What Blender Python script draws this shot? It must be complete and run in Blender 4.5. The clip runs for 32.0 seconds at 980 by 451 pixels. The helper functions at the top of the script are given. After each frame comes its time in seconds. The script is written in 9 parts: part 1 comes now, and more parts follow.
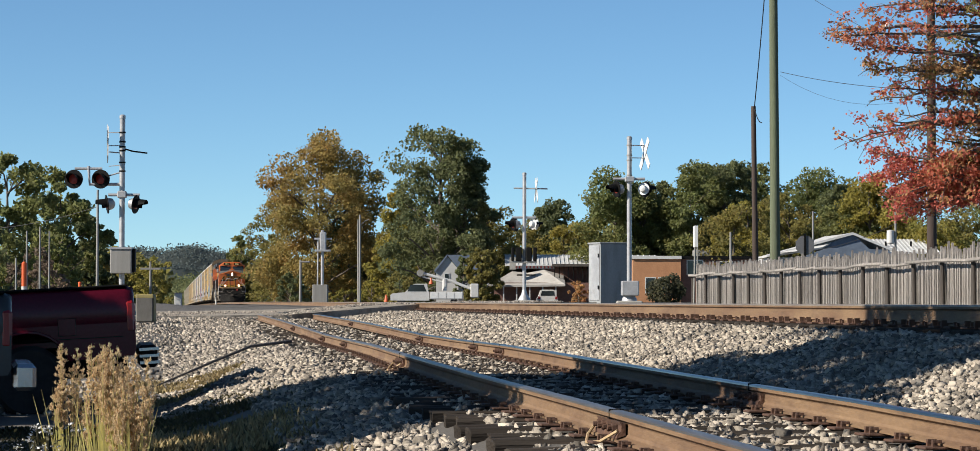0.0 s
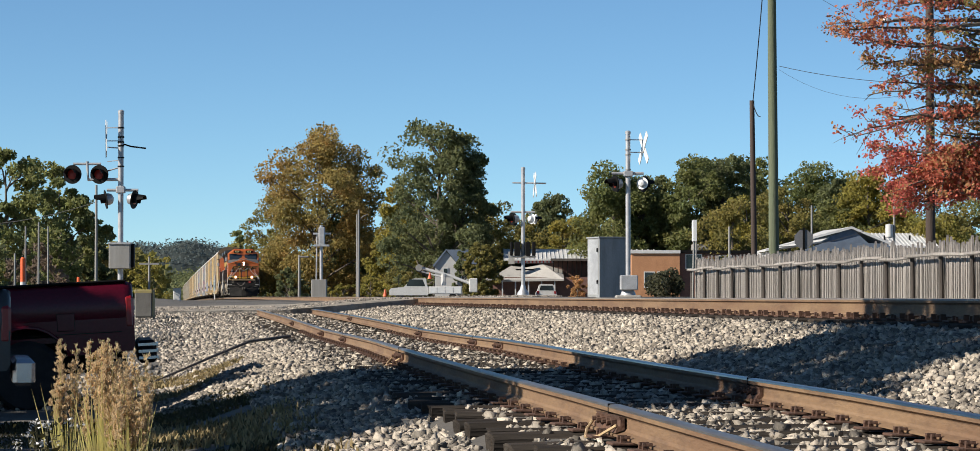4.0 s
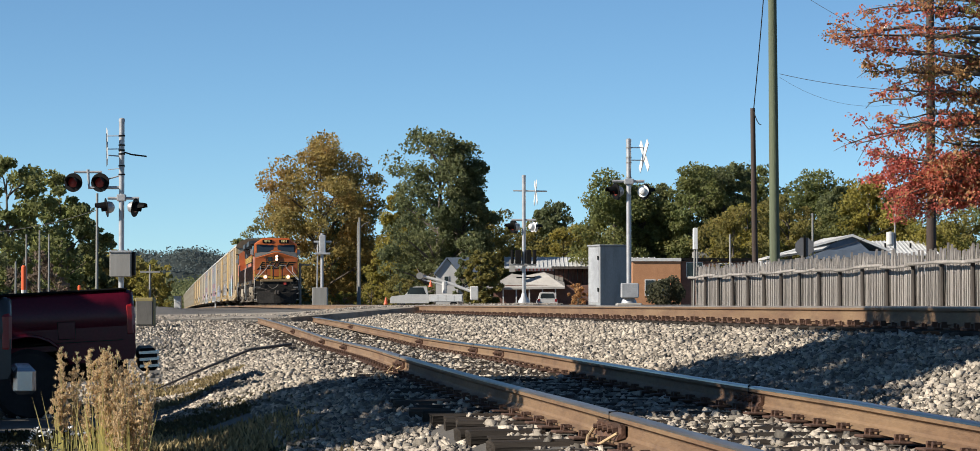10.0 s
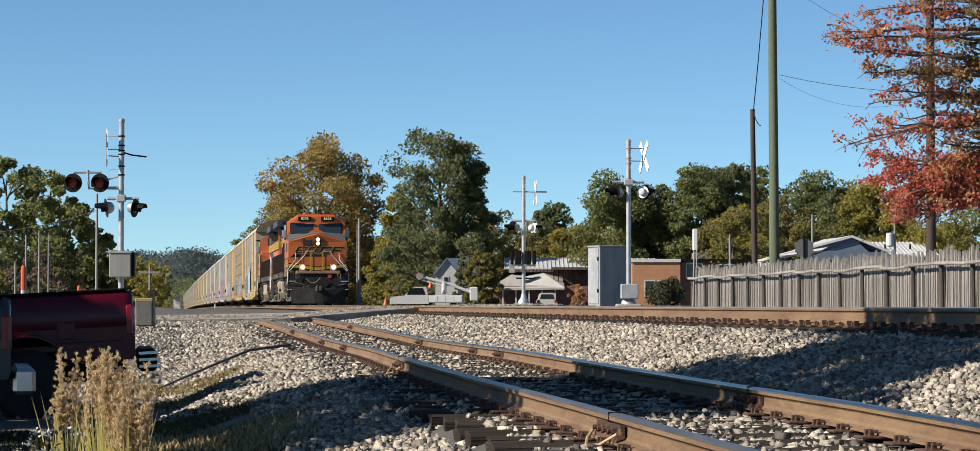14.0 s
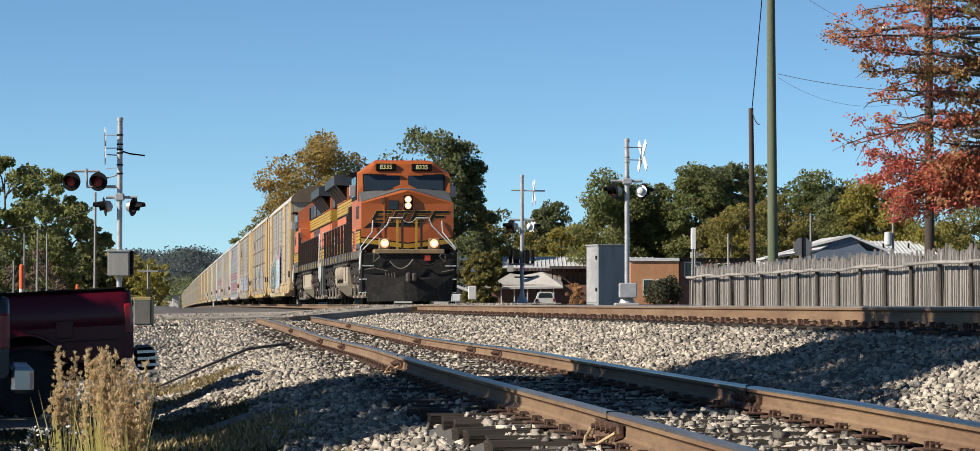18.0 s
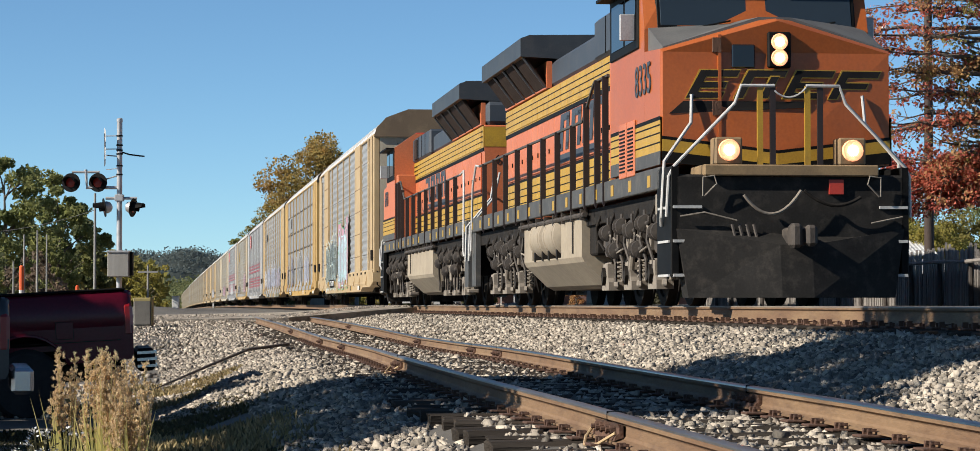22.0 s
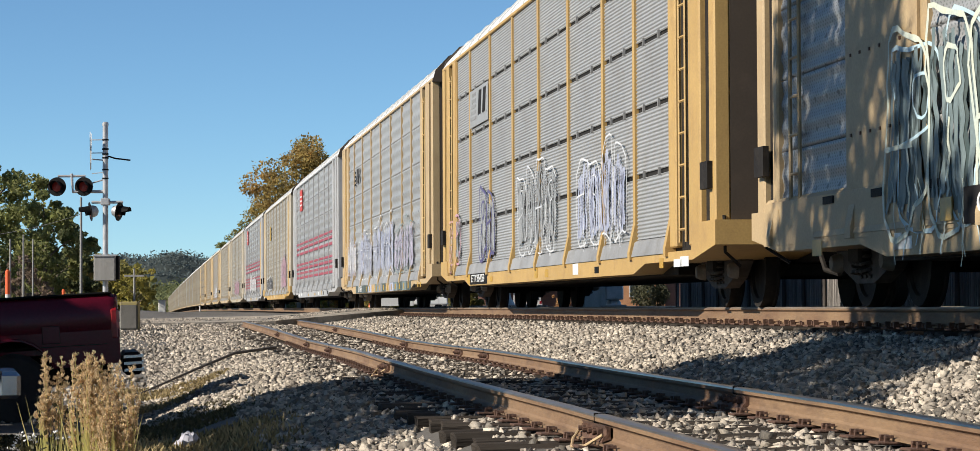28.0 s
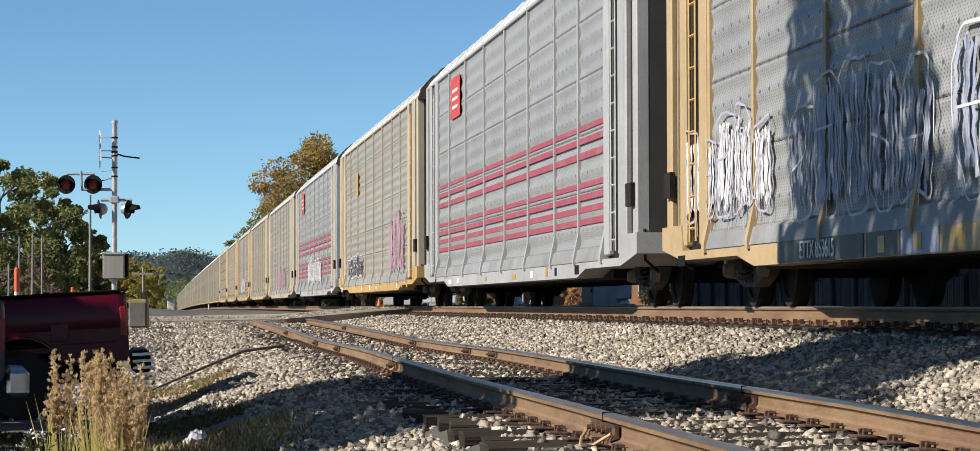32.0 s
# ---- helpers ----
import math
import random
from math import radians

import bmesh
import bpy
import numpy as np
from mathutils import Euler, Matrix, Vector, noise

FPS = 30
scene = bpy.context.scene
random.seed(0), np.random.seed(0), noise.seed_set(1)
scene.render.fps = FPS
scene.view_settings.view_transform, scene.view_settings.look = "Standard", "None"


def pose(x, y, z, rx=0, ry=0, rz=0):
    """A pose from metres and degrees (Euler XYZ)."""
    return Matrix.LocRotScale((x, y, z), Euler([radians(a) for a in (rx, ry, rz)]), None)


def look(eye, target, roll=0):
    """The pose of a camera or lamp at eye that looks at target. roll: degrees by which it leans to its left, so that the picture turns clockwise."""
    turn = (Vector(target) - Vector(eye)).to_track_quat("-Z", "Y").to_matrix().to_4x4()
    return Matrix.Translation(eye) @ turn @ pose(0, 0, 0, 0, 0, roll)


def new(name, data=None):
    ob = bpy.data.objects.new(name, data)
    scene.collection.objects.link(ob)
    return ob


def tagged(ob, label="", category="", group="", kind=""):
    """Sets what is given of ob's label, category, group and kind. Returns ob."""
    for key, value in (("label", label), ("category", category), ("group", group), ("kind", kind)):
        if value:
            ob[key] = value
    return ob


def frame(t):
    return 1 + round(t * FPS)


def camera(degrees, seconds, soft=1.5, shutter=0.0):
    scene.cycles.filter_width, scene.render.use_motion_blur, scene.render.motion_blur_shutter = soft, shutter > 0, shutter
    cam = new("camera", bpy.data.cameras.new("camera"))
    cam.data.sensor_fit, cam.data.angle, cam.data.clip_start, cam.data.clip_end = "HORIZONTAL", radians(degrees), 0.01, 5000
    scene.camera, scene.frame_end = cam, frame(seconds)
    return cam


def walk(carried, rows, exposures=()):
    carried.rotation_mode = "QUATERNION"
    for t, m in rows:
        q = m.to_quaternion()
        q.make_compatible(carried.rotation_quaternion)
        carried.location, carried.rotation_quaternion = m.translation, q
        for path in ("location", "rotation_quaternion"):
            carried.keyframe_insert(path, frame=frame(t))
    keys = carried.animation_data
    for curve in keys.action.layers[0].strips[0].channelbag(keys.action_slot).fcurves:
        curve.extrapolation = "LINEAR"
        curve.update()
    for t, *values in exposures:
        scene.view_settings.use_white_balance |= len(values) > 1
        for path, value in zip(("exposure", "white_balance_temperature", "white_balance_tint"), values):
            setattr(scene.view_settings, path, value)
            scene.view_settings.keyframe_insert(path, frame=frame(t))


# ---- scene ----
# The camera is held by hand on the spot: it only turns a little.
EYE_Z = 1.0
TURNS = [(0.0, 91.646, -0.109, 0.01), (0.5, 91.656, -0.105, -0.016), (1.0, 91.623, -0.13, -0.006), (1.5, 91.252, 0.032, 0.027),
         (2.0, 91.505, 0.008, 0.039), (2.5, 91.46, 0.038, 0.042), (3.0, 91.513, -0.005, 0.016), (3.5, 91.514, -0.021, -0.009),
         (5.5, 91.637, 0.001, -0.018), (6.0, 91.658, -0.0, 0.0), (7.0, 91.699, 0.001, 0.003), (8.0, 91.696, -0.034, 0.018),
         (9.0, 91.696, -0.031, 0.004), (10.0, 91.701, 0.012, 0.003), (11.0, 91.698, -0.018, 0.018), (12.0, 91.685, -0.048, 0.015),
         (13.0, 91.709, -0.055, 0.003), (14.0, 91.717, -0.037, -0.004), (14.5, 91.718, -0.015, -0.017), (16.5, 91.725, -0.058, -0.02),
         (17.0, 91.73, -0.063, -0.023), (17.5, 91.696, -0.033, -0.022), (18.0, 91.693, -0.06, -0.039), (19.0, 91.676, -0.033, -0.036),
         (20.0, 91.663, -0.004, -0.038), (21.0, 91.68, 0.014, -0.026), (22.0, 91.7, 0.025, -0.042), (22.5, 91.709, 0.097, -0.058),
         (23.0, 91.709, 0.1, -0.11), (23.5, 91.705, 0.146, -0.138), (24.0, 91.713, 0.149, -0.182), (24.5, 91.71, 0.223, -0.217),
         (25.0, 91.711, 0.245, -0.228), (25.5, 91.731, 0.249, -0.261), (27.5, 91.749, 0.3, -0.321), (28.0, 91.749, 0.285, -0.328),
         (29.0, 91.752, 0.255, -0.362), (30.0, 91.752, 0.24, -0.366), (30.5, 91.752, 0.24, -0.346), (31.0, 91.746, 0.202, -0.282),
         (31.5, 91.736, 0.184, -0.206), (32.0, 91.723, 0.145, -0.14)]
cam = camera(20.9, 32.0, soft=0.4)
walk(cam, [(t, pose(0, 0, EYE_Z, rx, ry, rz)) for t, rx, ry, rz in TURNS])

# ---- daylight: a clear autumn sky and a sun over the camera's left shoulder ----
SUN_TO = Vector((-0.93, -0.365, 0.60)).normalized()
sun_data = bpy.data.lights.new("sun", "SUN")
sun_data.energy, sun_data.angle, sun_data.color = 5.0, radians(0.53), (1.0, 0.93, 0.82)
sun_ob = new("sun", sun_data)
sun_ob.matrix_basis = look((0, 0, 60), Vector((0, 0, 60)) - SUN_TO)
world = bpy.data.worlds.new("world")
scene.world = world
world.use_nodes = True
wn = world.node_tree.nodes
sky = wn.new("ShaderNodeTexSky")
sky.sky_type, sky.sun_disc = "NISHITA", False
sky.sun_elevation = math.asin(SUN_TO.z)
sky.sun_rotation = math.atan2(SUN_TO.x, SUN_TO.y)
sky.air_density, sky.dust_density, sky.ozone_density, sky.altitude = 0.55, 0.0, 4.0, 300
tint = wn.new("ShaderNodeMix")
tint.data_type, tint.blend_type = "RGBA", "MULTIPLY"
tint.inputs[0].default_value, tint.inputs[7].default_value = 1.0, (0.905, 1.06, 1.02, 1.0)
world.node_tree.links.new(sky.outputs[0], tint.inputs[6])
world.node_tree.links.new(tint.outputs[2], wn["Background"].inputs[0])
wn["Background"].inputs[1].default_value = 0.0735
scene.view_settings.exposure = 0.72


# ---- mesh building ----
class Shape:
    """Collects vertices and faces of one mesh."""

    def __init__(self):
        self.v, self.f = [], []

    def add(self, verts, faces):
        n = len(self.v)
        self.v += [tuple(p) for p in verts]
        self.f += [tuple(i + n for i in f) for f in faces]
        return self

    def put(self, other, m):
        return self.add([m @ Vector(p) for p in other.v], other.f)

    def box(self, x0, x1, y0, y1, z0, z1, c=0.0):
        x0, x1, y0, y1, z0, z1 = min(x0, x1), max(x0, x1), min(y0, y1), max(y0, y1), min(z0, z1), max(z0, z1)
        if c <= 0:
            return self.add([(x, y, z) for x in (x0, x1) for y in (y0, y1) for z in (z0, z1)],
                            [(0, 1, 3, 2), (4, 6, 7, 5), (0, 4, 5, 1), (2, 3, 7, 6), (0, 2, 6, 4), (1, 5, 7, 3)])
        c = min(c, (x1 - x0) * 0.45, (y1 - y0) * 0.45, (z1 - z0) * 0.45)
        vs = []
        for i in (0, 1):
            for j in (0, 1):
                for k in (0, 1):
                    X, Y, Z = (x0, x1)[i], (y0, y1)[j], (z0, z1)[k]
                    xi, yi, zi = X + (c, -c)[i], Y + (c, -c)[j], Z + (c, -c)[k]
                    vs += [(X, yi, zi), (xi, Y, zi), (xi, yi, Z)]
        ix = lambda i, j, k, a: (i * 4 + j * 2 + k) * 3 + a
        fs = []
        for s in (0, 1):
            fs += [(ix(s, 0, 0, 0), ix(s, 0, 1, 0), ix(s, 1, 1, 0), ix(s, 1, 0, 0)), (ix(0, s, 0, 1), ix(1, s, 0, 1), ix(1, s, 1, 1), ix(0, s, 1, 1)),
                   (ix(0, 0, s, 2), ix(0, 1, s, 2), ix(1, 1, s, 2), ix(1, 0, s, 2))]
            for r in (0, 1):
                fs += [(ix(s, r, 0, 0), ix(s, r, 1, 0), ix(s, r, 1, 1), ix(s, r, 0, 1)), (ix(s, 0, r, 0), ix(s, 1, r, 0), ix(s, 1, r, 2), ix(s, 0, r, 2)),
                       (ix(0, s, r, 1), ix(1, s, r, 1), ix(1, s, r, 2), ix(0, s, r, 2))]
                for k in (0, 1):
                    fs.append((ix(s, r, k, 0), ix(s, r, k, 1), ix(s, r, k, 2)))
        return self.add(vs, fs)

    def prism(self, poly, axis, a, b):
        n = len(poly)
        put = {"x": lambda p, w: (w, p[0], p[1]), "y": lambda p, w: (p[0], w, p[1]), "z": lambda p, w: (p[0], p[1], w)}[axis]
        return self.add([put(p, a) for p in poly] + [put(p, b) for p in poly],
                        [tuple(range(n)), tuple(range(2 * n - 1, n - 1, -1))] + [(i, (i + 1) % n, n + (i + 1) % n, n + i) for i in range(n)])

    def tube(self, pts, r, n=8, cap=True):
        pts = [Vector(p) for p in pts]
        rs = r if isinstance(r, (list, tuple)) else [r] * len(pts)
        vs, fs = [], []
        side = None
        for i, p in enumerate(pts):
            d = (pts[min(i + 1, len(pts) - 1)] - pts[max(i - 1, 0)]).normalized()
            if side is None:
                side = d.orthogonal().normalized()
            side = (side - d * side.dot(d)).normalized()
            up = d.cross(side)
            vs += [p + (side * math.cos(2 * math.pi * k / n) + up * math.sin(2 * math.pi * k / n)) * rs[i] for k in range(n)]
        for i in range(len(pts) - 1):
            fs += [(i * n + k, i * n + (k + 1) % n, (i + 1) * n + (k + 1) % n, (i + 1) * n + k) for k in range(n)]
        if cap:
            fs += [tuple(range(n - 1, -1, -1)), tuple(range((len(pts) - 1) * n, len(pts) * n))]
        return self.add(vs, fs)

    def lathe(self, prof, n, m=Matrix()):
        """Turns a profile of (radius, height) round the local z axis."""
        vs = [m @ Vector((r * math.cos(2 * math.pi * k / n), r * math.sin(2 * math.pi * k / n), z)) for r, z in prof for k in range(n)]
        fs = [(i * n + k, i * n + (k + 1) % n, (i + 1) * n + (k + 1) % n, (i + 1) * n + k) for i in range(len(prof) - 1) for k in range(n)]
        fs += [tuple(range(n - 1, -1, -1)), tuple(range((len(prof) - 1) * n, len(prof) * n))]
        return self.add(vs, fs)

    def mesh(self, name, mat, smooth=False):
        me = bpy.data.meshes.new(name)
        me.from_pydata(self.v, [], self.f)
        if len(self.f) < 30000:
            bm = bmesh.new()
            bm.from_mesh(me)
            bmesh.ops.recalc_face_normals(bm, faces=bm.faces)
            bm.to_mesh(me)
            bm.free()
        if smooth:
            me.shade_smooth()
            me.set_sharp_from_angle(angle=radians(38))
        me.materials.append(mat)
        return me


def big_mesh(name, verts, faces_flat, per, mat):
    """A mesh from arrays: verts (n, 3), faces (m, per)."""
    me = bpy.data.meshes.new(name)
    n, m = len(verts), len(faces_flat)
    me.vertices.add(n)
    me.vertices.foreach_set("co", np.asarray(verts, dtype=np.float32).ravel())
    me.loops.add(m * per)
    me.loops.foreach_set("vertex_index", np.asarray(faces_flat, dtype=np.int32).ravel())
    me.polygons.add(m)
    me.polygons.foreach_set("loop_start", np.arange(0, m * per, per, dtype=np.int32))
    me.update(calc_edges=True)
    me.materials.append(mat)
    return me


def part(name, shape, mat, parent, label="", smooth=False, m=None):
    me = shape if isinstance(shape, bpy.types.Mesh) else shape.mesh(name, mat, smooth)
    ob = new(name, me)
    ob.parent = parent
    if m is not None:
        ob.matrix_basis = m
    return tagged(ob, label)


def thing(name, m, label, category, group="", kind=""):
    ob = new(name)
    ob.matrix_basis = m
    ob.empty_display_size = 0.2
    return tagged(ob, label, category, group, kind)


# ---- materials ----
def surface(name, a, b, rough=0.7, scale=3.0, bump=0.3, metal=0.0, fine=40.0, stain=None, stain_amount=0.4, island=0.0, stretch=(1, 1, 1), transl=0.0, spec=0.5):
    """Two base tones mixed by coarse noise, a fine grain with relief, and stains of a third tone."""
    m = bpy.data.materials.new(name)
    m.use_nodes = True
    nt = m.node_tree
    N, L = nt.nodes, nt.links
    bsdf = N["Principled BSDF"]
    tc, mp = N.new("ShaderNodeTexCoord"), N.new("ShaderNodeMapping")
    mp.inputs["Scale"].default_value = stretch
    L.new(tc.outputs["Object"], mp.inputs[0])

    def noise_node(s, detail=4.0):
        n = N.new("ShaderNodeTexNoise")
        n.inputs["Scale"].default_value, n.inputs["Detail"].default_value = s, detail
        L.new(mp.outputs[0], n.inputs[0])
        return n

    def mix(fac, c1, c2, mode="MIX"):
        x = N.new("ShaderNodeMix")
        x.data_type, x.blend_type = "RGBA", mode
        for sock, val in ((x.inputs[0], fac), (x.inputs[6], c1), (x.inputs[7], c2)):
            if isinstance(val, bpy.types.NodeSocket):
                L.new(val, sock)
            else:
                sock.default_value = val if not isinstance(val, tuple) else (*val, 1.0)
        return x.outputs[2]

    def ramp(sock, lo, hi):
        r = N.new("ShaderNodeMapRange")
        r.inputs[1].default_value, r.inputs[2].default_value = lo, hi
        L.new(sock, r.inputs[0])
        return r.outputs[0]

    coarse, grain = noise_node(scale), noise_node(fine, 6.0)
    col = mix(ramp(coarse.outputs[0], 0.35, 0.65), a, b)
    if stain:
        st = noise_node(scale * 2.3, 8.0)
        st.inputs["Roughness"].default_value = 0.65
        s = N.new("ShaderNodeMath")
        s.operation = "MULTIPLY"
        s.inputs[1].default_value = stain_amount
        L.new(ramp(st.outputs[0], 0.5, 0.68), s.inputs[0])
        col = mix(s.outputs[0], col, stain)
    g = N.new("ShaderNodeMapRange")
    g.inputs[3].default_value, g.inputs[4].default_value = 0.58, 0.98
    L.new(grain.outputs[0], g.inputs[0])
    if island > 0:
        geo, oi = N.new("ShaderNodeNewGeometry"), N.new("ShaderNodeObjectInfo")
        ad = N.new("ShaderNodeMath")
        ad.operation = "ADD"
        L.new(geo.outputs["Random Per Island"], ad.inputs[0])
        L.new(oi.outputs["Random"], ad.inputs[1])
        fr = N.new("ShaderNodeMath")
        fr.operation = "FRACT"
        L.new(ad.outputs[0], fr.inputs[0])
        r = N.new("ShaderNodeMapRange")
        r.inputs[3].default_value, r.inputs[4].default_value = 1.0 - island, 1.0 + island
        L.new(fr.outputs[0], r.inputs[0])
        mu = N.new("ShaderNodeMath")
        mu.operation = "MULTIPLY"
        L.new(r.outputs[0], mu.inputs[0])
        L.new(g.outputs[0], mu.inputs[1])
        gsock = mu.outputs[0]
    else:
        gsock = g.outputs[0]
    hv = N.new("ShaderNodeHueSaturation")
    L.new(gsock, hv.inputs["Value"])
    L.new(col, hv.inputs["Color"])
    L.new(hv.outputs[0], bsdf.inputs["Base Color"])
    bsdf.inputs["Roughness"].default_value, bsdf.inputs["Metallic"].default_value, bsdf.inputs["Specular IOR Level"].default_value = rough, metal, spec
    if bump > 0:
        bp = N.new("ShaderNodeBump")
        bp.inputs["Strength"].default_value, bp.inputs["Distance"].default_value = bump, 0.02
        L.new(grain.outputs[0], bp.inputs["Height"])
        L.new(bp.outputs[0], bsdf.inputs["Normal"])
    if transl > 0:
        tr, ms = N.new("ShaderNodeBsdfTranslucent"), N.new("ShaderNodeMixShader")
        L.new(hv.outputs[0], tr.inputs[0])
        ms.inputs[0].default_value = transl
        L.new(bsdf.outputs[0], ms.inputs[1])
        L.new(tr.outputs[0], ms.inputs[2])
        L.new(ms.outputs[0], N["Material Output"].inputs[0])
    return m


def glow(name, color, strength):
    m = bpy.data.materials.new(name)
    m.use_nodes = True
    b = m.node_tree.nodes["Principled BSDF"]
    b.inputs["Base Color"].default_value = (*color, 1)
    b.inputs["Emission Color"].default_value = (*color, 1)
    b.inputs["Emission Strength"].default_value = strength
    return m


def glossy(name, color, rough=0.05, metal=0.0, coat=0.0):
    m = bpy.data.materials.new(name)
    m.use_nodes = True
    b = m.node_tree.nodes["Principled BSDF"]
    b.inputs["Base Color"].default_value = (*color, 1)
    b.inputs["Roughness"].default_value, b.inputs["Metallic"].default_value = rough, metal
    b.inputs["Coat Weight"].default_value = coat
    return m


# Much darker than the stones: the shade between them is in this colour.
M_GRAVEL = surface("gravel", (0.150, 0.135, 0.115), (0.085, 0.076, 0.066), 0.9, 0.7, 1.0, fine=14, stain=(0.10, 0.09, 0.08), stain_amount=0.5)
M_STONE = surface("crushed_stone", (0.44, 0.38, 0.305), (0.25, 0.215, 0.175), 0.85, 1.5, 0.5, fine=45, island=0.7, stain=(0.24, 0.17, 0.13), stain_amount=0.3)
M_DRY_GRASS = surface("dry_grass_blades", (0.42, 0.31, 0.15), (0.27, 0.21, 0.09), 0.8, 2, 0, island=0.4, transl=0.3)
# Green darkened to deepen the tree shade that the weeds stand in.
M_GREEN_GRASS = surface("green_grass_blades", (0.06, 0.062, 0.02), (0.10, 0.08, 0.035), 0.8, 1, 0, island=0.4, transl=0.3)
M_RAIL = surface("rusty_rail_steel", (0.175, 0.098, 0.052), (0.24, 0.150, 0.080), 0.75, 4, 0.25, fine=60, stain=(0.09, 0.05, 0.03), stain_amount=0.6, stretch=(1, 0.15, 1))
M_RAILHEAD = surface("worn_rail_head", (0.42, 0.41, 0.40), (0.28, 0.26, 0.24), 0.28, 6, 0.03, metal=1.0, stretch=(1, 0.1, 1))
M_RAILHEAD_DULL = surface("dull_rail_head", (0.33, 0.28, 0.22), (0.24, 0.19, 0.15), 0.5, 6, 0.03, metal=0.3, stretch=(1, 0.1, 1))
M_RAILHEAD_WORN = surface("worn_brown_rail_head", (0.34, 0.30, 0.26), (0.25, 0.20, 0.16), 0.36, 6, 0.03, metal=0.8, stretch=(1, 0.1, 1))
M_RUST = surface("dark_rust", (0.08, 0.04, 0.025), (0.13, 0.062, 0.035), 0.85, 9, 0.4)
M_TIE = surface("creosoted_timber", (0.034, 0.028, 0.023), (0.06, 0.05, 0.041), 0.85, 3, 0.8, fine=30, stain=(0.10, 0.06, 0.04), stain_amount=0.35, island=0.3, stretch=(0.2, 2, 2), spec=0.08)
M_ASPHALT = surface("asphalt", (0.46, 0.41, 0.34), (0.33, 0.29, 0.245), 1.0, 0.9, 0.8, fine=30, stain=(0.10, 0.09, 0.08), stain_amount=0.7, spec=0.05)
M_CONCRETE = surface("concrete", (0.42, 0.40, 0.36), (0.32, 0.30, 0.27), 0.85, 1.2, 0.3, stain=(0.16, 0.15, 0.13), stain_amount=0.5)
M_ORANGE = surface("orange_engine_paint", (0.43, 0.100, 0.018), (0.47, 0.118, 0.025), 0.38, 0.7, 0.03, fine=25, stain=(0.30, 0.09, 0.04), stain_amount=0.28)
# Faded orange, raised further: sunlight on the engine sides is in this colour.
M_ORANGE_PALE = surface("faded_sunlit_orange_paint", (0.60, 0.175, 0.07), (0.56, 0.15, 0.055), 0.45, 0.8, 0.03, fine=25, stain=(0.35, 0.14, 0.08), stain_amount=0.3)
M_YELLOW = surface("yellow_paint", (0.508, 0.303, 0.029), (0.451, 0.254, 0.025), 0.45, 2, 0.03, stain=(0.25, 0.15, 0.04), stain_amount=0.4)
M_BLACK = surface("black_paint", (0.005, 0.005, 0.005), (0.008, 0.0075, 0.007), 0.6, 2, 0.03, stain=(0.026, 0.022, 0.018), stain_amount=0.3, spec=0.12)
M_ROOF_BLACK = surface("sooty_dark_paint", (0.030, 0.035, 0.042), (0.045, 0.05, 0.056), 0.5, 1.5, 0.05, stain=(0.10, 0.09, 0.08), stain_amount=0.3)
# Grimy metal below the train; also the shade colour behind the car seams.
M_UNDER = surface("grime_and_seam_shade", (0.011, 0.009, 0.008), (0.02, 0.017, 0.014), 0.8, 3, 0.2, stain=(0.05, 0.04, 0.03), stain_amount=0.5, spec=0.2)
M_DUST = surface("dusty_steel", (0.29, 0.25, 0.20), (0.19, 0.16, 0.13), 0.8, 2, 0.1, stain=(0.10, 0.085, 0.07), stain_amount=0.55)
M_DUST_DARK = surface("dusty_running_gear", (0.085, 0.068, 0.055), (0.032, 0.026, 0.022), 0.8, 5, 0.2, stain=(0.04, 0.035, 0.03), stain_amount=0.6)
M_GLASS_DARK = glossy("dark_glass", (0.012, 0.014, 0.016), 0.06)
M_WHITE = surface("white_paint", (0.640, 0.631, 0.607), (0.574, 0.566, 0.541), 0.5, 2, 0.03, stain=(0.4, 0.38, 0.34), stain_amount=0.3)
M_SILVER = surface("galvanised_steel", (0.55, 0.55, 0.55), (0.42, 0.42, 0.43), 0.45, 3, 0.05, metal=0.35, stain=(0.28, 0.27, 0.26), stain_amount=0.4)
M_HEADLIGHT = glow("lit_headlight", (1.0, 0.88, 0.80), 6.0)
# Weak warm emission that imitates the halo round the lit lamps.
M_LAMP_HALO = glow("warm_lamp_halo", (1.0, 0.40, 0.20), 0.6)
# The sky's blue-grey reflection is put into the glass's base colour.
M_WINDSHIELD = glossy("sky_tinted_windshield", (0.022, 0.032, 0.042), 0.12)
M_TANK = surface("dusty_tank_paint", (0.39, 0.325, 0.235), (0.32, 0.265, 0.195), 0.75, 0.8, 0.04, fine=12, stain=(0.22, 0.185, 0.14), stain_amount=0.35)

# ---- the plan: both tracks run 7 degrees to the left of the camera's line ----
TURN = 7.0
CA, SA = math.cos(radians(TURN)), math.sin(radians(TURN))
MAIN_D = 7.71
RAIL_TOP = 0.98
SIDING_END = 67.0


def plan(d, s, z=0.0):
    """World point d metres to the right of and s metres along the tracks' direction."""
    return Vector((d * CA - s * SA, d * SA + s * CA, z))


def dip(s):
    """The line falls away gently in the distance."""
    return -4.3e-6 * max(0.0, s - 150.0) ** 2


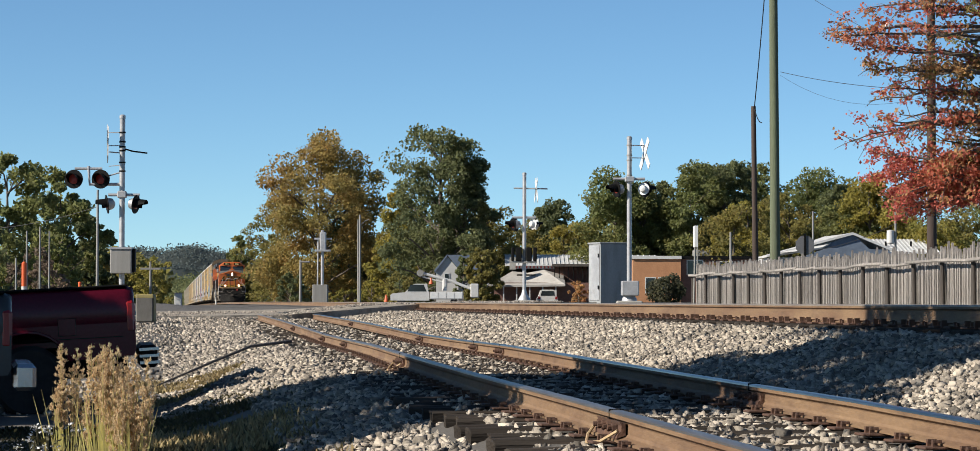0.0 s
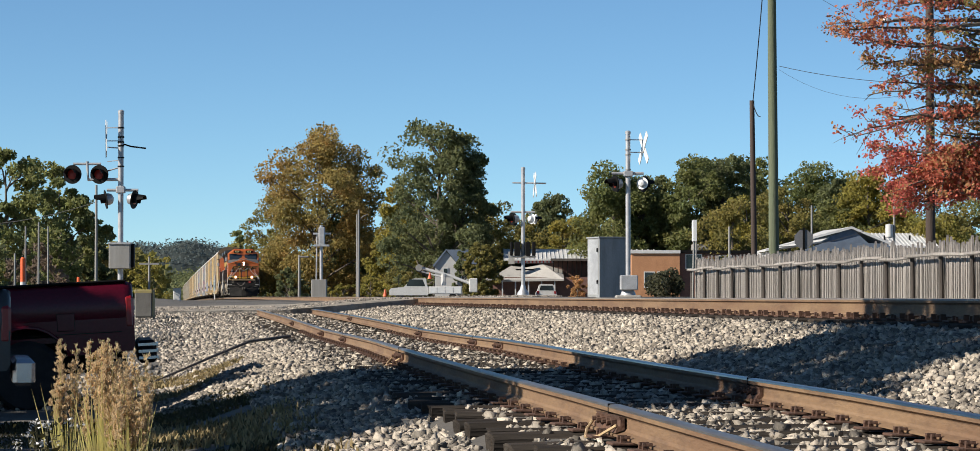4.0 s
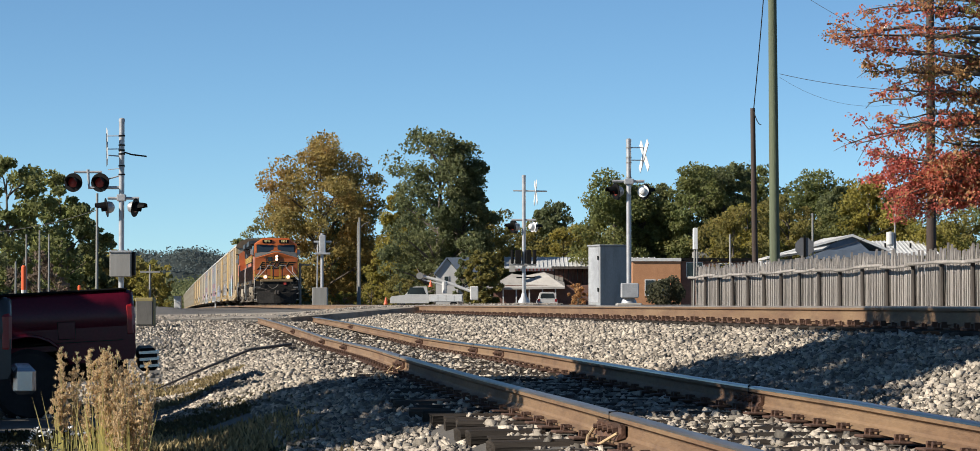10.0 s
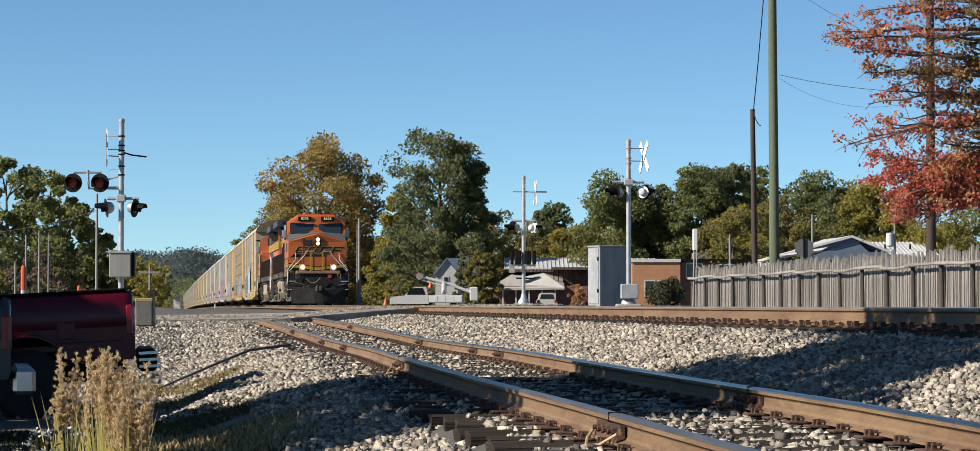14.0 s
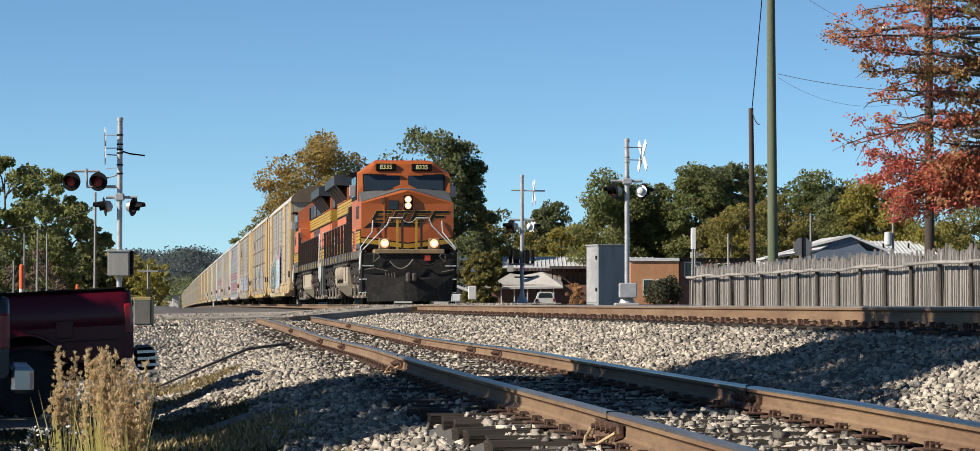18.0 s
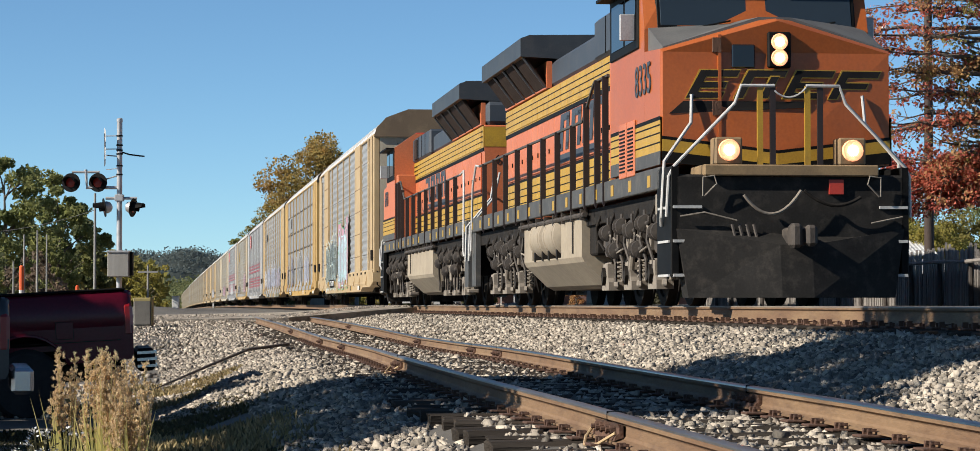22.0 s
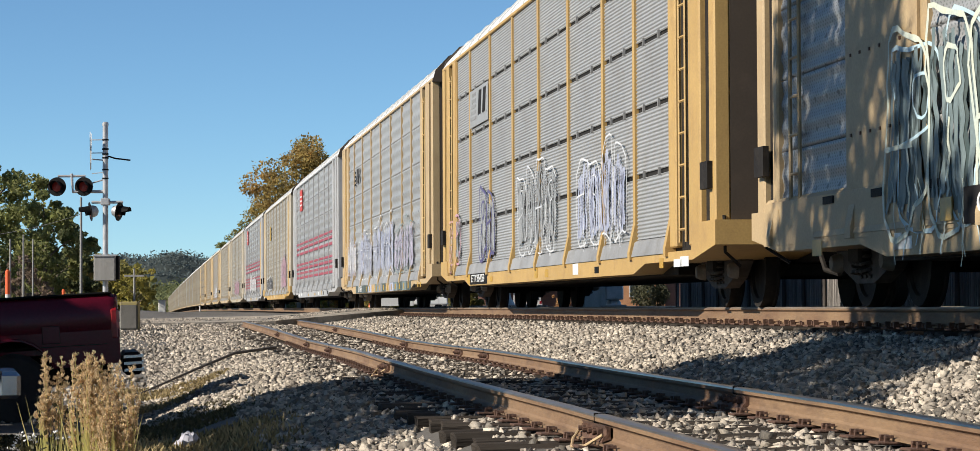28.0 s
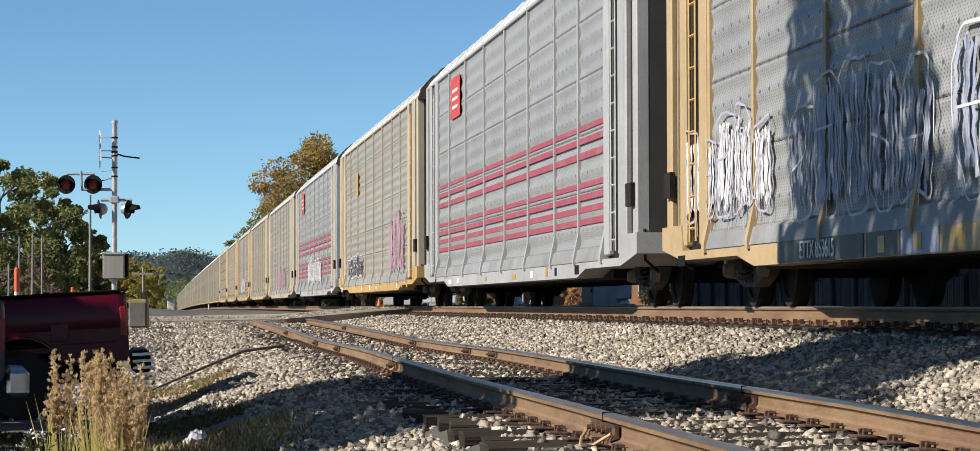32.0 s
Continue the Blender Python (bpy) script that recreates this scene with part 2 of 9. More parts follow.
SIDING_LINE = [(11, 3.04, 0.44), (14, 2.96, 0.478), (18, 2.95, 0.49), (22, 2.97, 0.503), (26, 3.0, 0.52), (30, 3.12, 0.512),
               (36, 3.24, 0.49), (41, 3.24, 0.497), (48, 3.19, 0.563), (56, 3.19, 0.612), (68, 3.15, 0.674)]  # along, offset, rail top


def siding(s, k):
    """Offset (k = 1) or rail height (k = 2) of the old siding, which wavers and sags at its joints."""
    if s <= SIDING_LINE[0][0]:
        a, b = SIDING_LINE[0], SIDING_LINE[1]
        return a[k] + (b[k] - a[k]) / (b[0] - a[0]) * max(s - a[0], -4.0)
    for a, b in zip(SIDING_LINE, SIDING_LINE[1:]):
        if s <= b[0]:
            return a[k] + (b[k] - a[k]) * (s - a[0]) / (b[0] - a[0])
    return SIDING_LINE[-1][k]


def siding_top(s):
    return siding(s, 2)


def siding_d(s):
    return siding(s, 1)


def ramp_between(v, a, b, za, zb):
    t = min(max((v - a) / (b - a), 0.0), 1.0)
    t = t * t * (3 - 2 * t)
    return za + (zb - za) * t


def ground_z(d, s):
    x, y = d * CA - s * SA, d * SA + s * CA
    lot = min(max(-0.39 + 0.0145 * y, -0.35), 0.52)
    lot += ramp_between(y, 60, 110, 0, 0.33)
    lot -= 0.2 * ramp_between(x, -2.6, -3.6, 0, 1) * ramp_between(y, 40, 32, 0, 1)
    bed = siding_top(s) - 0.192 + ramp_between(s, 64, 80, 0, 0.17)
    right = ramp_between(y, 60, 80, 0.45, 0.95)
    if d < 1.85:
        z = ramp_between(d, -0.1, 1.85, lot, bed - ramp_between(s, 20, 15.5, 0.0, 0.07))
    elif d < 4.5:
        z = bed
    elif d < 6.15:
        z = bed + (0.715 - bed) * (d - 4.5) / 1.65
    elif d < 9.3:
        z = 0.715
    else:
        z = ramp_between(d, 9.3, 11.5, 0.715, right)
    return z + dip(s)


def road_z(d, s):
    return max(ramp_between(d, 1.0, 6.5, 0.50, 0.93) + ramp_between(d, 6.5, 9.5, 0, 0.05), ground_z(d, s) + 0.04)


# ---- ground: one sheet to the horizon ----
def build_ground():
    ds = [-1800, -900, -400, -200, -110, -70, -45, -30, -22] + list(np.arange(-17, 13.01, 0.3)) + [14, 16, 19, 23, 30, 42, 60, 90, 150, 260, 420, 700, 1200, 2400]
    ss = [-400, -150, -60, -25, -8, 0] + list(np.arange(4, 70.01, 0.5)) + [72, 75, 79, 84, 90, 97, 105, 115, 128, 145, 170, 200, 240, 300, 380, 480, 600, 800, 1000, 1300, 1800, 2600, 4000]
    vs = []
    for s in ss:
        for d in ds:
            w = noise.noise(Vector((d * 0.9, s * 0.9, 0))) * 0.035 + noise.noise(Vector((d * 0.25, s * 0.25, 5))) * 0.05
            vs.append(plan(d, s, ground_z(d, s) + w * (0.25 if -0.6 < d < 9.3 else 1.0)))
    n = len(ds)
    fs = [(j * n + i, j * n + i + 1, (j + 1) * n + i + 1, (j + 1) * n + i) for j in range(len(ss) - 1) for i in range(n - 1)]
    ob = new("ground", big_mesh("ground", vs, fs, 4, M_GRAVEL))
    ob.data.shade_smooth()
    tagged(ob, "grey-brown gravel and dirt ground beside the railway", "ground", kind="structure")
    return ob


build_ground()


def build_road():
    near = [(-60, 66), (-10, 68.5), (-5.2, 69.5), (-1.9, 73.0), (2.0, 81.0), (12, 101), (70, 217)]
    far = [(-60, 76), (-11, 80.0), (-6.5, 86.0), (-4.2, 94.0), (0.5, 103.0), (10, 122), (68, 238)]
    sh = Shape()
    vs = []
    for (x0, y0), (x1, y1) in zip(near, far):
        for k in range(7):
            x, y = x0 + (x1 - x0) * k / 6, y0 + (y1 - y0) * k / 6
            d, s = x * CA + y * SA, -x * SA + y * CA
            z = road_z(d, s)
            vs += [(x, y, z), (x, y, z - 0.25)]
    fs = []
    for i in range(len(near) - 1):
        for k in range(6):
            a, b = (i * 7 + k) * 2, ((i + 1) * 7 + k) * 2
            fs.append((a, b, b + 2, a + 2))
        a, b = i * 14, (i + 1) * 14
        fs += [(a, a + 1, b + 1, b), (a + 12, b + 12, b + 13, a + 13)]
    sh.add(vs, fs)
    ob = new("road", sh.mesh("road", M_ASPHALT))
    tagged(ob, "worn grey asphalt road over the level crossing", "road", kind="structure")


build_road()


# ---- tracks ----
HEAD = [(-0.036, -0.016), (-0.0345, -0.007), (-0.027, -0.002), (-0.012, 0.0), (0.012, 0.0), (0.027, -0.002), (0.0345, -0.007), (0.036, -0.016)]


def rail_profile(h, foot):
    """Outline of a rail of height h, with the crown 2 mm under the polished head."""
    side = [(foot, -h), (foot, -h + 0.011), (0.020, -h + 0.026), (0.0095, -h + 0.040), (0.0085, -0.056), (0.014, -0.046), (0.034, -0.036), (0.035, -0.016), (0.033, -0.008), (0.026, -0.004)]
    return [(-x, z) for x, z in side] + [(x, z) for x, z in side[::-1]]


def build_rail(offset, s_list, top, parent, label, h, foot, head):
    prof = rail_profile(h, foot)
    sh, cap = Shape(), Shape()
    n, m = len(prof), len(HEAD)
    for s in s_list:
        d = offset(s)
        sh.v += [tuple(plan(d + x, s, top(s) + z)) for x, z in prof]
        cap.v += [tuple(plan(d + x, s, top(s) + z)) for x, z in HEAD]
    for j in range(len(s_list) - 1):
        sh.f += [(j * n + i, j * n + (i + 1) % n, (j + 1) * n + (i + 1) % n, (j + 1) * n + i) for i in range(n)]
        cap.f += [(j * m + i, j * m + i + 1, (j + 1) * m + i + 1, (j + 1) * m + i) for i in range(m - 1)]
    sh.f += [tuple(range(n)), tuple(range((len(s_list) - 1) * n, len(s_list) * n))]
    ob = part("rail", sh, M_RAIL, parent, label)
    part("running_surface", cap, head, ob, "worn steel running surface", smooth=True)
    return ob


MAIN_H, SIDE_H = 0.186, 0.142
main_track = thing("main_track", Matrix(), "rusty main line track on a raised ballast bed", "railway track", kind="structure")
side_track = thing("siding_track", Matrix(), "rusty siding track with weathered timber ties", "railway track", kind="structure")
main_top = lambda s: RAIL_TOP + dip(s)
FAR_S = [-60, 0] + list(range(20, 150, 10)) + list(range(150, 1400, 50))
for side in (-0.752, 0.752):
    build_rail(lambda s: MAIN_D + side, FAR_S, main_top, main_track, "brown rusty steel rail", MAIN_H, 0.076, M_RAILHEAD_DULL)
    build_rail(lambda s: siding_d(s) + side, [7, 9] + [11 + 1.5 * i for i in range(38)] + [SIDING_END + (1 if side < 0 else 3)], siding_top, side_track, "brown rusty steel rail", SIDE_H, 0.064, M_RAILHEAD if side > 0 else M_RAILHEAD_WORN)


# ---- the train: local x points forward, the sides lie at y, rails at z = 0 ----
def train_pose(s, lift=0.0):
    p = plan(MAIN_D, s, RAIL_TOP + dip(s) + lift)
    slope = math.degrees(math.atan(dip(s + 1) - dip(s)))
    return Matrix.Translation(p) @ pose(0, 0, 0, 0, 0, TURN - 90) @ pose(0, 0, 0, 0, slope, 0)


def front_s(t):
    """Where the engine's front stands on the line."""
    return 304.7 - 12.0 * t - 0.0188 * t * t


def loft(sh, sections):
    n = len(sections[0])
    sh.add([p for sec in sections for p in sec],
           [(j * n + i, j * n + (i + 1) % n, (j + 1) * n + (i + 1) % n, (j + 1) * n + i) for j in range(len(sections) - 1) for i in range(n)]
           + [tuple(range(n)), tuple(range((len(sections) - 1) * n, len(sections) * n))])
    return sh


def wheel_shape(r=0.46):
    sh = Shape()
    for y in (-0.75, 0.75):
        sg = 1 if y > 0 else -1
        prof = [(0.05, 0.0), (r * 0.75, 0.0), (r * 0.78, 0.03), (r, 0.035), (r, -0.09), (r + 0.03, -0.10), (r + 0.03, -0.125), (r * 0.8, -0.125), (0.05, -0.11)]
        sh.lathe([(a, b + 0.05) for a, b in prof], 20, pose(0, y, 0, -90 * sg, 0, 0))
    sh.tube([(0, -0.7, 0), (0, 0.7, 0)], 0.09, 8)
    return sh


TRAIN_LEN = [22.3, 22.3] + [28.9] * 42


# ---- trees ----
def foliage(name, a, b, c, amount=0.5):
    return surface(name, a, b, 0.75, 0.12, 0, fine=1.2, stain=c, stain_amount=amount, island=0.28, transl=0.6)


M_BARK = surface("bark", (0.10, 0.08, 0.06), (0.16, 0.13, 0.10), 0.9, 4, 0.8, fine=20, stretch=(1, 1, 0.2))
M_LEAF_BROWN = foliage("olive_and_rust_leaves", (0.353, 0.295, 0.097), (0.456, 0.310, 0.097), (0.570, 0.320, 0.107), 0.7)
M_LEAF_DARK = foliage("dark_green_leaves", (0.179, 0.205, 0.092), (0.224, 0.240, 0.102), (0.291, 0.265, 0.102))
M_LEAF_GREEN = foliage("green_leaves", (0.220, 0.250, 0.087), (0.286, 0.285, 0.097), (0.363, 0.300, 0.097))
# Distance haze over the far hill is put into this paler, bluer leaf colour.
M_LEAF_FAR = foliage("haze_tinted_far_leaves", (0.13, 0.165, 0.165), (0.15, 0.18, 0.165), (0.17, 0.19, 0.16))
M_LEAF_DRY = foliage("bare_grey_brown_twigs", (0.26, 0.19, 0.13), (0.20, 0.15, 0.11), (0.30, 0.18, 0.12))
M_LEAF_YELLOW = foliage("yellow_green_leaves", (0.420, 0.350, 0.078), (0.304, 0.290, 0.068), (0.546, 0.360, 0.078))
M_LEAF_OLIVE = foliage("olive_leaves", (0.342, 0.285, 0.082), (0.248, 0.240, 0.073), (0.496, 0.320, 0.087))
M_LEAF_RED = foliage("red_autumn_leaves", (0.72, 0.17, 0.14), (0.66, 0.22, 0.13), (0.68, 0.36, 0.15), 0.7)


def leaf_mesh(name, centres, size, mat, rng, flat=0.0):
    """Many small bent leaf blades, each a pair of quads round its centre."""
    n = len(centres)
    nrm = rng.normal(size=(n, 3))
    nrm[:, 2] += flat
    nrm /= np.linalg.norm(nrm, axis=1)[:, None]
    t = np.cross(nrm, rng.normal(size=(n, 3)))
    t /= np.linalg.norm(t, axis=1)[:, None] + 1e-9
    b = np.cross(nrm, t)
    s = (size * rng.uniform(0.6, 1.35, n))[:, None]
    bend = nrm * s * 0.25
    p = [centres - t * s + bend, centres - b * s * 0.62, centres + t * s + bend, centres + b * s * 0.62]
    v = np.stack(p, axis=1).reshape(-1, 3)
    f = np.arange(n * 4).reshape(n, 4)
    return big_mesh(name, v, f, 4, mat)


def tree(name, base, height, width, mat, label, seed, leaves=5000, leaf=0.32, bare=0.12, clumps=46, group="", depth=None, trunk_r=None):
    rng = np.random.default_rng(seed)
    ob = thing(name, Matrix.Translation(base), label, "tree", group)
    depth = depth or width
    tr = trunk_r or height * 0.018
    sh = Shape()
    lean = rng.normal(size=2) * 0.02 * height
    trunk = [(lean[0] * k, lean[1] * k, height * 0.85 * k) for k in (0, 0.15, 0.4, 0.7, 1.0)]
    sh.tube(trunk, [tr * 1.3, tr, tr * 0.8, tr * 0.5, tr * 0.15], 8)
    cl, lobes = [], []
    for i in range(16):
        hn = (i + rng.uniform(0, 1)) / 16
        env = max(0.15, math.sin(math.pi * min(0.95, 0.28 + hn * 0.66)) ** 0.65)
        ang, rad = i * 2.4 + rng.uniform(-0.5, 0.5), env * rng.uniform(0.42, 0.72)
        lobes.append((0.5 * width * rad * math.cos(ang), 0.5 * depth * rad * math.sin(ang), height * (bare + (1 - bare) * (0.04 + 0.86 * hn))))
    for i in range(clumps):
        q = lobes[i % 16]
        r = rng.uniform(0.045, 0.105) * min(width, height)
        o = rng.normal(size=3)
        o *= rng.uniform(0.4, 1.0) / np.linalg.norm(o) * 0.19
        cl.append((q[0] + o[0] * width, q[1] + o[1] * depth, min(max(q[2] + o[2] * height * 0.72, bare * height + r), height * 0.985 - r * 0.6), r))
    for x, y, z, r in cl[: min(26, clumps)]:
        z0 = max(0.12 * height, z - 0.5 * math.hypot(x, y) - 0.06 * height)
        k = min(z0 / (0.85 * height), 1.0)
        sh.tube([(lean[0] * k, lean[1] * k, z0), (x * 0.55, y * 0.55, z0 + (z - z0) * 0.65), (x, y, z)], [tr * 0.42, tr * 0.24, tr * 0.07], 5)
    part("trunk", sh, M_BARK, ob, "brown trunk with branching limbs")
    per = max(8, leaves // clumps)
    cs = []
    for x, y, z, r in cl:
        v = rng.normal(size=(per, 3))
        v /= np.linalg.norm(v, axis=1)[:, None]
        v *= (rng.uniform(0.25, 1.0, per) ** 0.4)[:, None] * r * np.array([1.15, 1.15, 0.8])
        sub = rng.normal(size=(max(3, per // 14), 3)) * r * 0.14
        v += sub[rng.integers(0, len(sub), per)]
        cs.append(v + np.array([x, y, z]))
    part("crown", leaf_mesh("crown", np.concatenate(cs), leaf, mat, rng), mat, ob)
    return ob


def at(px, dist):
    """The x of a bearing, given as metres to the side per 4250 m, at that distance."""
    return (px - 784) * dist / 4250




TREES = [  # bearing, bearing of the top, width, distance, leaves, label
    (15, 246, 165, 150, M_LEAF_GREEN, "broad dark green tree"), (100, 270, 140, 160, M_LEAF_GREEN, "broad green tree with open crown"), (-50, 262, 120, 140, M_LEAF_DARK, "dark green tree"),
    (62, 350, 120, 170, M_LEAF_DARK, "dark green understorey tree"), (140, 350, 90, 175, M_LEAF_DARK, "dark green understorey tree"),
    (512, 208, 205, 290, M_LEAF_BROWN, "large olive and rust-brown autumn tree"), (440, 335, 110, 300, M_LEAF_OLIVE, "olive tree beside the line"),
    (385, 372, 50, 330, M_LEAF_GREEN, "small green tree beside the line"), (560, 300, 110, 296, M_LEAF_DARK, "dark green tree"),
    (700, 186, 170, 262, M_LEAF_DARK, "tall dark green tree"), (742, 212, 110, 262, M_LEAF_DARK, "tall dark green spreading tree"), (680, 330, 130, 268, M_LEAF_DARK, "dark green understorey tree"),
    (640, 305, 85, 285, M_LEAF_YELLOW, "yellow autumn tree"), (622, 385, 80, 275, M_LEAF_YELLOW, "yellow autumn tree"),
    (785, 328, 120, 270, M_LEAF_OLIVE, "olive autumn tree"), (745, 365, 80, 280, M_LEAF_OLIVE, "olive autumn tree"), (840, 345, 110, 300, M_LEAF_OLIVE, "olive autumn tree"),
    (880, 316, 95, 300, M_LEAF_DARK, "dark green tree"), (930, 345, 90, 290, M_LEAF_OLIVE, "olive green tree"),
    (985, 262, 150, 260, M_LEAF_GREEN, "tall green tree"), (1045, 290, 110, 265, M_LEAF_DARK, "dark green tree"), (1105, 258, 115, 260, M_LEAF_GREEN, "tall green tree"),
    (1165, 248, 120, 262, M_LEAF_DARK, "tall dark green tree"), (1175, 325, 130, 225, M_LEAF_OLIVE, "olive and yellow autumn tree"), (1245, 300, 120, 250, M_LEAF_OLIVE, "olive tree"),
    (1300, 268, 140, 262, M_LEAF_GREEN, "tall green tree"), (1340, 330, 110, 240, M_LEAF_GREEN, "green tree"), (1395, 278, 130, 240, M_LEAF_YELLOW, "yellow-green autumn tree"),
    (1460, 300, 130, 240, M_LEAF_OLIVE, "olive green tree"), (1530, 325, 130, 235, M_LEAF_OLIVE, "olive green tree"), (1600, 300, 130, 240, M_LEAF_GREEN, "green tree"),
    (1080, 345, 120, 270, M_LEAF_OLIVE, "olive tree"), (1135, 258, 120, 268, M_LEAF_DARK, "tall dark green tree"), (1212, 262, 110, 272, M_LEAF_GREEN, "tall green tree"), (1020, 300, 110, 262, M_LEAF_GREEN, "green tree"),
    (1195, 312, 110, 232, M_LEAF_YELLOW, "golden autumn tree"), (1262, 306, 100, 236, M_LEAF_OLIVE, "olive autumn tree"), (1350, 285, 110, 258, M_LEAF_DARK, "dark green tree"), (905, 352, 90, 280, M_LEAF_YELLOW, "yellow-olive tree"), (1500, 355, 110, 215, M_LEAF_YELLOW, "yellow-green tree")]
for i, (b, top, w, dist, mat, label) in enumerate(TREES):
    h = ((484 - top) * dist / 4250 + 0.8) * 1.0
    wd = w * dist / 4250 * (1.14 if b < 900 else 1.28)
    big = h > 12
    tree("tree", (at(b, dist), dist, 0.3 + dip(dist)), h, wd, mat, label + " at the edge of town", 100 + i, (40000 if b == 512 else 22000) if big else 9500, 0.16 if big else 0.135, 0.03, 154 if big else 77)


def woods():
    """The unbroken belt of far trees that fills the gaps between the near ones."""
    rng = np.random.default_rng(7)
    cs = []
    for b0, b1, top, dist in ((370, 1700, 395, 330), (-120, 215, 400, 200), (560, 960, 372, 340), (900, 1650, 352, 320)):
        n = 60
        for k in range(n):
            b = b0 + (b1 - b0) * (k + rng.uniform(0, 1)) / n
            h = (484 - top) * dist / 4250 * rng.uniform(0.8, 1.12)
            x, y = at(b, dist), dist + rng.uniform(-6, 6)
            m = 330
            v = rng.normal(size=(m, 3))
            v /= np.linalg.norm(v, axis=1)[:, None]
            v *= (rng.uniform(0.4, 1, m) ** 0.5)[:, None] * np.array([2.6, 2.6, h * 0.5])
            cs.append(v + np.array([x, y, h * 0.5 + 0.6]))
    cs = np.concatenate(cs)
    tagged(new("far_woods", leaf_mesh("far_woods", cs, 0.31, M_LEAF_OLIVE, rng)), "distant belt of olive green woods", "woods", kind="stuff")


woods()


def hills():
    rng = np.random.default_rng(9)
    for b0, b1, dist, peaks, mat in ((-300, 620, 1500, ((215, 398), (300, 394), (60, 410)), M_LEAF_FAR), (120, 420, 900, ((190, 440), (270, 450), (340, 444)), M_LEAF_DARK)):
        cs = []
        vs, fs = [], []
        n = 120
        for k in range(n + 1):
            b = b0 + (b1 - b0) * k / n
            top = 470
            for pb, pt in peaks:
                top = min(top, pt + abs(b - pb) ** 1.5 * 0.03)
            top += 3 * noise.noise(Vector((b * 0.05, 0, dist)))
            h = (484 - top) * dist / 4250 + 1
            for j in range(7):
                y = dist - 130 + j * 26
                vs.append((at(b, dist), y, -8 + (h + 7.0) * math.sin(math.pi / 2 * j / 6)))
                cnt = 46
                v = rng.normal(size=(cnt, 3)) * np.array([4.5, 10, 1.2])
                cs.append(v + np.array(vs[-1]))
        for k in range(n):
            for j in range(6):
                a = k * 7 + j
                fs.append((a, a + 1, a + 8, a + 7))
        ob = thing("wooded_hill", Matrix(), "distant wooded green hill", "hill", kind="structure")
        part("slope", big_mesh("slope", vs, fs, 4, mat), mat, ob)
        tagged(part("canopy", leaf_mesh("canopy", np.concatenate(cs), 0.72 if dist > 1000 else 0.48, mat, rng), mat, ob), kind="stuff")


hills()


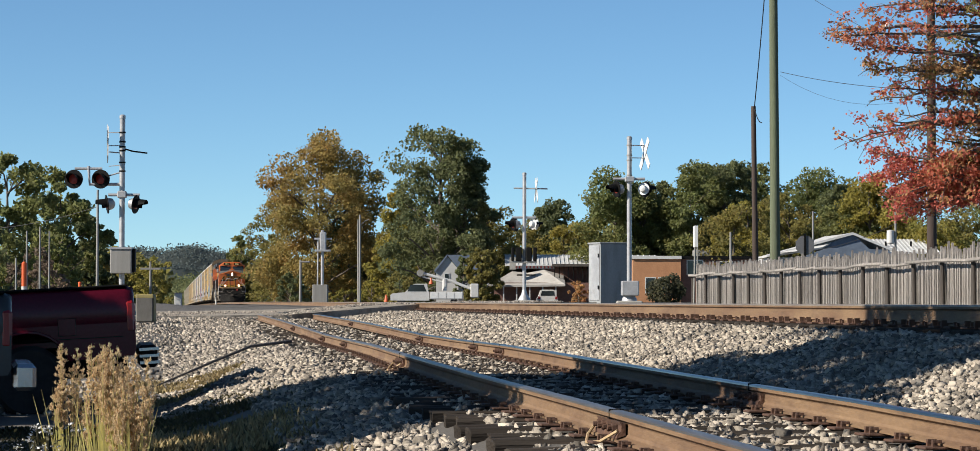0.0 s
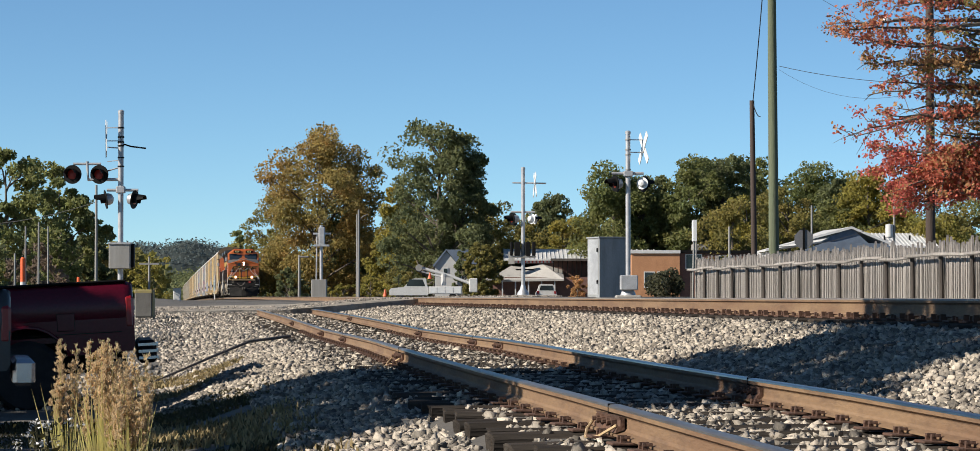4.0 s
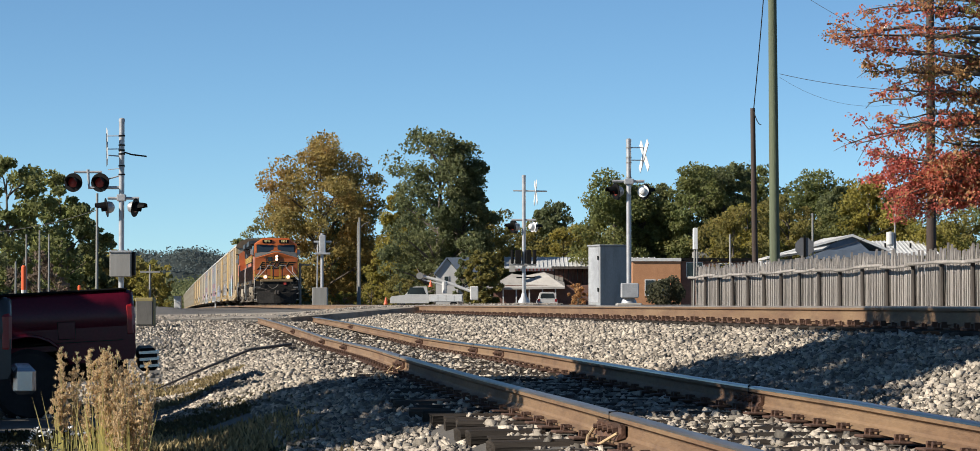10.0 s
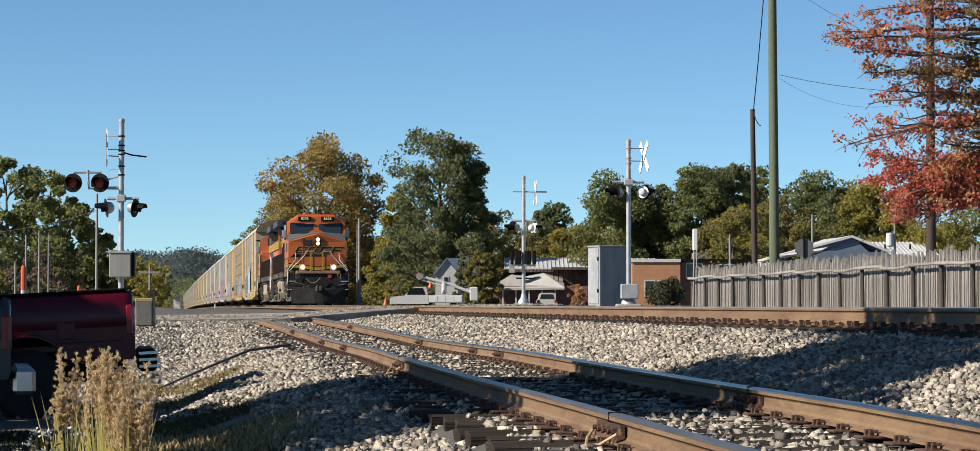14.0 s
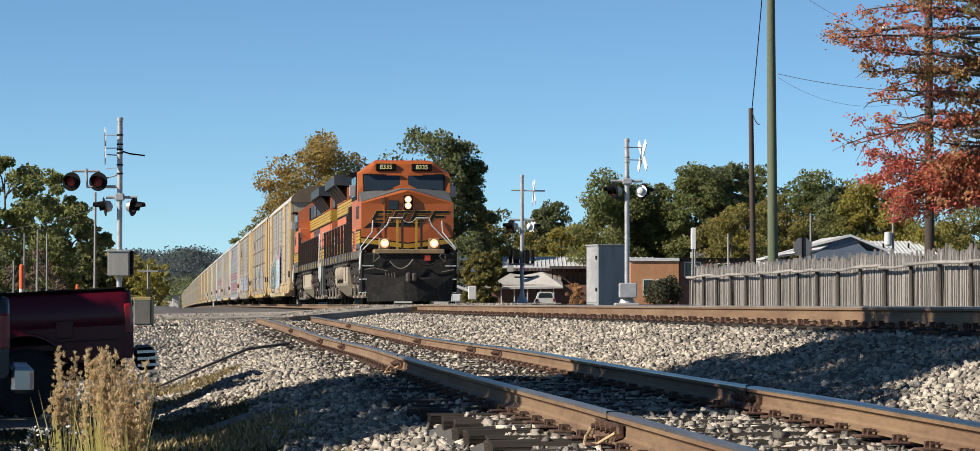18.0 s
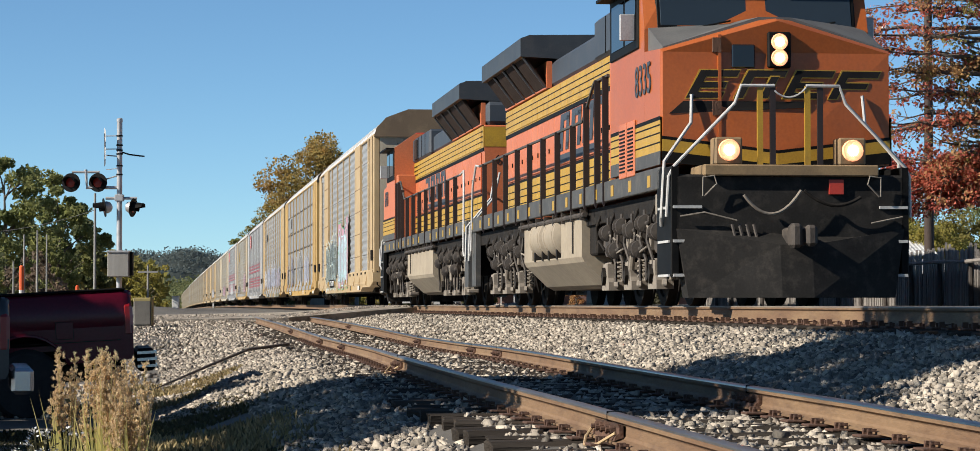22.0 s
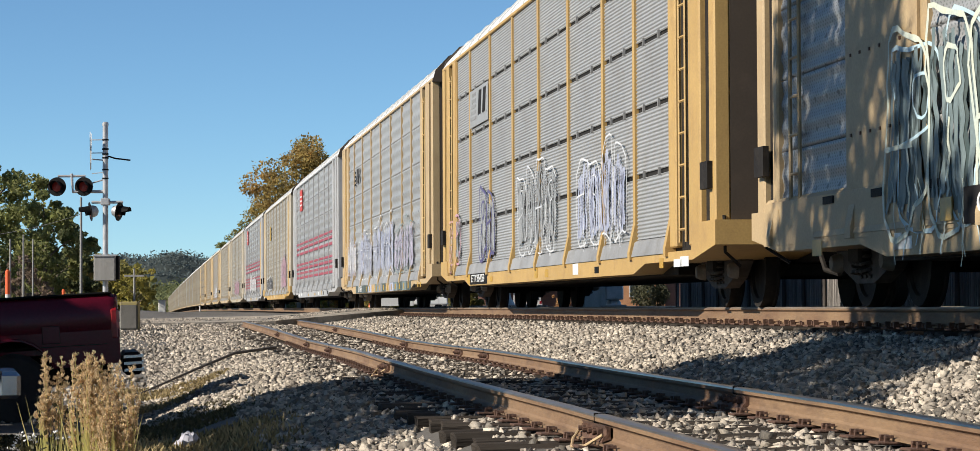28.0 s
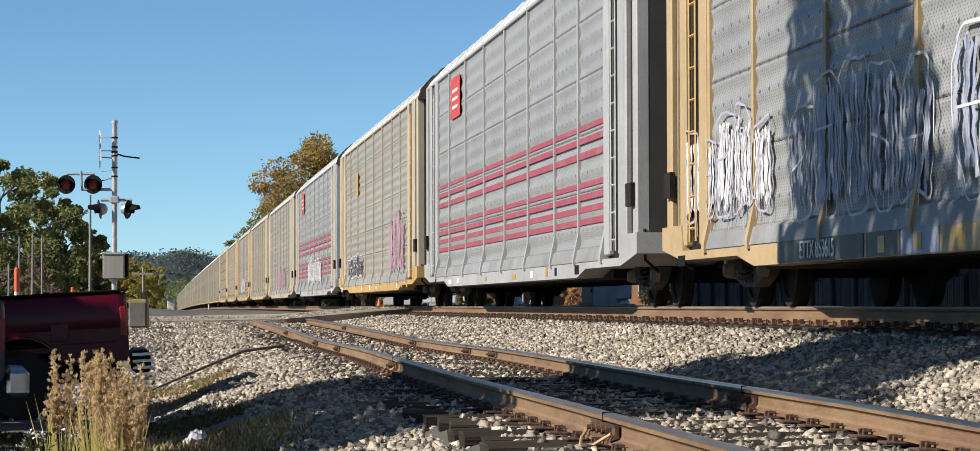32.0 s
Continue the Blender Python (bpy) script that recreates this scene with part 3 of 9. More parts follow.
# ---- red maple whose limbs reach in from the right ----
def red_tree():
    rng = np.random.default_rng(21)
    base = Vector((9.35, 46, 0.45))
    ob = thing("maple_tree", Matrix.Translation(base), "red and orange autumn maple with sparse outer limbs", "tree")
    sh = Shape()
    sh.tube([(0, 0, 0), (0.05, 0, 2.5), (-0.05, 0, 5), (0, 0, 9)], [0.26, 0.2, 0.15, 0.04], 10)
    cs = {"red": [], "mix": [], "green": []}

    def bough(tip, root_z, leafy, key, bend):
        """A limb from the trunk to its tip, with side twigs that carry small tufts of leaves."""
        root = Vector((0, 0, root_z))
        n = 9
        pts = []
        for k in range(n + 1):
            f = k / n
            pts.append(root.lerp(tip, f) + Vector((0, 0, bend * 4 * f * (1 - f))) + Vector((0, rng.normal() * 0.03, rng.normal() * 0.025)) * (f > 0))
        sh.tube(pts, [0.045 * (1 - 0.9 * k / n) + 0.003 for k in range(n + 1)], 5)
        for k in range(int(24 * (tip - root).length / 3)):
            f = rng.uniform(0.12, 1.0)
            j = min(int(f * n), n - 1)
            p = pts[j].lerp(pts[j + 1], f * n - j)
            out = (tip - root).normalized() * rng.uniform(0.05, 0.38)
            q = p + out + Vector((0, rng.normal() * 0.22, rng.normal() * 0.13))
            sh.tube([p, (p + q) / 2 + Vector((0, 0, 0.02)), q], [0.008, 0.006, 0.003], 4)
            if rng.uniform() > leafy * (1.0 if key == "red" else 0.8):
                continue
            for w in range(3):
                c = np.array(p.lerp(q, rng.uniform(0.35, 1.05)))
                m = int(rng.integers(7, 14) * (0.5 + leafy))
                kk = key if rng.uniform() < 0.75 else ("mix" if key == "red" else ("red" if rng.uniform() < 0.3 else "green"))
                cs[kk].append(c + rng.normal(size=(m, 3)) * np.array([0.075, 0.09, 0.05]))
    tier = lambda px, py: Vector(((px - 1648) / 92.4, 0, 1.0 + (481 - py) / 92.4 - base.z))
    LIMBS = [(1322, 52, 40, 0.55, "red"), (1345, 74, 105, 0.5, "red"), (1375, 108, 120, 0.8, "mix"), (1385, 142, 150, 0.65, "red"), (1345, 230, 175, 0.35, "red"), (1385, 205, 190, 0.7, "red"), (1400, 16, 25, 0.6, "red"),
             (1420, -30, 10, 0.6, "mix"), (1390, -70, -20, 0.5, "red"), (1440, 122, 110, 0.8, "mix"), (1455, 185, 200, 0.7, "mix"), (1410, 250, 255, 0.85, "red"), (1408, 282, 275, 1.0, "red"), (1420, 312, 280, 1.0, "red"), (1445, 330, 300, 0.9, "red"),
             (1470, 60, 75, 0.6, "mix"), (1490, 215, 240, 0.8, "mix"), (1500, 100, 140, 0.55, "mix"), (1520, 160, 190, 0.6, "mix"), (1510, 10, 50, 0.6, "green"), (1530, 240, 260, 0.8, "mix"), (1540, 300, 290, 0.7, "mix"), (1535, 70, 110, 0.6, "green"),
             (1450, 290, 270, 1.0, "red"), (1480, 265, 262, 1.0, "red"), (1490, 315, 300, 0.85, "red"), (1545, 130, 180, 0.7, "green"), (1550, 200, 230, 0.8, "mix")]
    for x, y, root_y, leafy, key in LIMBS:
        for rep in range(3 if leafy > 0.8 else 2):
            tip = tier(x + rng.normal() * 7 + (0 if rep == 0 else 22), y + rng.normal() * 7)
            tip.y = rng.normal() * 0.55
            bough(tip, tier(1648, root_y).z, leafy, key, rng.uniform(-0.06, 0.16))
    part("trunk", sh, M_BARK, ob, "dark trunk and bare thin twigs")
    part("crown", leaf_mesh("crown", np.concatenate(cs["red"]), 0.035, M_LEAF_RED, rng), M_LEAF_RED, ob, "red leaves")
    part("crown", leaf_mesh("crown", np.concatenate(cs["mix"]), 0.035, M_LEAF_RUST, rng), M_LEAF_RUST, ob, "rust and orange leaves")
    part("crown", leaf_mesh("crown", np.concatenate(cs["green"]), 0.035, M_LEAF_OLIVE, rng), M_LEAF_OLIVE, ob, "olive green leaves")


M_LEAF_RUST = foliage("rust_leaves", (0.70, 0.37, 0.16), (0.60, 0.41, 0.18), (0.72, 0.26, 0.17), 0.5)
red_tree()

# ---- picket fence ----
M_OLD_WOOD = surface("weathered_grey_wood", (0.345, 0.310, 0.280), (0.22, 0.198, 0.175), 0.9, 2, 0.5, fine=30, island=0.25, stain=(0.13, 0.11, 0.09), stain_amount=0.5, stretch=(3, 3, 0.4))
M_DARK_WOOD = surface("dark_weathered_wood", (0.06, 0.05, 0.043), (0.10, 0.083, 0.07), 0.9, 3, 0.5, stretch=(2, 2, 0.3))


# Near-black stand-in for the shade seen between the pickets.
M_GAP_DARK = surface("gap_shade_dark", (0.016, 0.014, 0.012), (0.024, 0.02, 0.017), 0.9, 3, 0.3, spec=0.1)


def fence():
    rng = random.Random(4)
    a, b = Vector((at(1113, 80), 80, 0.0)), Vector((at(1620, 47), 47, 0.0))
    L = (b - a).length
    ob = thing("picket_fence", Matrix.Translation(a) @ pose(0, 0, 0, 0, 0, math.degrees(math.atan2(b.y - a.y, b.x - a.x))), "weathered grey rustic picket fence with dark posts", "fence")
    heights = lambda u: 2.08 - 0.03 * u / L + 0.015 * math.sin(u * 0.9)
    shapes = []
    for k in range(6):
        w, h, t = 0.022 + 0.006 * (k % 3), rng.uniform(-0.05, 0.05), rng.uniform(-0.008, 0.008)
        sh = Shape().add([(-w, -0.03, 0.35), (w, -0.03, 0.35), (w + t, -0.03, 1.9 + h), (t * 2, -0.03, 2.06 + h), (-w + t, -0.03, 1.92 + h),
                          (-w, 0.016, 0.35), (w, 0.016, 0.35), (w + t, 0.016, 1.9 + h), (t * 2, 0.016, 2.06 + h), (-w + t, 0.016, 1.92 + h)],
                         [(0, 1, 2, 3, 4), (9, 8, 7, 6, 5), (0, 5, 6, 1), (1, 6, 7, 2), (2, 7, 8, 3), (3, 8, 9, 4), (4, 9, 5, 0)])
        shapes.append(sh.mesh("picket", M_OLD_WOOD))
    u = 0.1
    while u < L:
        part("picket", rng.choice(shapes), M_OLD_WOOD, ob, m=Matrix.Translation((u, rng.uniform(-0.012, 0.012), heights(u) - 2.02 + rng.uniform(-0.09, 0.05))) @ pose(0, 0, 0, 0, rng.uniform(-2.2, 2.2), 0))
        u += rng.uniform(0.115, 0.165)
    u = 0.12
    # Boards added behind the pickets so that the gaps read as shaded.
    back = Shape().box(-0.062, 0.062, 0.09, 0.12, 0.3, 1.62).mesh("backing_board", M_GAP_DARK)
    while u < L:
        part("backing_board", back, M_GAP_DARK, ob, m=Matrix.Translation((u, 0, heights(u) - 2.05)))
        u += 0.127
    n = 15
    post = Shape().tube([(0, 0, 0.2), (0.01, 0, 1.0), (-0.01, 0, 1.86)], [0.055, 0.05, 0.045], 9).mesh("post", M_DARK_WOOD)
    for k in range(n + 1):
        u = L * k / n
        part("post", post, M_DARK_WOOD, ob, "dark round wooden post", m=Matrix.Translation((u, -0.10, heights(u) - 2.12)))
    for z, label in ((1.80, "bowed top rail pole"), (0.75, "lower rail pole")):
        for k in range(n):
            u0, u1 = L * k / n - 0.1, L * (k + 1) / n + 0.1
            z0, z1 = heights(u0) - 2.06 + z + rng.uniform(-0.03, 0.03), heights(u1) - 2.06 + z + rng.uniform(-0.03, 0.03)
            part("fence_rail", Shape().tube([(u0, -0.20, z0), ((u0 + u1) / 2, -0.20, (z0 + z1) / 2 + rng.uniform(-0.03, 0.02)), (u1, -0.20, z1)], [0.04, 0.035, 0.032], 7), M_OLD_WOOD, ob, label)


fence()

# ---- poles and wires ----
M_GREEN_POLE = surface("green_tinged_pole_timber", (0.14, 0.165, 0.095), (0.11, 0.125, 0.075), 0.85, 1.5, 0.5, fine=25, stain=(0.10, 0.09, 0.06), stain_amount=0.4, stretch=(4, 4, 0.15))
M_BROWN_POLE = surface("brown_pole_timber", (0.055, 0.036, 0.028), (0.08, 0.055, 0.042), 0.85, 1.5, 0.5, fine=25, stretch=(4, 4, 0.15))
M_GREY_POLE = surface("grey_pole", (0.30, 0.29, 0.27), (0.24, 0.23, 0.21), 0.7, 1.5, 0.2, stretch=(4, 4, 0.2))
M_WIRE = surface("black_cable", (0.02, 0.02, 0.022), (0.03, 0.03, 0.03), 0.6, 3, 0)


def pole(bearing, top, dist, r, mat, label, tall=None, lean=0.0, name="utility_pole", z0=0.3):
    z1 = tall if tall else 1 + (484 - top) * dist / 4250
    ob = thing(name, Matrix.Translation((at(bearing, dist), dist, z0)), label, "pole")
    part("shaft", Shape().tube([(0, 0, 0), (lean * 0.5, 0, (z1 - z0) / 2), (lean, 0, z1 - z0)], [r * 1.15, r, r * 0.85], 12), mat, ob, smooth=True)
    return ob


pole(1240, -60, 75, 0.135, M_GREEN_POLE, "tall green-tinged timber utility pole", lean=-0.06)
bp = pole(1209, 170, 79, 0.085, M_BROWN_POLE, "short dark brown timber pole", lean=-0.08)
lp = pole(1490, -40, 65, 0.112, M_BROWN_POLE, "brown timber pole with a street lamp arm")
part("lamp_arm", Shape().tube([(0, 0, 7.3), (-0.3, 0, 7.55), (-0.9, 0, 7.5)], 0.022, 6), M_GREY_POLE, lp, "thin grey lamp arm")
part("lamp_head", Shape().lathe([(0.01, 0.09), (0.10, 0.05), (0.12, -0.03), (0.08, -0.07)], 12, pose(-1.05, 0, 7.48, 0, 12, 0)), M_SILVER, lp, "pale lamp head")
for b, top, dist, r in ((575, 345, 200, 0.09), (572, 352, 205, 0.06), (155, 306, 118, 0.06), (42, 372, 112, 0.04), (63, 365, 112, 0.04), (78, 372, 112, 0.035), (25, 415, 110, 0.04),
                        (1300, 338, 190, 0.08), (1432, 318, 185, 0.08), (1168, 372, 200, 0.09), (240, 420, 160, 0.07), (480, 418, 185, 0.09), (1115, 376, 200, 0.06)):
    p = pole(b, top, dist, r, M_GREY_POLE, "slim grey weathered timber pole")
    if b in (1300, 1432):
        part("transformer", Shape().lathe([(0.02, 1.0), (0.26, 0.95), (0.28, 0.1), (0.2, 0.0)], 12, pose(-0.35, 0, (484 - top) * dist / 4250 * 0.66)), M_WHITE, p, "pale grey transformer can", smooth=True)
    if b == 480:
        part("lamp_head", Shape().box(-0.05, 0.65, -0.12, 0.12, 3.4, 3.52, 0.03), M_GREY_POLE, p)
    if b == 240:
        part("crossarm", Shape().box(-0.6, 0.6, -0.06, 0.06, 2.6, 2.72), M_GREY_POLE, p)
    if b == 575:
        part("lamp_arm", Shape().tube([(0, 0, 6.4), (0.35, 0, 6.75), (0.7, 0, 6.9)], 0.03, 6), M_GREY_POLE, p, "thin lamp arm")


def wire(name, pts, r, label):
    ob = new(name, Shape().tube(pts, r, 5).mesh(name, M_WIRE))
    tagged(ob, label, "wire")


def sag(a, b, drop, n=12):
    a, b = Vector(a), Vector(b)
    return [a.lerp(b, k / n) - Vector((0, 0, drop * 4 * (k / n) * (1 - k / n))) for k in range(n + 1)]


wire("service_cable", sag((at(1229, 76), 76, 11.2), (at(1206, 79), 79, 6.75), 0.18), 0.016, "thin black cable dropping to the short pole")
wire("service_cable", sag((at(1206, 79), 78.9, 6.75), (at(1218, 79), 78.9, 6.35), 0.12), 0.014, "loose loop of black cable on the short pole")
wire("overhead_wire", sag((at(1247, 75), 74.8, 7.5), (at(1500, 65), 64.8, 6.2), 0.12), 0.008, "thin overhead wire between the poles")
wire("overhead_wire", sag((at(1247, 75), 74.8, 7.4), (at(1490, 65), 64.8, 6.1), 0.5), 0.004, "thin slack overhead wire between the poles")
wire("overhead_wire", sag((at(1240, 75), 75, 10.3), (at(1490, 65), 65, 6.96), 0.15), 0.006, "thin black overhead wire to the lamp pole")
wire("overhead_wire", sag((at(-80, 120), 120, 4.2), (at(155, 118), 118, 5.2), 0.3), 0.014, "thin overhead wire by the trees")
wire("overhead_wire", sag((at(1432, 185), 185, 6.5), (at(1240, 190), 190, 4.6), 0.6), 0.02, "thin overhead wire over the roofs")


# ---- crossing signals ----
M_RED_LENS = glow("red_signal_lens", (0.17, 0.012, 0.006), 0.03)
M_RED_DIM = glossy("unlit_red_lens", (0.16, 0.02, 0.012), 0.12)
M_SIGN_WHITE = surface("white_sign_sheet", (0.80, 0.80, 0.78), (0.72, 0.72, 0.70), 0.45, 2, 0)
M_RED_PAINT = surface("red_paint", (0.55, 0.05, 0.03), (0.48, 0.05, 0.03), 0.5, 2, 0)


def signal_lamp(parent, m, back_mat, lens, disc=None):
    """A flashing lamp: round backing disc, lens, visor and rear housing; it faces local +x."""
    m = m @ Matrix.Scale(0.86, 4)
    lamp = part("lamp", Shape().lathe([(0.02, 0.012), (0.295, 0.012), (0.30, 0.0), (0.30, -0.012), (0.02, -0.014)], 28, m @ pose(0, 0, 0, 0, 90, 0)), disc or M_BLACK, parent, "round lamp backing")
    part("housing", Shape().lathe([(0.19, -0.01), (0.19, -0.10), (0.15, -0.2), (0.06, -0.25), (0.02, -0.26)], 18, m @ pose(0, 0, 0, 0, 90, 0)), back_mat, lamp, "grey metal lamp housing", smooth=True)
    part("lens", Shape().lathe([(0.01, 0.05), (0.09, 0.04), (0.155, 0.016), (0.155, 0.0)], 20, m @ pose(0, 0, 0, 0, 90, 0)), lens, lamp, "round red lens", smooth=True)
    hood = Shape()
    n = 14
    for k in range(n + 1):
        a = radians(-35 + 250 * k / n)
        for rad in (0.175, 0.185):
            for xx in (0.0, 0.34 if 0.15 < k / n < 0.85 else 0.15):
                hood.v.append(tuple(m @ Vector((xx, rad * math.cos(a), rad * math.sin(a)))))
    for k in range(n):
        b, c = k * 4, (k + 1) * 4
        hood.f += [(b, b + 1, c + 1, c), (b + 2, c + 2, c + 3, b + 3), (b + 1, b + 3, c + 3, c + 1), (b, c, c + 2, b + 2)]
    part("visor", hood, M_BLACK, lamp, "black tunnel visor")


def crossbuck(parent, m):
    for tilt in (45, -45):
        b = part("crossbuck_blade", Shape().box(-0.01, 0.01, -0.6, 0.6, -0.11, 0.11), M_SIGN_WHITE, parent, "white crossbuck blade", m=m @ pose(0.011 if tilt > 0 else -0.011, 0, 0, tilt, 0, 0))


def crossing_signal(base, top_z, label, face):
    x, y, z = base
    ob = thing("crossing_signal", Matrix.Translation(base), label, "crossing signal", "signals at the level crossing")
    h = top_z - z
    part("foundation", Shape().box(-0.4, 0.4, -0.4, 0.4, -0.3, 0.12, 0.04), M_CONCRETE, ob, "grey concrete foundation")
    part("base_casting", Shape().lathe([(0.24, 0.12), (0.22, 0.2), (0.12, 0.35), (0.085, 0.5)], 14), M_SILVER, ob, smooth=True)
    part("mast", Shape().tube([(0, 0, 0.1), (0, 0, h)], 0.075, 16), M_SILVER, ob, "silver-grey steel mast", smooth=True)
    part("mast_cap", Shape().lathe([(0.085, h - 0.08), (0.085, h), (0.05, h + 0.03)], 14), M_SILVER, ob)
    return ob


sl = crossing_signal((at(194, 72), 72, 0.62), 6.03, "silver crossing signal with red flashing lamps and side arm", 0)
zl = lambda yy: 1 + (484 - yy) * 72 / 4250 - 0.62
xl = lambda xx: (xx - 194) * 72 / 4250
part("side_arm", Shape().tube([(0, 0, zl(297)), (xl(142), 0.0, zl(297)), (xl(140), 0, zl(268))], 0.045, 10).tube([(xl(118), 0, zl(272)), (xl(162), 0, zl(272))], 0.035, 8).tube([(0, 0, zl(277)), (xl(150), 0, zl(290))], 0.02, 6), M_SILVER, sl, "grey side arm and lamp bar")
for xx in (117, 160):
    signal_lamp(sl, pose(xl(xx), -0.06, zl(289), 0, 0, -100), M_SILVER, M_RED_LENS)
part("lamp_bar", Shape().tube([(xl(172), 0, zl(314)), (xl(222), 0, zl(314))], 0.04, 8).box(-0.12, 0.12, -0.1, 0.1, zl(319), zl(308), 0.02), M_SILVER, sl, "grey cross bar")
signal_lamp(sl, pose(xl(170), 0.0, zl(329), 0, 8, 196), M_SILVER, M_RED_DIM)
signal_lamp(sl, pose(xl(216), 0.0, zl(329), 0, 8, -16), M_SILVER, M_RED_DIM)
crossbuck(sl, pose(xl(170), 0.06, zl(232), 0, 0, 7.5))
part("sign_brackets", Shape().tube([(0, 0, zl(214)), (xl(170), 0.06, zl(214))], 0.014, 5).tube([(0, 0, zl(235)), (xl(170), 0.06, zl(235))], 0.014, 5).tube([(0, 0, zl(247)), (xl(172), 0.06, zl(245))], 0.018, 5).tube([(0, 0, zl(266)), (xl(172), 0.06, zl(268))], 0.012, 5), M_SILVER, sl, "thin sign brackets")
part("bell_arm", Shape().tube([(0, 0, zl(239)), (xl(210), 0, zl(244)), (xl(234), 0, zl(247))], 0.022, 6), M_BLACK, sl, "thin dark arm")
for yy in (214, 229, 237, 243, 262, 276):
    part("mast_band", Shape().lathe([(0.09, -0.02), (0.09, 0.02)], 12, pose(0, 0, zl(yy))), M_BLACK, sl)
part("control_box", Shape().box(xl(178), xl(212), -0.35, -0.08, zl(440), zl(400), 0.02), M_GREY_POLE, sl, "grey metal control box")
part("box_lid", Shape().box(xl(177), xl(213), -0.38, -0.05, zl(401), zl(398)), M_SILVER, sl)
part("junction_box", Shape().box(xl(209), xl(217), -0.2, 0.05, zl(438), zl(400), 0.02), M_BLACK, sl)

for b, dist, tt, base_z, kind in ((1006, 82, 220, 0.92, "R"), (838, 105, 278, 0.95, "M")):
    k = dist / 4250
    s0 = crossing_signal((at(b, dist), dist, base_z), 1 + (484 - tt) * k, "silver crossing signal seen from behind with crossbuck", 0)
    zz = lambda yy: 1 + (484 - yy) * k - base_z
    xx = lambda v: (v - b) * k
    if kind == "R":
        part("lamp_bar", Shape().tube([(xx(980), 0, zz(287)), (xx(1031), 0, zz(287))], 0.045, 8).box(xx(999), xx(1014), -0.12, 0.12, zz(292), zz(283), 0.02), M_SILVER, s0, "grey cross bar")
        for v, turn in ((985, 206), (988, 150), (1029, 66), (1033, 30)):
            signal_lamp(s0, pose(xx(v), 0.02 if turn in (206, 66) else 0.35, zz(303), 0, 6, turn) @ Matrix.Scale(0.72 if turn == 66 else 1.0, 4), M_SIGN_WHITE if turn == 66 else M_SILVER, M_RED_DIM, M_SIGN_WHITE if turn == 66 else None)
        crossbuck(s0, pose(xx(1031), 0.1, zz(246), 0, 0, 14))
        part("sign_brackets", Shape().tube([(0, 0, zz(233)), (xx(1031), 0.1, zz(233))], 0.016, 5).tube([(0, 0, zz(253)), (xx(1031), 0.1, zz(253))], 0.016, 5), M_SILVER, s0, "thin sign brackets")
        part("base_box", Shape().box(xx(993), xx(1021), -0.3, 0.2, zz(474), zz(450), 0.03), M_SILVER, s0, "silver junction box at the base")
        for yy in (233, 249, 257, 281):
            part("mast_band", Shape().lathe([(0.09, -0.02), (0.09, 0.02)], 12, pose(0, 0, zz(yy))), M_GREY_POLE, s0)
    else:
        part("sign_bar", Shape().tube([(xx(821), 0, zz(302)), (xx(875), 0, zz(303))], 0.03, 6), M_SILVER, s0, "thin cross bar")
        crossbuck(s0, pose(xx(857), 0.1, zz(305), 0, 0, 6))
        for v, turn in ((820, 206), (824, 150), (852, 40), (858, 20)):
            signal_lamp(s0, pose(xx(v), 0.02 if turn in (206, 40) else 0.35, zz(360), 0, 6, turn) @ Matrix.Scale(0.8 if turn < 100 else 1.0, 4), M_SIGN_WHITE if turn < 100 else M_SILVER, M_RED_DIM, M_SIGN_WHITE if turn < 100 else None)
        part("lamp_bar", Shape().tube([(xx(818), 0, zz(349)), (xx(857), 0, zz(349))], 0.045, 8), M_SILVER, s0, "grey cross bar")
        for va, vb in ((817, 822), (824, 834), (841, 850), (852, 858)):
            part("relay_box", Shape().box(xx(va), xx(vb), -0.3, 0.1, zz(419), zz(397), 0.03), M_BLACK, s0, "black relay box on the mast")
        part("relay_shelf", Shape().box(xx(816), xx(858), -0.25, 0.2, zz(422), zz(419)), M_GREY_POLE, s0, "grey shelf under the boxes")
        part("lower_bar", Shape().tube([(xx(826), 0, zz(441)), (xx(856), 0, zz(441))], 0.03, 6), M_BLACK, s0)

# railway signal beside the line
rs = thing("railway_signal", Matrix.Translation((at(515, 175), 175, 0.6)), "grey railway signal mast with equipment case", "railway signal")
k = 175 / 4250
zz = lambda yy: 1 + (484 - yy) * k - 0.6
xx = lambda v: (v - 515) * k
part("mast", Shape().tube([(0, 0, 0), (0, 0, zz(370))], 0.1, 10), M_SILVER, rs)
part("signal_head", Shape().box(xx(511), xx(521), -0.2, 0.2, zz(402), zz(373), 0.05), M_SILVER, rs)
part("platform", Shape().box(xx(504), xx(528), -0.3, 0.3, zz(404), zz(401)), M_SILVER, rs)
part("ladder", Shape().tube([(xx(507), 0.1, 0.3), (xx(508), 0.1, zz(385))], 0.05, 5), M_SILVER, rs)
part("crossarm", Shape().box(xx(502), xx(530), -0.05, 0.05, zz(385), zz(382)), M_SILVER, rs)
part("equipment_case", Shape().box(xx(500), xx(524), -0.5, 0.5, 0, zz(457), 0.03), M_GREY_POLE, rs, "grey equipment case")

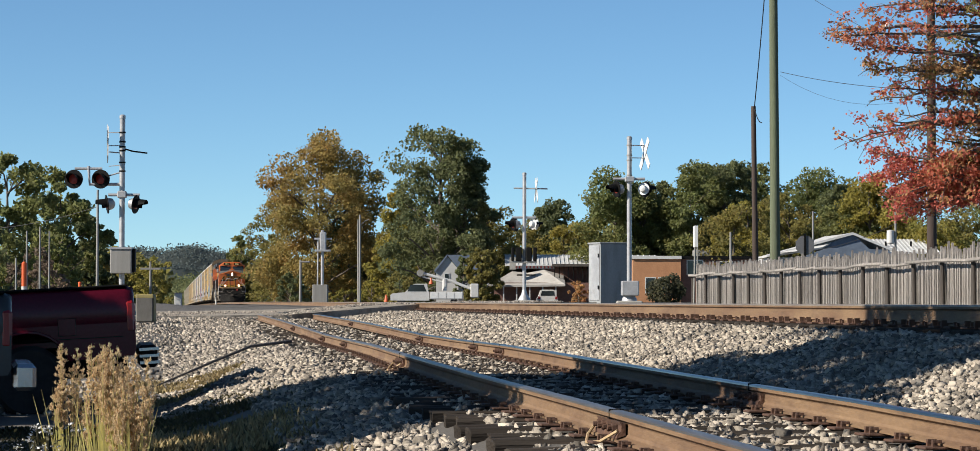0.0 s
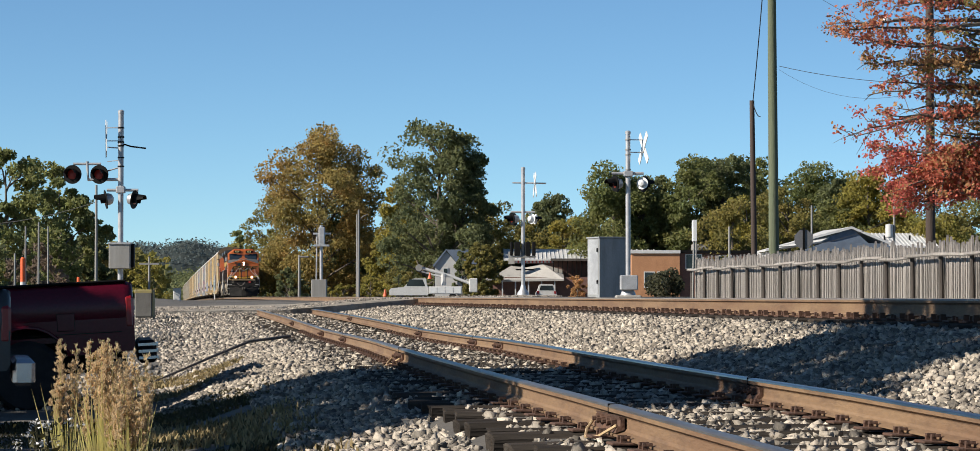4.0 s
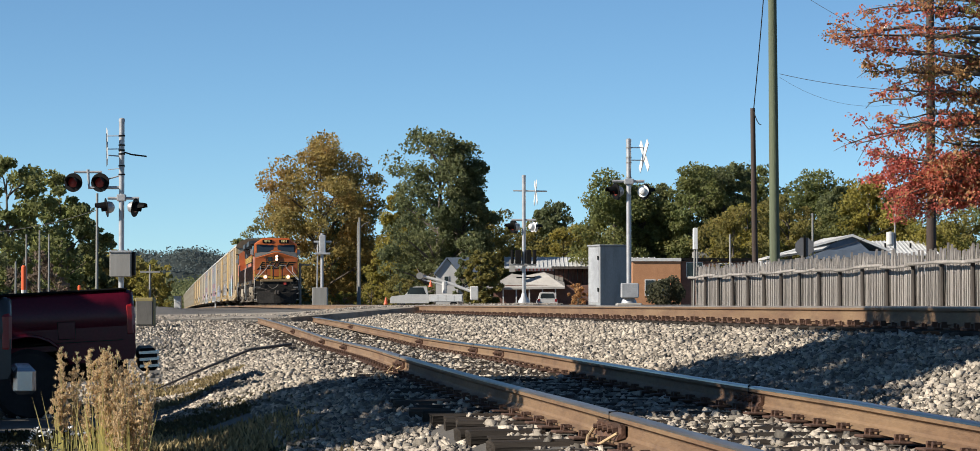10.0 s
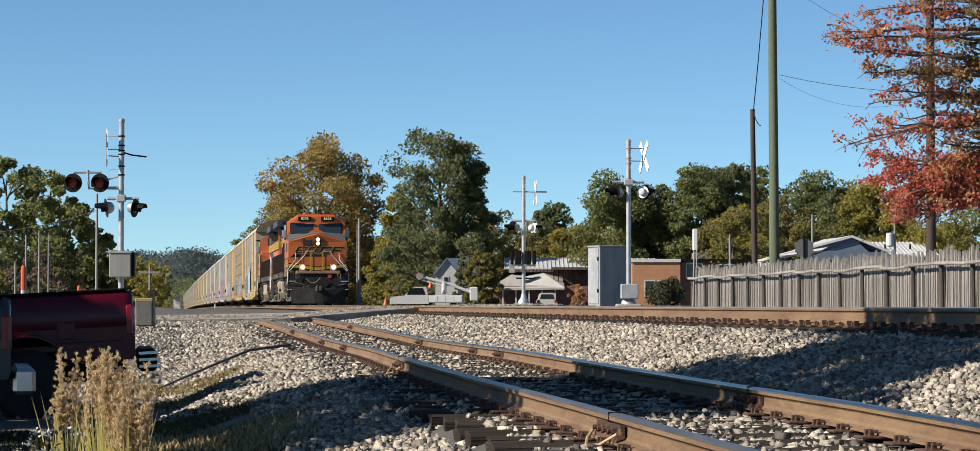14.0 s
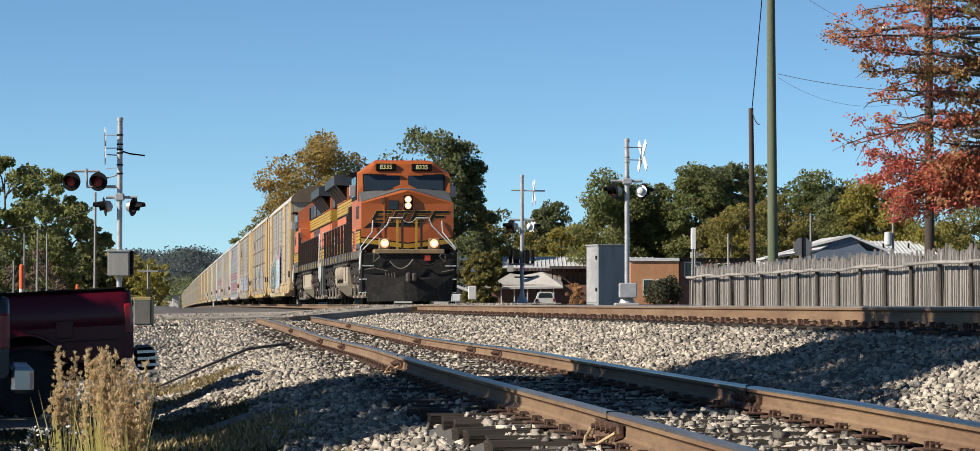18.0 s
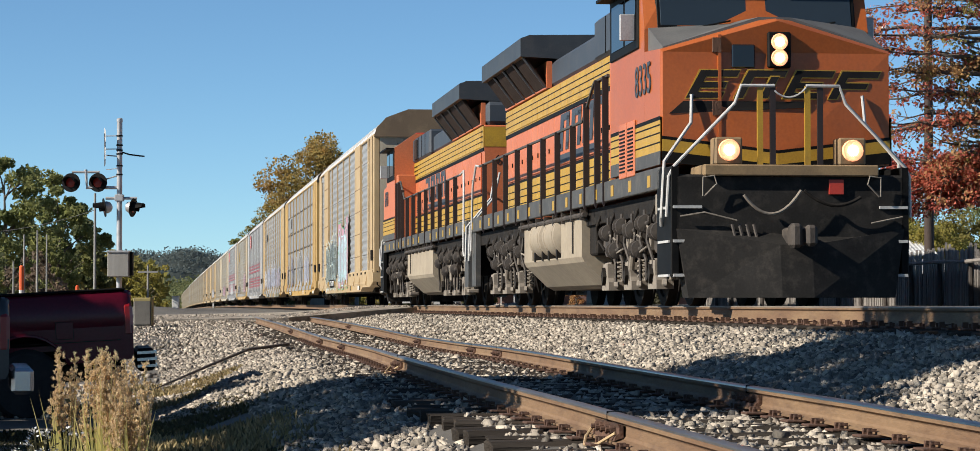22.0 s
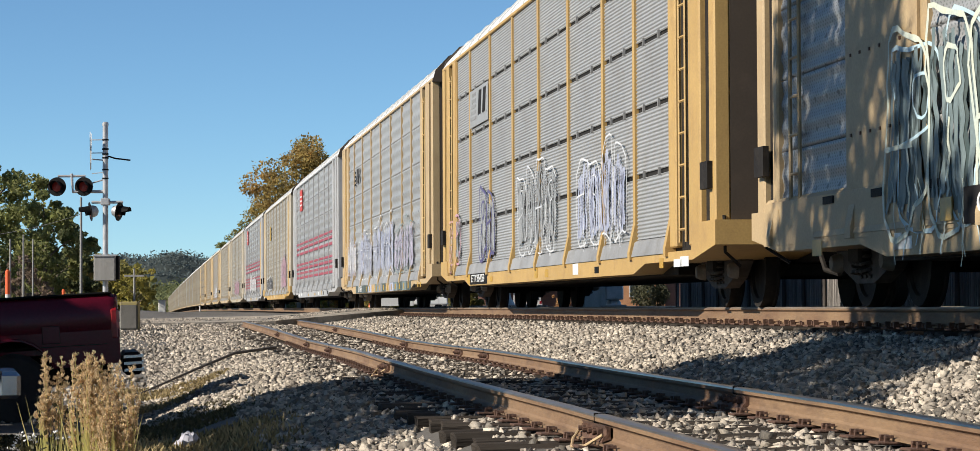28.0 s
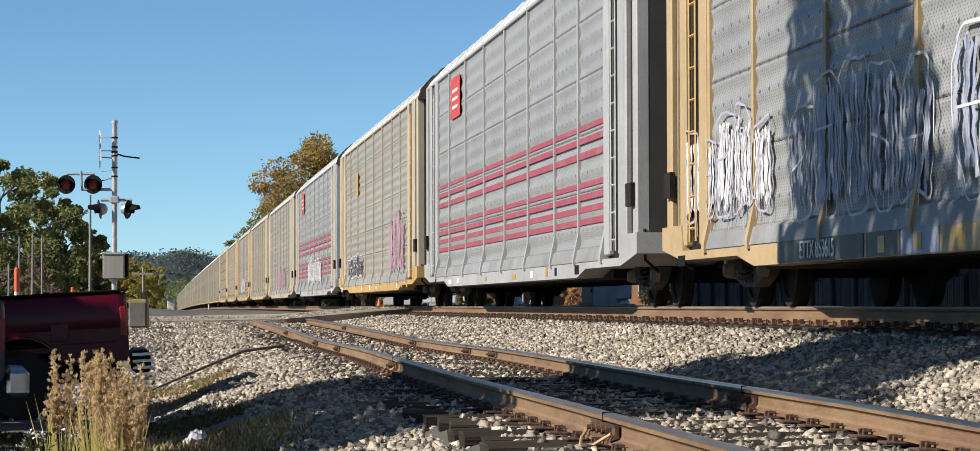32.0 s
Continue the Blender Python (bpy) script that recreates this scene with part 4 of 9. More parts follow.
# relay cabinet beside the crossing
rc = thing("relay_cabinet", Matrix.Translation((at(973, 84), 84, 0.9)) @ pose(0, 0, 0, 0, 0, 24), "grey steel relay cabinet beside the crossing", "equipment cabinet")
M_CAB = surface("grey_cabinet_paint", (0.33, 0.34, 0.34), (0.28, 0.29, 0.29), 0.55, 1.0, 0.05, stain=(0.18, 0.17, 0.16), stain_amount=0.4, stretch=(2, 2, 0.4))
part("case", Shape().box(-0.5, 0.5, -0.42, 0.42, 0.05, 1.93, 0.015), M_CAB, rc)
part("lid", Shape().box(-0.53, 0.53, -0.45, 0.45, 1.93, 1.98, 0.01), M_CAB, rc)
# The sunlight on this left side is put into the door's paler metal.
part("door", Shape().box(-0.52, -0.5, -0.36, 0.36, 0.15, 1.88, 0.005), M_SILVER, rc, "cabinet door, paler for its sunlit side")
for zq in (0.5, 1.5):
    part("hinge", Shape().box(-0.54, -0.52, -0.37, -0.3, zq, zq + 0.12), M_BLACK, rc)
part("plinth", Shape().box(-0.6, 0.6, -0.5, 0.5, -0.3, 0.05), M_CONCRETE, rc)

# road signs seen from behind and edge-on
M_SIGN_BACK = surface("dull_dark_sign_back", (0.13, 0.13, 0.135), (0.16, 0.16, 0.165), 0.6, 2, 0)
sg = thing("stop_sign", Matrix.Translation((at(1287, 78), 78, 0.4)), "grey octagonal back of a stop sign", "road sign")
part("post", Shape().box(-0.03, 0.03, -0.04, -0.012, 0, 2.62), M_BLACK, sg)
part("plate", Shape().prism([(0.29 * math.cos(radians(22.5 + 45 * i)), 2.28 + 0.30 * math.sin(radians(22.5 + 45 * i))) for i in range(8)], "y", -0.01, 0.01), M_SIGN_BACK, sg, "dark grey octagonal sign plate")
sg = thing("road_sign", Matrix.Translation((at(1112, 79.5), 79.5, 0.4)), "white road sign seen edge-on on a grey post", "road sign")
part("post", Shape().tube([(-0.06, 0, 0), (0, 0, 2.9)], 0.03, 8), M_GREY_POLE, sg)
part("plate", Shape().box(-0.05, 0.05, -0.3, 0.3, 2.25, 2.88), M_SIGN_WHITE, sg, "white sign plate")

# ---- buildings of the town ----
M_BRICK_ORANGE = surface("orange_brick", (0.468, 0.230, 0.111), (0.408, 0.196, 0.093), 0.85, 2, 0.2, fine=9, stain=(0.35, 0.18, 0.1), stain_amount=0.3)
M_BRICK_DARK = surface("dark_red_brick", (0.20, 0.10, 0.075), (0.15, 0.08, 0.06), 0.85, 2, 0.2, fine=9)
M_METAL_ROOF = surface("pale_metal_roof", (0.629, 0.629, 0.612), (0.561, 0.552, 0.535), 0.5, 0.6, 0.03, stain=(0.5, 0.46, 0.42), stain_amount=0.4)
M_WHITE_WALL = surface("white_siding", (0.561, 0.552, 0.527), (0.493, 0.484, 0.468), 0.7, 1, 0.1)
M_BLUE_ROOF = surface("slate_blue_shingle", (0.14, 0.18, 0.24), (0.11, 0.14, 0.19), 0.8, 2, 0.2)


def window(parent, x0, x1, z0, z1, y):
    w = part("window", Shape().box(x0, x1, y - 0.05, y + 0.05, z0, z1), M_WHITE, parent, "white window frame")
    part("pane", Shape().box(x0 + 0.08, x1 - 0.08, y - 0.07, y, z0 + 0.08, z1 - 0.08), M_GLASS_DARK, w, "dark window pane")


def ridged_roof(sh, x0, x1, y0, y1, z0, z1, n):
    """A single slope rising from y0 to y1, one sheet with raised seams."""
    xs = []
    for i in range(n + 1):
        x = x0 + (x1 - x0) * i / n
        xs += [(x - 0.04, 0.0), (x - 0.03, 0.06), (x + 0.03, 0.06), (x + 0.04, 0.0)]
    m = len(xs)
    vs = [(x, y0, z0 + h) for x, h in xs] + [(x, y1, z1 + h) for x, h in xs] + [(x, y0, z0 - 0.12) for x, h in xs] + [(x, y1, z1 - 0.12) for x, h in xs]
    fs = []
    for i in range(m - 1):
        fs += [(i, i + 1, m + i + 1, m + i), (2 * m + i, 3 * m + i, 3 * m + i + 1, 2 * m + i + 1), (i, 2 * m + i, 2 * m + i + 1, i + 1), (m + i, m + i + 1, 3 * m + i + 1, 3 * m + i)]
    fs += [(0, m, 3 * m, 2 * m), (m - 1, 3 * m - 1, 4 * m - 1, 2 * m - 1)]
    return sh.add(vs, fs)


def building(name, b0, b1, dist, label):
    ob = thing(name, Matrix.Translation((at(b0, dist), dist, 0.9)), label, "building")
    return ob, (b1 - b0) * dist / 4250, dist / 4250


# diner with metal roofs
M_PORCH_ROOF = surface("pale_grey_roofing", (0.50, 0.47, 0.43), (0.42, 0.395, 0.36), 0.85, 0.8, 0.1, stain=(0.22, 0.19, 0.16), stain_amount=0.4)
ob, W, k = building("diner_building", 783, 948, 255, "low diner with pale metal roofs and a striped sign")
zz = lambda yy: 0.1 + (484 - yy) * k
part("wall", Shape().box(0.4, W - 0.3, 0, 3.2, 0, zz(453)), M_BRICK_DARK, ob, "dark brown front wall")
part("wall", Shape().box(3.0, W, 3.2, 9, 0, zz(424)), M_BRICK_DARK, ob, "dark upper wall")
part("roof", Shape().add([(-0.5, -1.2, zz(458)), (7.2, -1.2, zz(456)), (7.2, 3.2, zz(441)), (5.2, 3.2, zz(431)), (2.2, 3.2, zz(431)), (1.0, 3.2, zz(447)),
                          (-0.5, -1.2, zz(461)), (7.2, -1.2, zz(459)), (7.2, 3.2, zz(444)), (5.2, 3.2, zz(434)), (2.2, 3.2, zz(434)), (1.0, 3.2, zz(450))],
                         [(0, 1, 2, 3, 4, 5), (11, 10, 9, 8, 7, 6), (0, 6, 7, 1), (1, 7, 8, 2), (2, 8, 9, 3), (3, 9, 10, 4), (4, 10, 11, 5), (5, 11, 6, 0)]), M_PORCH_ROOF, ob, "pale grey hipped porch roof")
part("gable", Shape().prism([(-0.6, zz(458)), (0.9, zz(447)), (1.5, zz(452)), (1.5, zz(458))], "y", -1.5, -1.3), M_PORCH_ROOF, ob, "low porch gable")
part("roof", ridged_roof(Shape(), 1.5, W + 0.6, 2.8, 8.0, zz(424), zz(406), 22), M_METAL_ROOF, ob, "pale metal main roof")
for i in range(6):
    part("porch_post", Shape().box(i * 1.25, i * 1.25 + 0.12, -1.0, -0.88, 0, zz(458)), M_WHITE, ob)
sb = part("sign_board", Shape().box(2.0, 6.3, 3.0, 3.1, zz(430), zz(425)), M_WHITE_WALL, ob, "white sign board with red bars")
for i in range(12):
    part("bar", Shape().box(2.1 + i * 0.35, 2.24 + i * 0.35, 2.97, 3.0, zz(429.5), zz(425.5)), M_RED_PAINT, sb)
for i in range(9):
    part("railing_post", Shape().box(6.2 + i * 0.45, 6.28 + i * 0.45, 1.0, 1.1, zz(455), zz(426)), M_BLACK, ob)
part("upper_deck", Shape().box(6.0, W + 0.1, 0.9, 3.2, zz(458), zz(455)), M_BLACK, ob)
part("deck_roof", Shape().box(6.0, W + 0.1, 0.8, 3.2, zz(427), zz(423)), M_DARK_WOOD, ob)
part("chimney", Shape().box(1.9, 2.5, 1.0, 1.6, zz(432), zz(412)), M_CONCRETE, ob)

# orange brick building
ob, W, k = building("brick_building", 1012, 1202, 222, "flat-roofed orange and dark red brick building")
zz = lambda yy: 0.1 + (484 - yy) * k
# Both walls face alike; the right one's shade is put into its darker brick.
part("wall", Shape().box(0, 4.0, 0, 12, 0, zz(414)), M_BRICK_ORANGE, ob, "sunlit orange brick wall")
part("wall", Shape().box(4.0, W, 0.4, 10, 0, zz(414)), M_BRICK_DARK, ob, "dark red brick wall with shade in its colour")
part("roof_edge", Shape().box(-0.15, 4.05, -0.15, 12, zz(415), zz(410)), M_WHITE, ob, "white roof edge")
part("roof_edge", Shape().box(4.05, W + 0.1, 0.25, 10, zz(415), zz(410)), M_BLACK, ob, "dark flat roof edge")
part("rooftop_unit", Shape().box(5.3, 6.7, 3, 4.5, zz(410), zz(399), 0.05), M_GREY_POLE, ob, "grey rooftop unit")
window(ob, 1.0, 1.9, zz(470), zz(444), 0.0)
window(ob, 2.1, 3.0, zz(470), zz(444), 0.0)
window(ob, 4.5, 5.9, zz(440), zz(416), 0.4)
window(ob, 7.2, 8.4, zz(440), zz(418), 0.4)
part("canopy", Shape().box(5.8, W, -0.6, 0.4, zz(441), zz(438)), M_BLACK, ob)
part("back_roof", ridged_roof(Shape(), -1.2, 2.8, 12.2, 16, zz(410), zz(404), 8), M_METAL_ROOF, ob, "pale metal roof behind")

# white-roofed shed behind the fence
ob, W, k = building("white_roof_building", 1225, 1516, 205, "building with white metal roofs behind the fence")
zz = lambda yy: 0.1 + (484 - yy) * k
part("wall", Shape().box(0.3, W, 0, 12, 0, zz(412)), M_WHITE_WALL, ob)
part("gable", Shape().prism([(3.4, zz(412)), (8.6, zz(412)), (6.6, zz(374)), (4.0, zz(396))], "y", -0.5, -0.3), M_BLUE_ROOF, ob, "blue-grey gable end")
part("roof", Shape().prism([(0.0, zz(412)), (0.0, zz(409)), (6.6, zz(372)), (9.6, zz(398)), (9.5, zz(401)), (6.6, zz(376))], "y", -0.8, 6.0), M_METAL_ROOF, ob, "white sloping gable roof")
part("roof", Shape().add([(0.2, -1.2, zz(409)), (4.2, -1.2, zz(396)), (6.5, 1.0, zz(373)), (4.6, 1.0, zz(378)), (0.2, -1.0, zz(412)), (4.2, -1.0, zz(399)), (6.5, 1.2, zz(376)), (4.6, 1.2, zz(381))], [(0, 1, 2, 3), (7, 6, 5, 4), (0, 4, 5, 1), (1, 5, 6, 2), (2, 6, 7, 3), (3, 7, 4, 0)]), M_METAL_ROOF, ob, "white front roof slope")
part("awning", Shape().prism([(2.6, zz(412)), (4.6, zz(397)), (9.0, zz(400)), (10.5, zz(412))], "y", -1.6, -0.6), M_BLUE_ROOF, ob, "dark blue awning")
part("roof", ridged_roof(Shape(), 7.2, W, 4.0, 10.0, zz(402), zz(378), 22), M_METAL_ROOF, ob, "ribbed white metal roof")
for i in range(3):
    part("roof_vent", Shape().tube([(8.2 + i * 2.0, 6.5, zz(392)), (8.2 + i * 2.0, 6.5, zz(383))], 0.08, 6), M_BLACK, ob)

tree("tree", (at(768, 231), 231, 0.3), 5.6, 3.6, M_LEAF_OLIVE, "olive tree in front of the small house", 171, 9000, 0.12, 0.03, 77)
tree("tree", (at(742, 233), 233, 0.3), 5.4, 1.9, M_LEAF_DARK, "slim dark green tree beside the small house", 172, 6000, 0.12, 0.03, 77)

# small gabled house
ob, W, k = building("gabled_house", 697, 748, 238, "small white gabled house with a slate blue roof")
zz = lambda yy: 0.1 + (484 - yy) * k
part("wall", Shape().prism([(0, 0), (2.0, 0), (2.0, zz(432)), (1.0, zz(412)), (0, zz(432))], "y", 0, 5), M_WHITE_WALL, ob)
part("roof", Shape().add([(0.98, -0.2, zz(409)), (3.4, -0.2, zz(409)), (3.9, -0.2, zz(432)), (2.1, -0.2, zz(434)), (0.98, 5, zz(409)), (3.4, 5, zz(409)), (3.9, 5, zz(432)), (2.1, 5, zz(434))],
                         [(0, 1, 2, 3), (7, 6, 5, 4), (0, 4, 5, 1), (1, 5, 6, 2), (2, 6, 7, 3), (3, 7, 4, 0)]), M_BLUE_ROOF, ob, "slate blue roof")
part("roof", Shape().prism([(-0.2, zz(434)), (1.0, zz(408)), (1.0, zz(411)), (-0.1, zz(437))], "y", -0.2, 5), M_BLUE_ROOF, ob)
part("side_wall", Shape().box(2.0, 3.6, 0.3, 5, 0, zz(433)), M_WHITE_WALL, ob)
window(ob, 0.7, 1.2, zz(452), zz(438), 0.0)
window(ob, 2.5, 3.0, zz(455), zz(442), 0.3)


# ---- track fittings ----
TIE_RNG = random.Random(19)
TIE_S = [8.0]
while TIE_S[-1] < SIDING_END + 0.6:
    TIE_S.append(TIE_S[-1] + 0.545 + TIE_RNG.uniform(-0.06, 0.06))


def siding_ties():
    rng = random.Random(11)
    shapes = []
    for k in range(4):
        rings = []
        for q in range(9):
            x = -1.3 + 2.6 * q / 8 + (rng.uniform(-0.05, 0.05) if q in (0, 8) else 0)
            wob = 0.012 * math.sin(x * 2.1 + k)
            j = lambda: rng.uniform(-0.013, 0.013)
            rings.append([(x + j(), -0.115 + wob + j(), -0.17), (x + j(), -0.117 + wob + j(), -0.02 + j()), (x, -0.09 + wob + j(), 0.0 + j() * 0.7), (x + j(), wob + j() * 2, -0.008 + j()), (x, 0.09 + wob + j(), j() * 0.7), (x + j(), 0.117 + wob + j(), -0.02 + j()), (x + j(), 0.115 + wob + j(), -0.17)])
        sh = loft(Shape(), rings)
        shapes.append(sh.mesh("tie", M_TIE))
    pl = Shape().box(-0.16, 0.16, -0.085, 0.085, 0.0, 0.014, 0.004)
    for x in (-0.1, 0.1):
        for y in (-0.04, 0.05):
            pl.box(x - 0.012, x + 0.012, y - 0.012, y + 0.012, 0.0, 0.035).box(x - 0.022 + (0.012 if x < 0 else -0.012), x + 0.022 + (0.012 if x < 0 else -0.012), y - 0.016, y + 0.016, 0.03, 0.045)
    plate = pl.mesh("tie_plate", M_RUST)
    for s in TIE_S:
        dz = -0.004 + rng.uniform(-0.012, 0.0)
        top = siding_top(s) - SIDE_H - 0.018
        m = Matrix.Translation(plan(siding_d(s) + rng.uniform(-0.09, 0.09), s, top + dz)) @ pose(0, 0, 0, 0, rng.uniform(-0.5, 0.5), TURN + rng.uniform(-1.6, 1.6))
        t = part("tie", rng.choice(shapes), M_TIE, side_track, m=m)
        if s < 46:
            for side in (-0.752, 0.752):
                part("tie_plate", plate, M_RUST, side_track, m=Matrix.Translation(plan(siding_d(s) + side, s, siding_top(s) - SIDE_H - 0.017)) @ pose(0, 0, 0, 0, 0, TURN))


def joint_bars():
    bar = Shape()
    for x in (-1, 1):
        bar.prism([(x * 0.012, -0.112), (x * 0.058, -0.128), (x * 0.05, -0.104), (x * 0.034, -0.092), (x * 0.032, -0.066), (x * 0.042, -0.046), (x * 0.013, -0.05)], "y", -0.34, 0.34)
        for y in (-0.22, -0.08, 0.08, 0.22):
            bar.lathe([(0.024, 0.0), (0.024, 0.03), (0.012, 0.03), (0.012, 0.05)], 6, pose(x * 0.03, y, -0.079, 0, 90 * x, 0))
    mesh = bar.mesh("joint_bar", M_RUST)
    wire_m = surface("copper_bond_wire", (0.55, 0.40, 0.22), (0.45, 0.3, 0.16), 0.6, 5, 0)
    for side, spots in ((-0.752, (13.05, 25.0, 36.5, 41.5, 50.0)), (0.752, (16.5, 30.5, 33.6, 41.3, 56.0))):
        for k, s in enumerate(spots):
            m = Matrix.Translation(plan(siding_d(s) + side, s, siding_top(s))) @ pose(0, 0, 0, 0, 0, TURN)
            ob = part("joint_bar", mesh, M_RUST, side_track, "rusty bolted joint bar", m=m)
            if side < 0 and k < 2:
                part("bond_wire", Shape().tube([(-0.05, -0.33, -0.09), (-0.12, -0.2, -0.15), (-0.15, 0.0, -0.16), (-0.11, 0.2, -0.13), (-0.05, 0.34, -0.085)], 0.008, 6), wire_m, ob, "coiled copper bond wire")
            part("rail_gap", Shape().box(-0.038, 0.038, -0.004, 0.004, -0.05, 0.003), M_BLACK, ob)


def main_ties():
    rng = random.Random(12)
    tie = Shape().box(-1.3, 1.3, -0.115, 0.115, -0.17, 0.0, 0.012).mesh("tie", M_TIE)
    pl = Shape().box(-0.19, 0.19, -0.10, 0.10, 0.0, 0.018, 0.004)
    for x in (-0.1, 0.1):
        pl.box(x - 0.012, x + 0.012, -0.05, -0.026, 0.0, 0.05).box(x - 0.012, x + 0.012, 0.03, 0.054, 0.0, 0.058)
    plate = pl.mesh("tie_plate", M_RUST)
    an = Shape().box(-0.13, 0.10, -0.010, 0.010, -0.035, 0.012).box(-0.135, -0.085, -0.014, 0.014, -0.03, 0.034)
    anchor = an.mesh("rail_anchor", M_RUST)
    s = 19.0
    k = 0
    while s < 74:
        part("tie", tie, M_TIE, main_track, m=Matrix.Translation(plan(MAIN_D + rng.uniform(-0.04, 0.04), s, RAIL_TOP - MAIN_H - 0.02)) @ pose(0, 0, 0, 0, 0, TURN + rng.uniform(-0.8, 0.8)))
        part("tie_plate", plate, M_RUST, main_track, m=Matrix.Translation(plan(MAIN_D - 0.752, s, RAIL_TOP - MAIN_H - 0.019)) @ pose(0, 0, 0, 0, 0, TURN))
        if k % 2 == 0:
            for o in (-0.14, 0.14):
                part("rail_anchor", anchor, M_RUST, main_track, m=Matrix.Translation(plan(MAIN_D - 0.752, s + o, RAIL_TOP - MAIN_H + 0.016)) @ pose(0, 0, 0, 0, 0, TURN))
        s += 0.5 + rng.uniform(-0.02, 0.02)
        k += 1


siding_ties()
joint_bars()
main_ties()


def scatter_stones(name, count, d0, d1, s0, s1, r0, r1, seed, label, mat):
    """Angular crushed stones over a stretch of the track bed, none on the rails and few on the ties."""
    rng = np.random.default_rng(seed)
    ico = np.array([(0.85, 0.1, 0.5), (-0.5, 0.75, 0.5), (-0.4, -0.75, 0.55), (0.95, 0.3, -0.5), (-0.8, 0.65, -0.5), (-0.3, -1.0, -0.45)])
    fcs = np.array([(0, 1, 2), (5, 4, 3), (0, 3, 4), (0, 4, 1), (1, 4, 5), (1, 5, 2), (2, 5, 3), (2, 3, 0)])
    d, s = rng.uniform(d0, d1, count), rng.uniform(s0, s1, count)
    x, y = d * CA - s * SA, d * SA + s * CA
    keep = (np.abs(x) < 0.20 * y + 0.3)
    line = np.array(SIDING_LINE)
    sd = np.interp(s, line[:, 0], line[:, 1])
    for o in (-0.752, 0.752):
        keep &= (np.abs(d - sd - o) > 0.085) & (np.abs(d - MAIN_D - o) > 0.09)
    ties = np.array(TIE_S)
    near = np.abs(s[:, None] - ties[None]).min(axis=1) if s0 < SIDING_END else np.full(count, 9.0)
    keep &= ~((np.abs(d - sd) < 1.36) & (near < 0.135) & (rng.uniform(size=count) < 0.93))
    d, s, x, y = d[keep], s[keep], x[keep], y[keep]
    n = len(d)
    off = d - np.interp(s, line[:, 0], line[:, 1])
    low = np.where(np.abs(off) < 1.38, np.where(off < -0.7, 0.022, 0.009), 0.0) * rng.choice([0, 1, 1], n)  # the stones lie lower between the tie ends
    r = rng.uniform(r0, r1, n) * rng.choice([0.7, 1.0, 1.0, 1.25], n)
    z = np.array([ground_z(a, b) for a, b in zip(d, s)]) + r * rng.uniform(-0.15, 0.55, n) - low
    v = ico[None] * rng.uniform(0.6, 1.25, (n, 6, 3)) * rng.uniform(0.6, 1.35, (n, 1, 3)) * np.array([1.08, 1.0, 0.92])
    a, b = rng.uniform(0, 6.283, n), rng.normal(size=n) * 0.7
    ca, sa, cb, sb = np.cos(a)[:, None], np.sin(a)[:, None], np.cos(b)[:, None], np.sin(b)[:, None]
    vx, vy, vz = v[..., 0], v[..., 1], v[..., 2]
    vy, vz = vy * cb - vz * sb, vy * sb + vz * cb
    vx, vy = vx * ca - vy * sa, vx * sa + vy * ca
    P = np.stack([x[:, None] + vx * r[:, None], y[:, None] + vy * r[:, None], z[:, None] + vz * r[:, None]], axis=-1).reshape(-1, 3)
    F = (np.arange(n)[:, None, None] * 6 + fcs[None]).reshape(-1, 3)
    ob = new(name, big_mesh(name, P, F, 3, mat))
    tagged(ob, label, "ballast stones", kind="stuff")


scatter_stones("ballast", 62000, 0.75, 6.3, 9.5, 24, 0.015, 0.038, 1, "loose pale grey crushed stone ballast", M_STONE)
scatter_stones("ballast", 62000, 0.0, 6.35, 24, 40, 0.016, 0.038, 2, "loose pale grey crushed stone ballast", M_STONE)
scatter_stones("ballast", 36000, 0.4, 6.35, 40, 74, 0.024, 0.046, 3, "loose pale grey crushed stone ballast", M_STONE)
scatter_stones("lot_gravel", 17000, -9.0, 1.0, 28, 70, 0.018, 0.045, 4, "loose stones on the gravel lot", M_STONE)


def road_rubble():
    """Loose stones swept over the worn crossing surface."""
    rng = np.random.default_rng(8)
    verts, faces = [], []
    n = 5200
    for i in range(n):
        k = rng.uniform(0, 1)
        x = rng.uniform(-10, 2.2)
        y0 = 69.0 + max(0, x + 5.2) * 1.55
        y = y0 + k * k * 9.0
        d, s = x * CA + y * SA, -x * SA + y * CA
        r = rng.uniform(0.02, 0.055)
        z = road_z(d, s)
        j = rng.uniform(0.6, 1.3, 5)
        b = len(verts)
        verts += [(x + r * j[0], y, z), (x, y + r * j[1], z), (x - r * j[2], y, z), (x, y - r * j[3], z), (x + r * 0.2, y, z + r * j[4])]
        faces += [(b, b + 1, b + 4), (b + 1, b + 2, b + 4), (b + 2, b + 3, b + 4), (b + 3, b, b + 4)]
    tagged(new("road_rubble", big_mesh("road_rubble", verts, faces, 3, M_STONE)), "loose stones over the worn crossing road", "ballast stones", kind="stuff")


road_rubble()

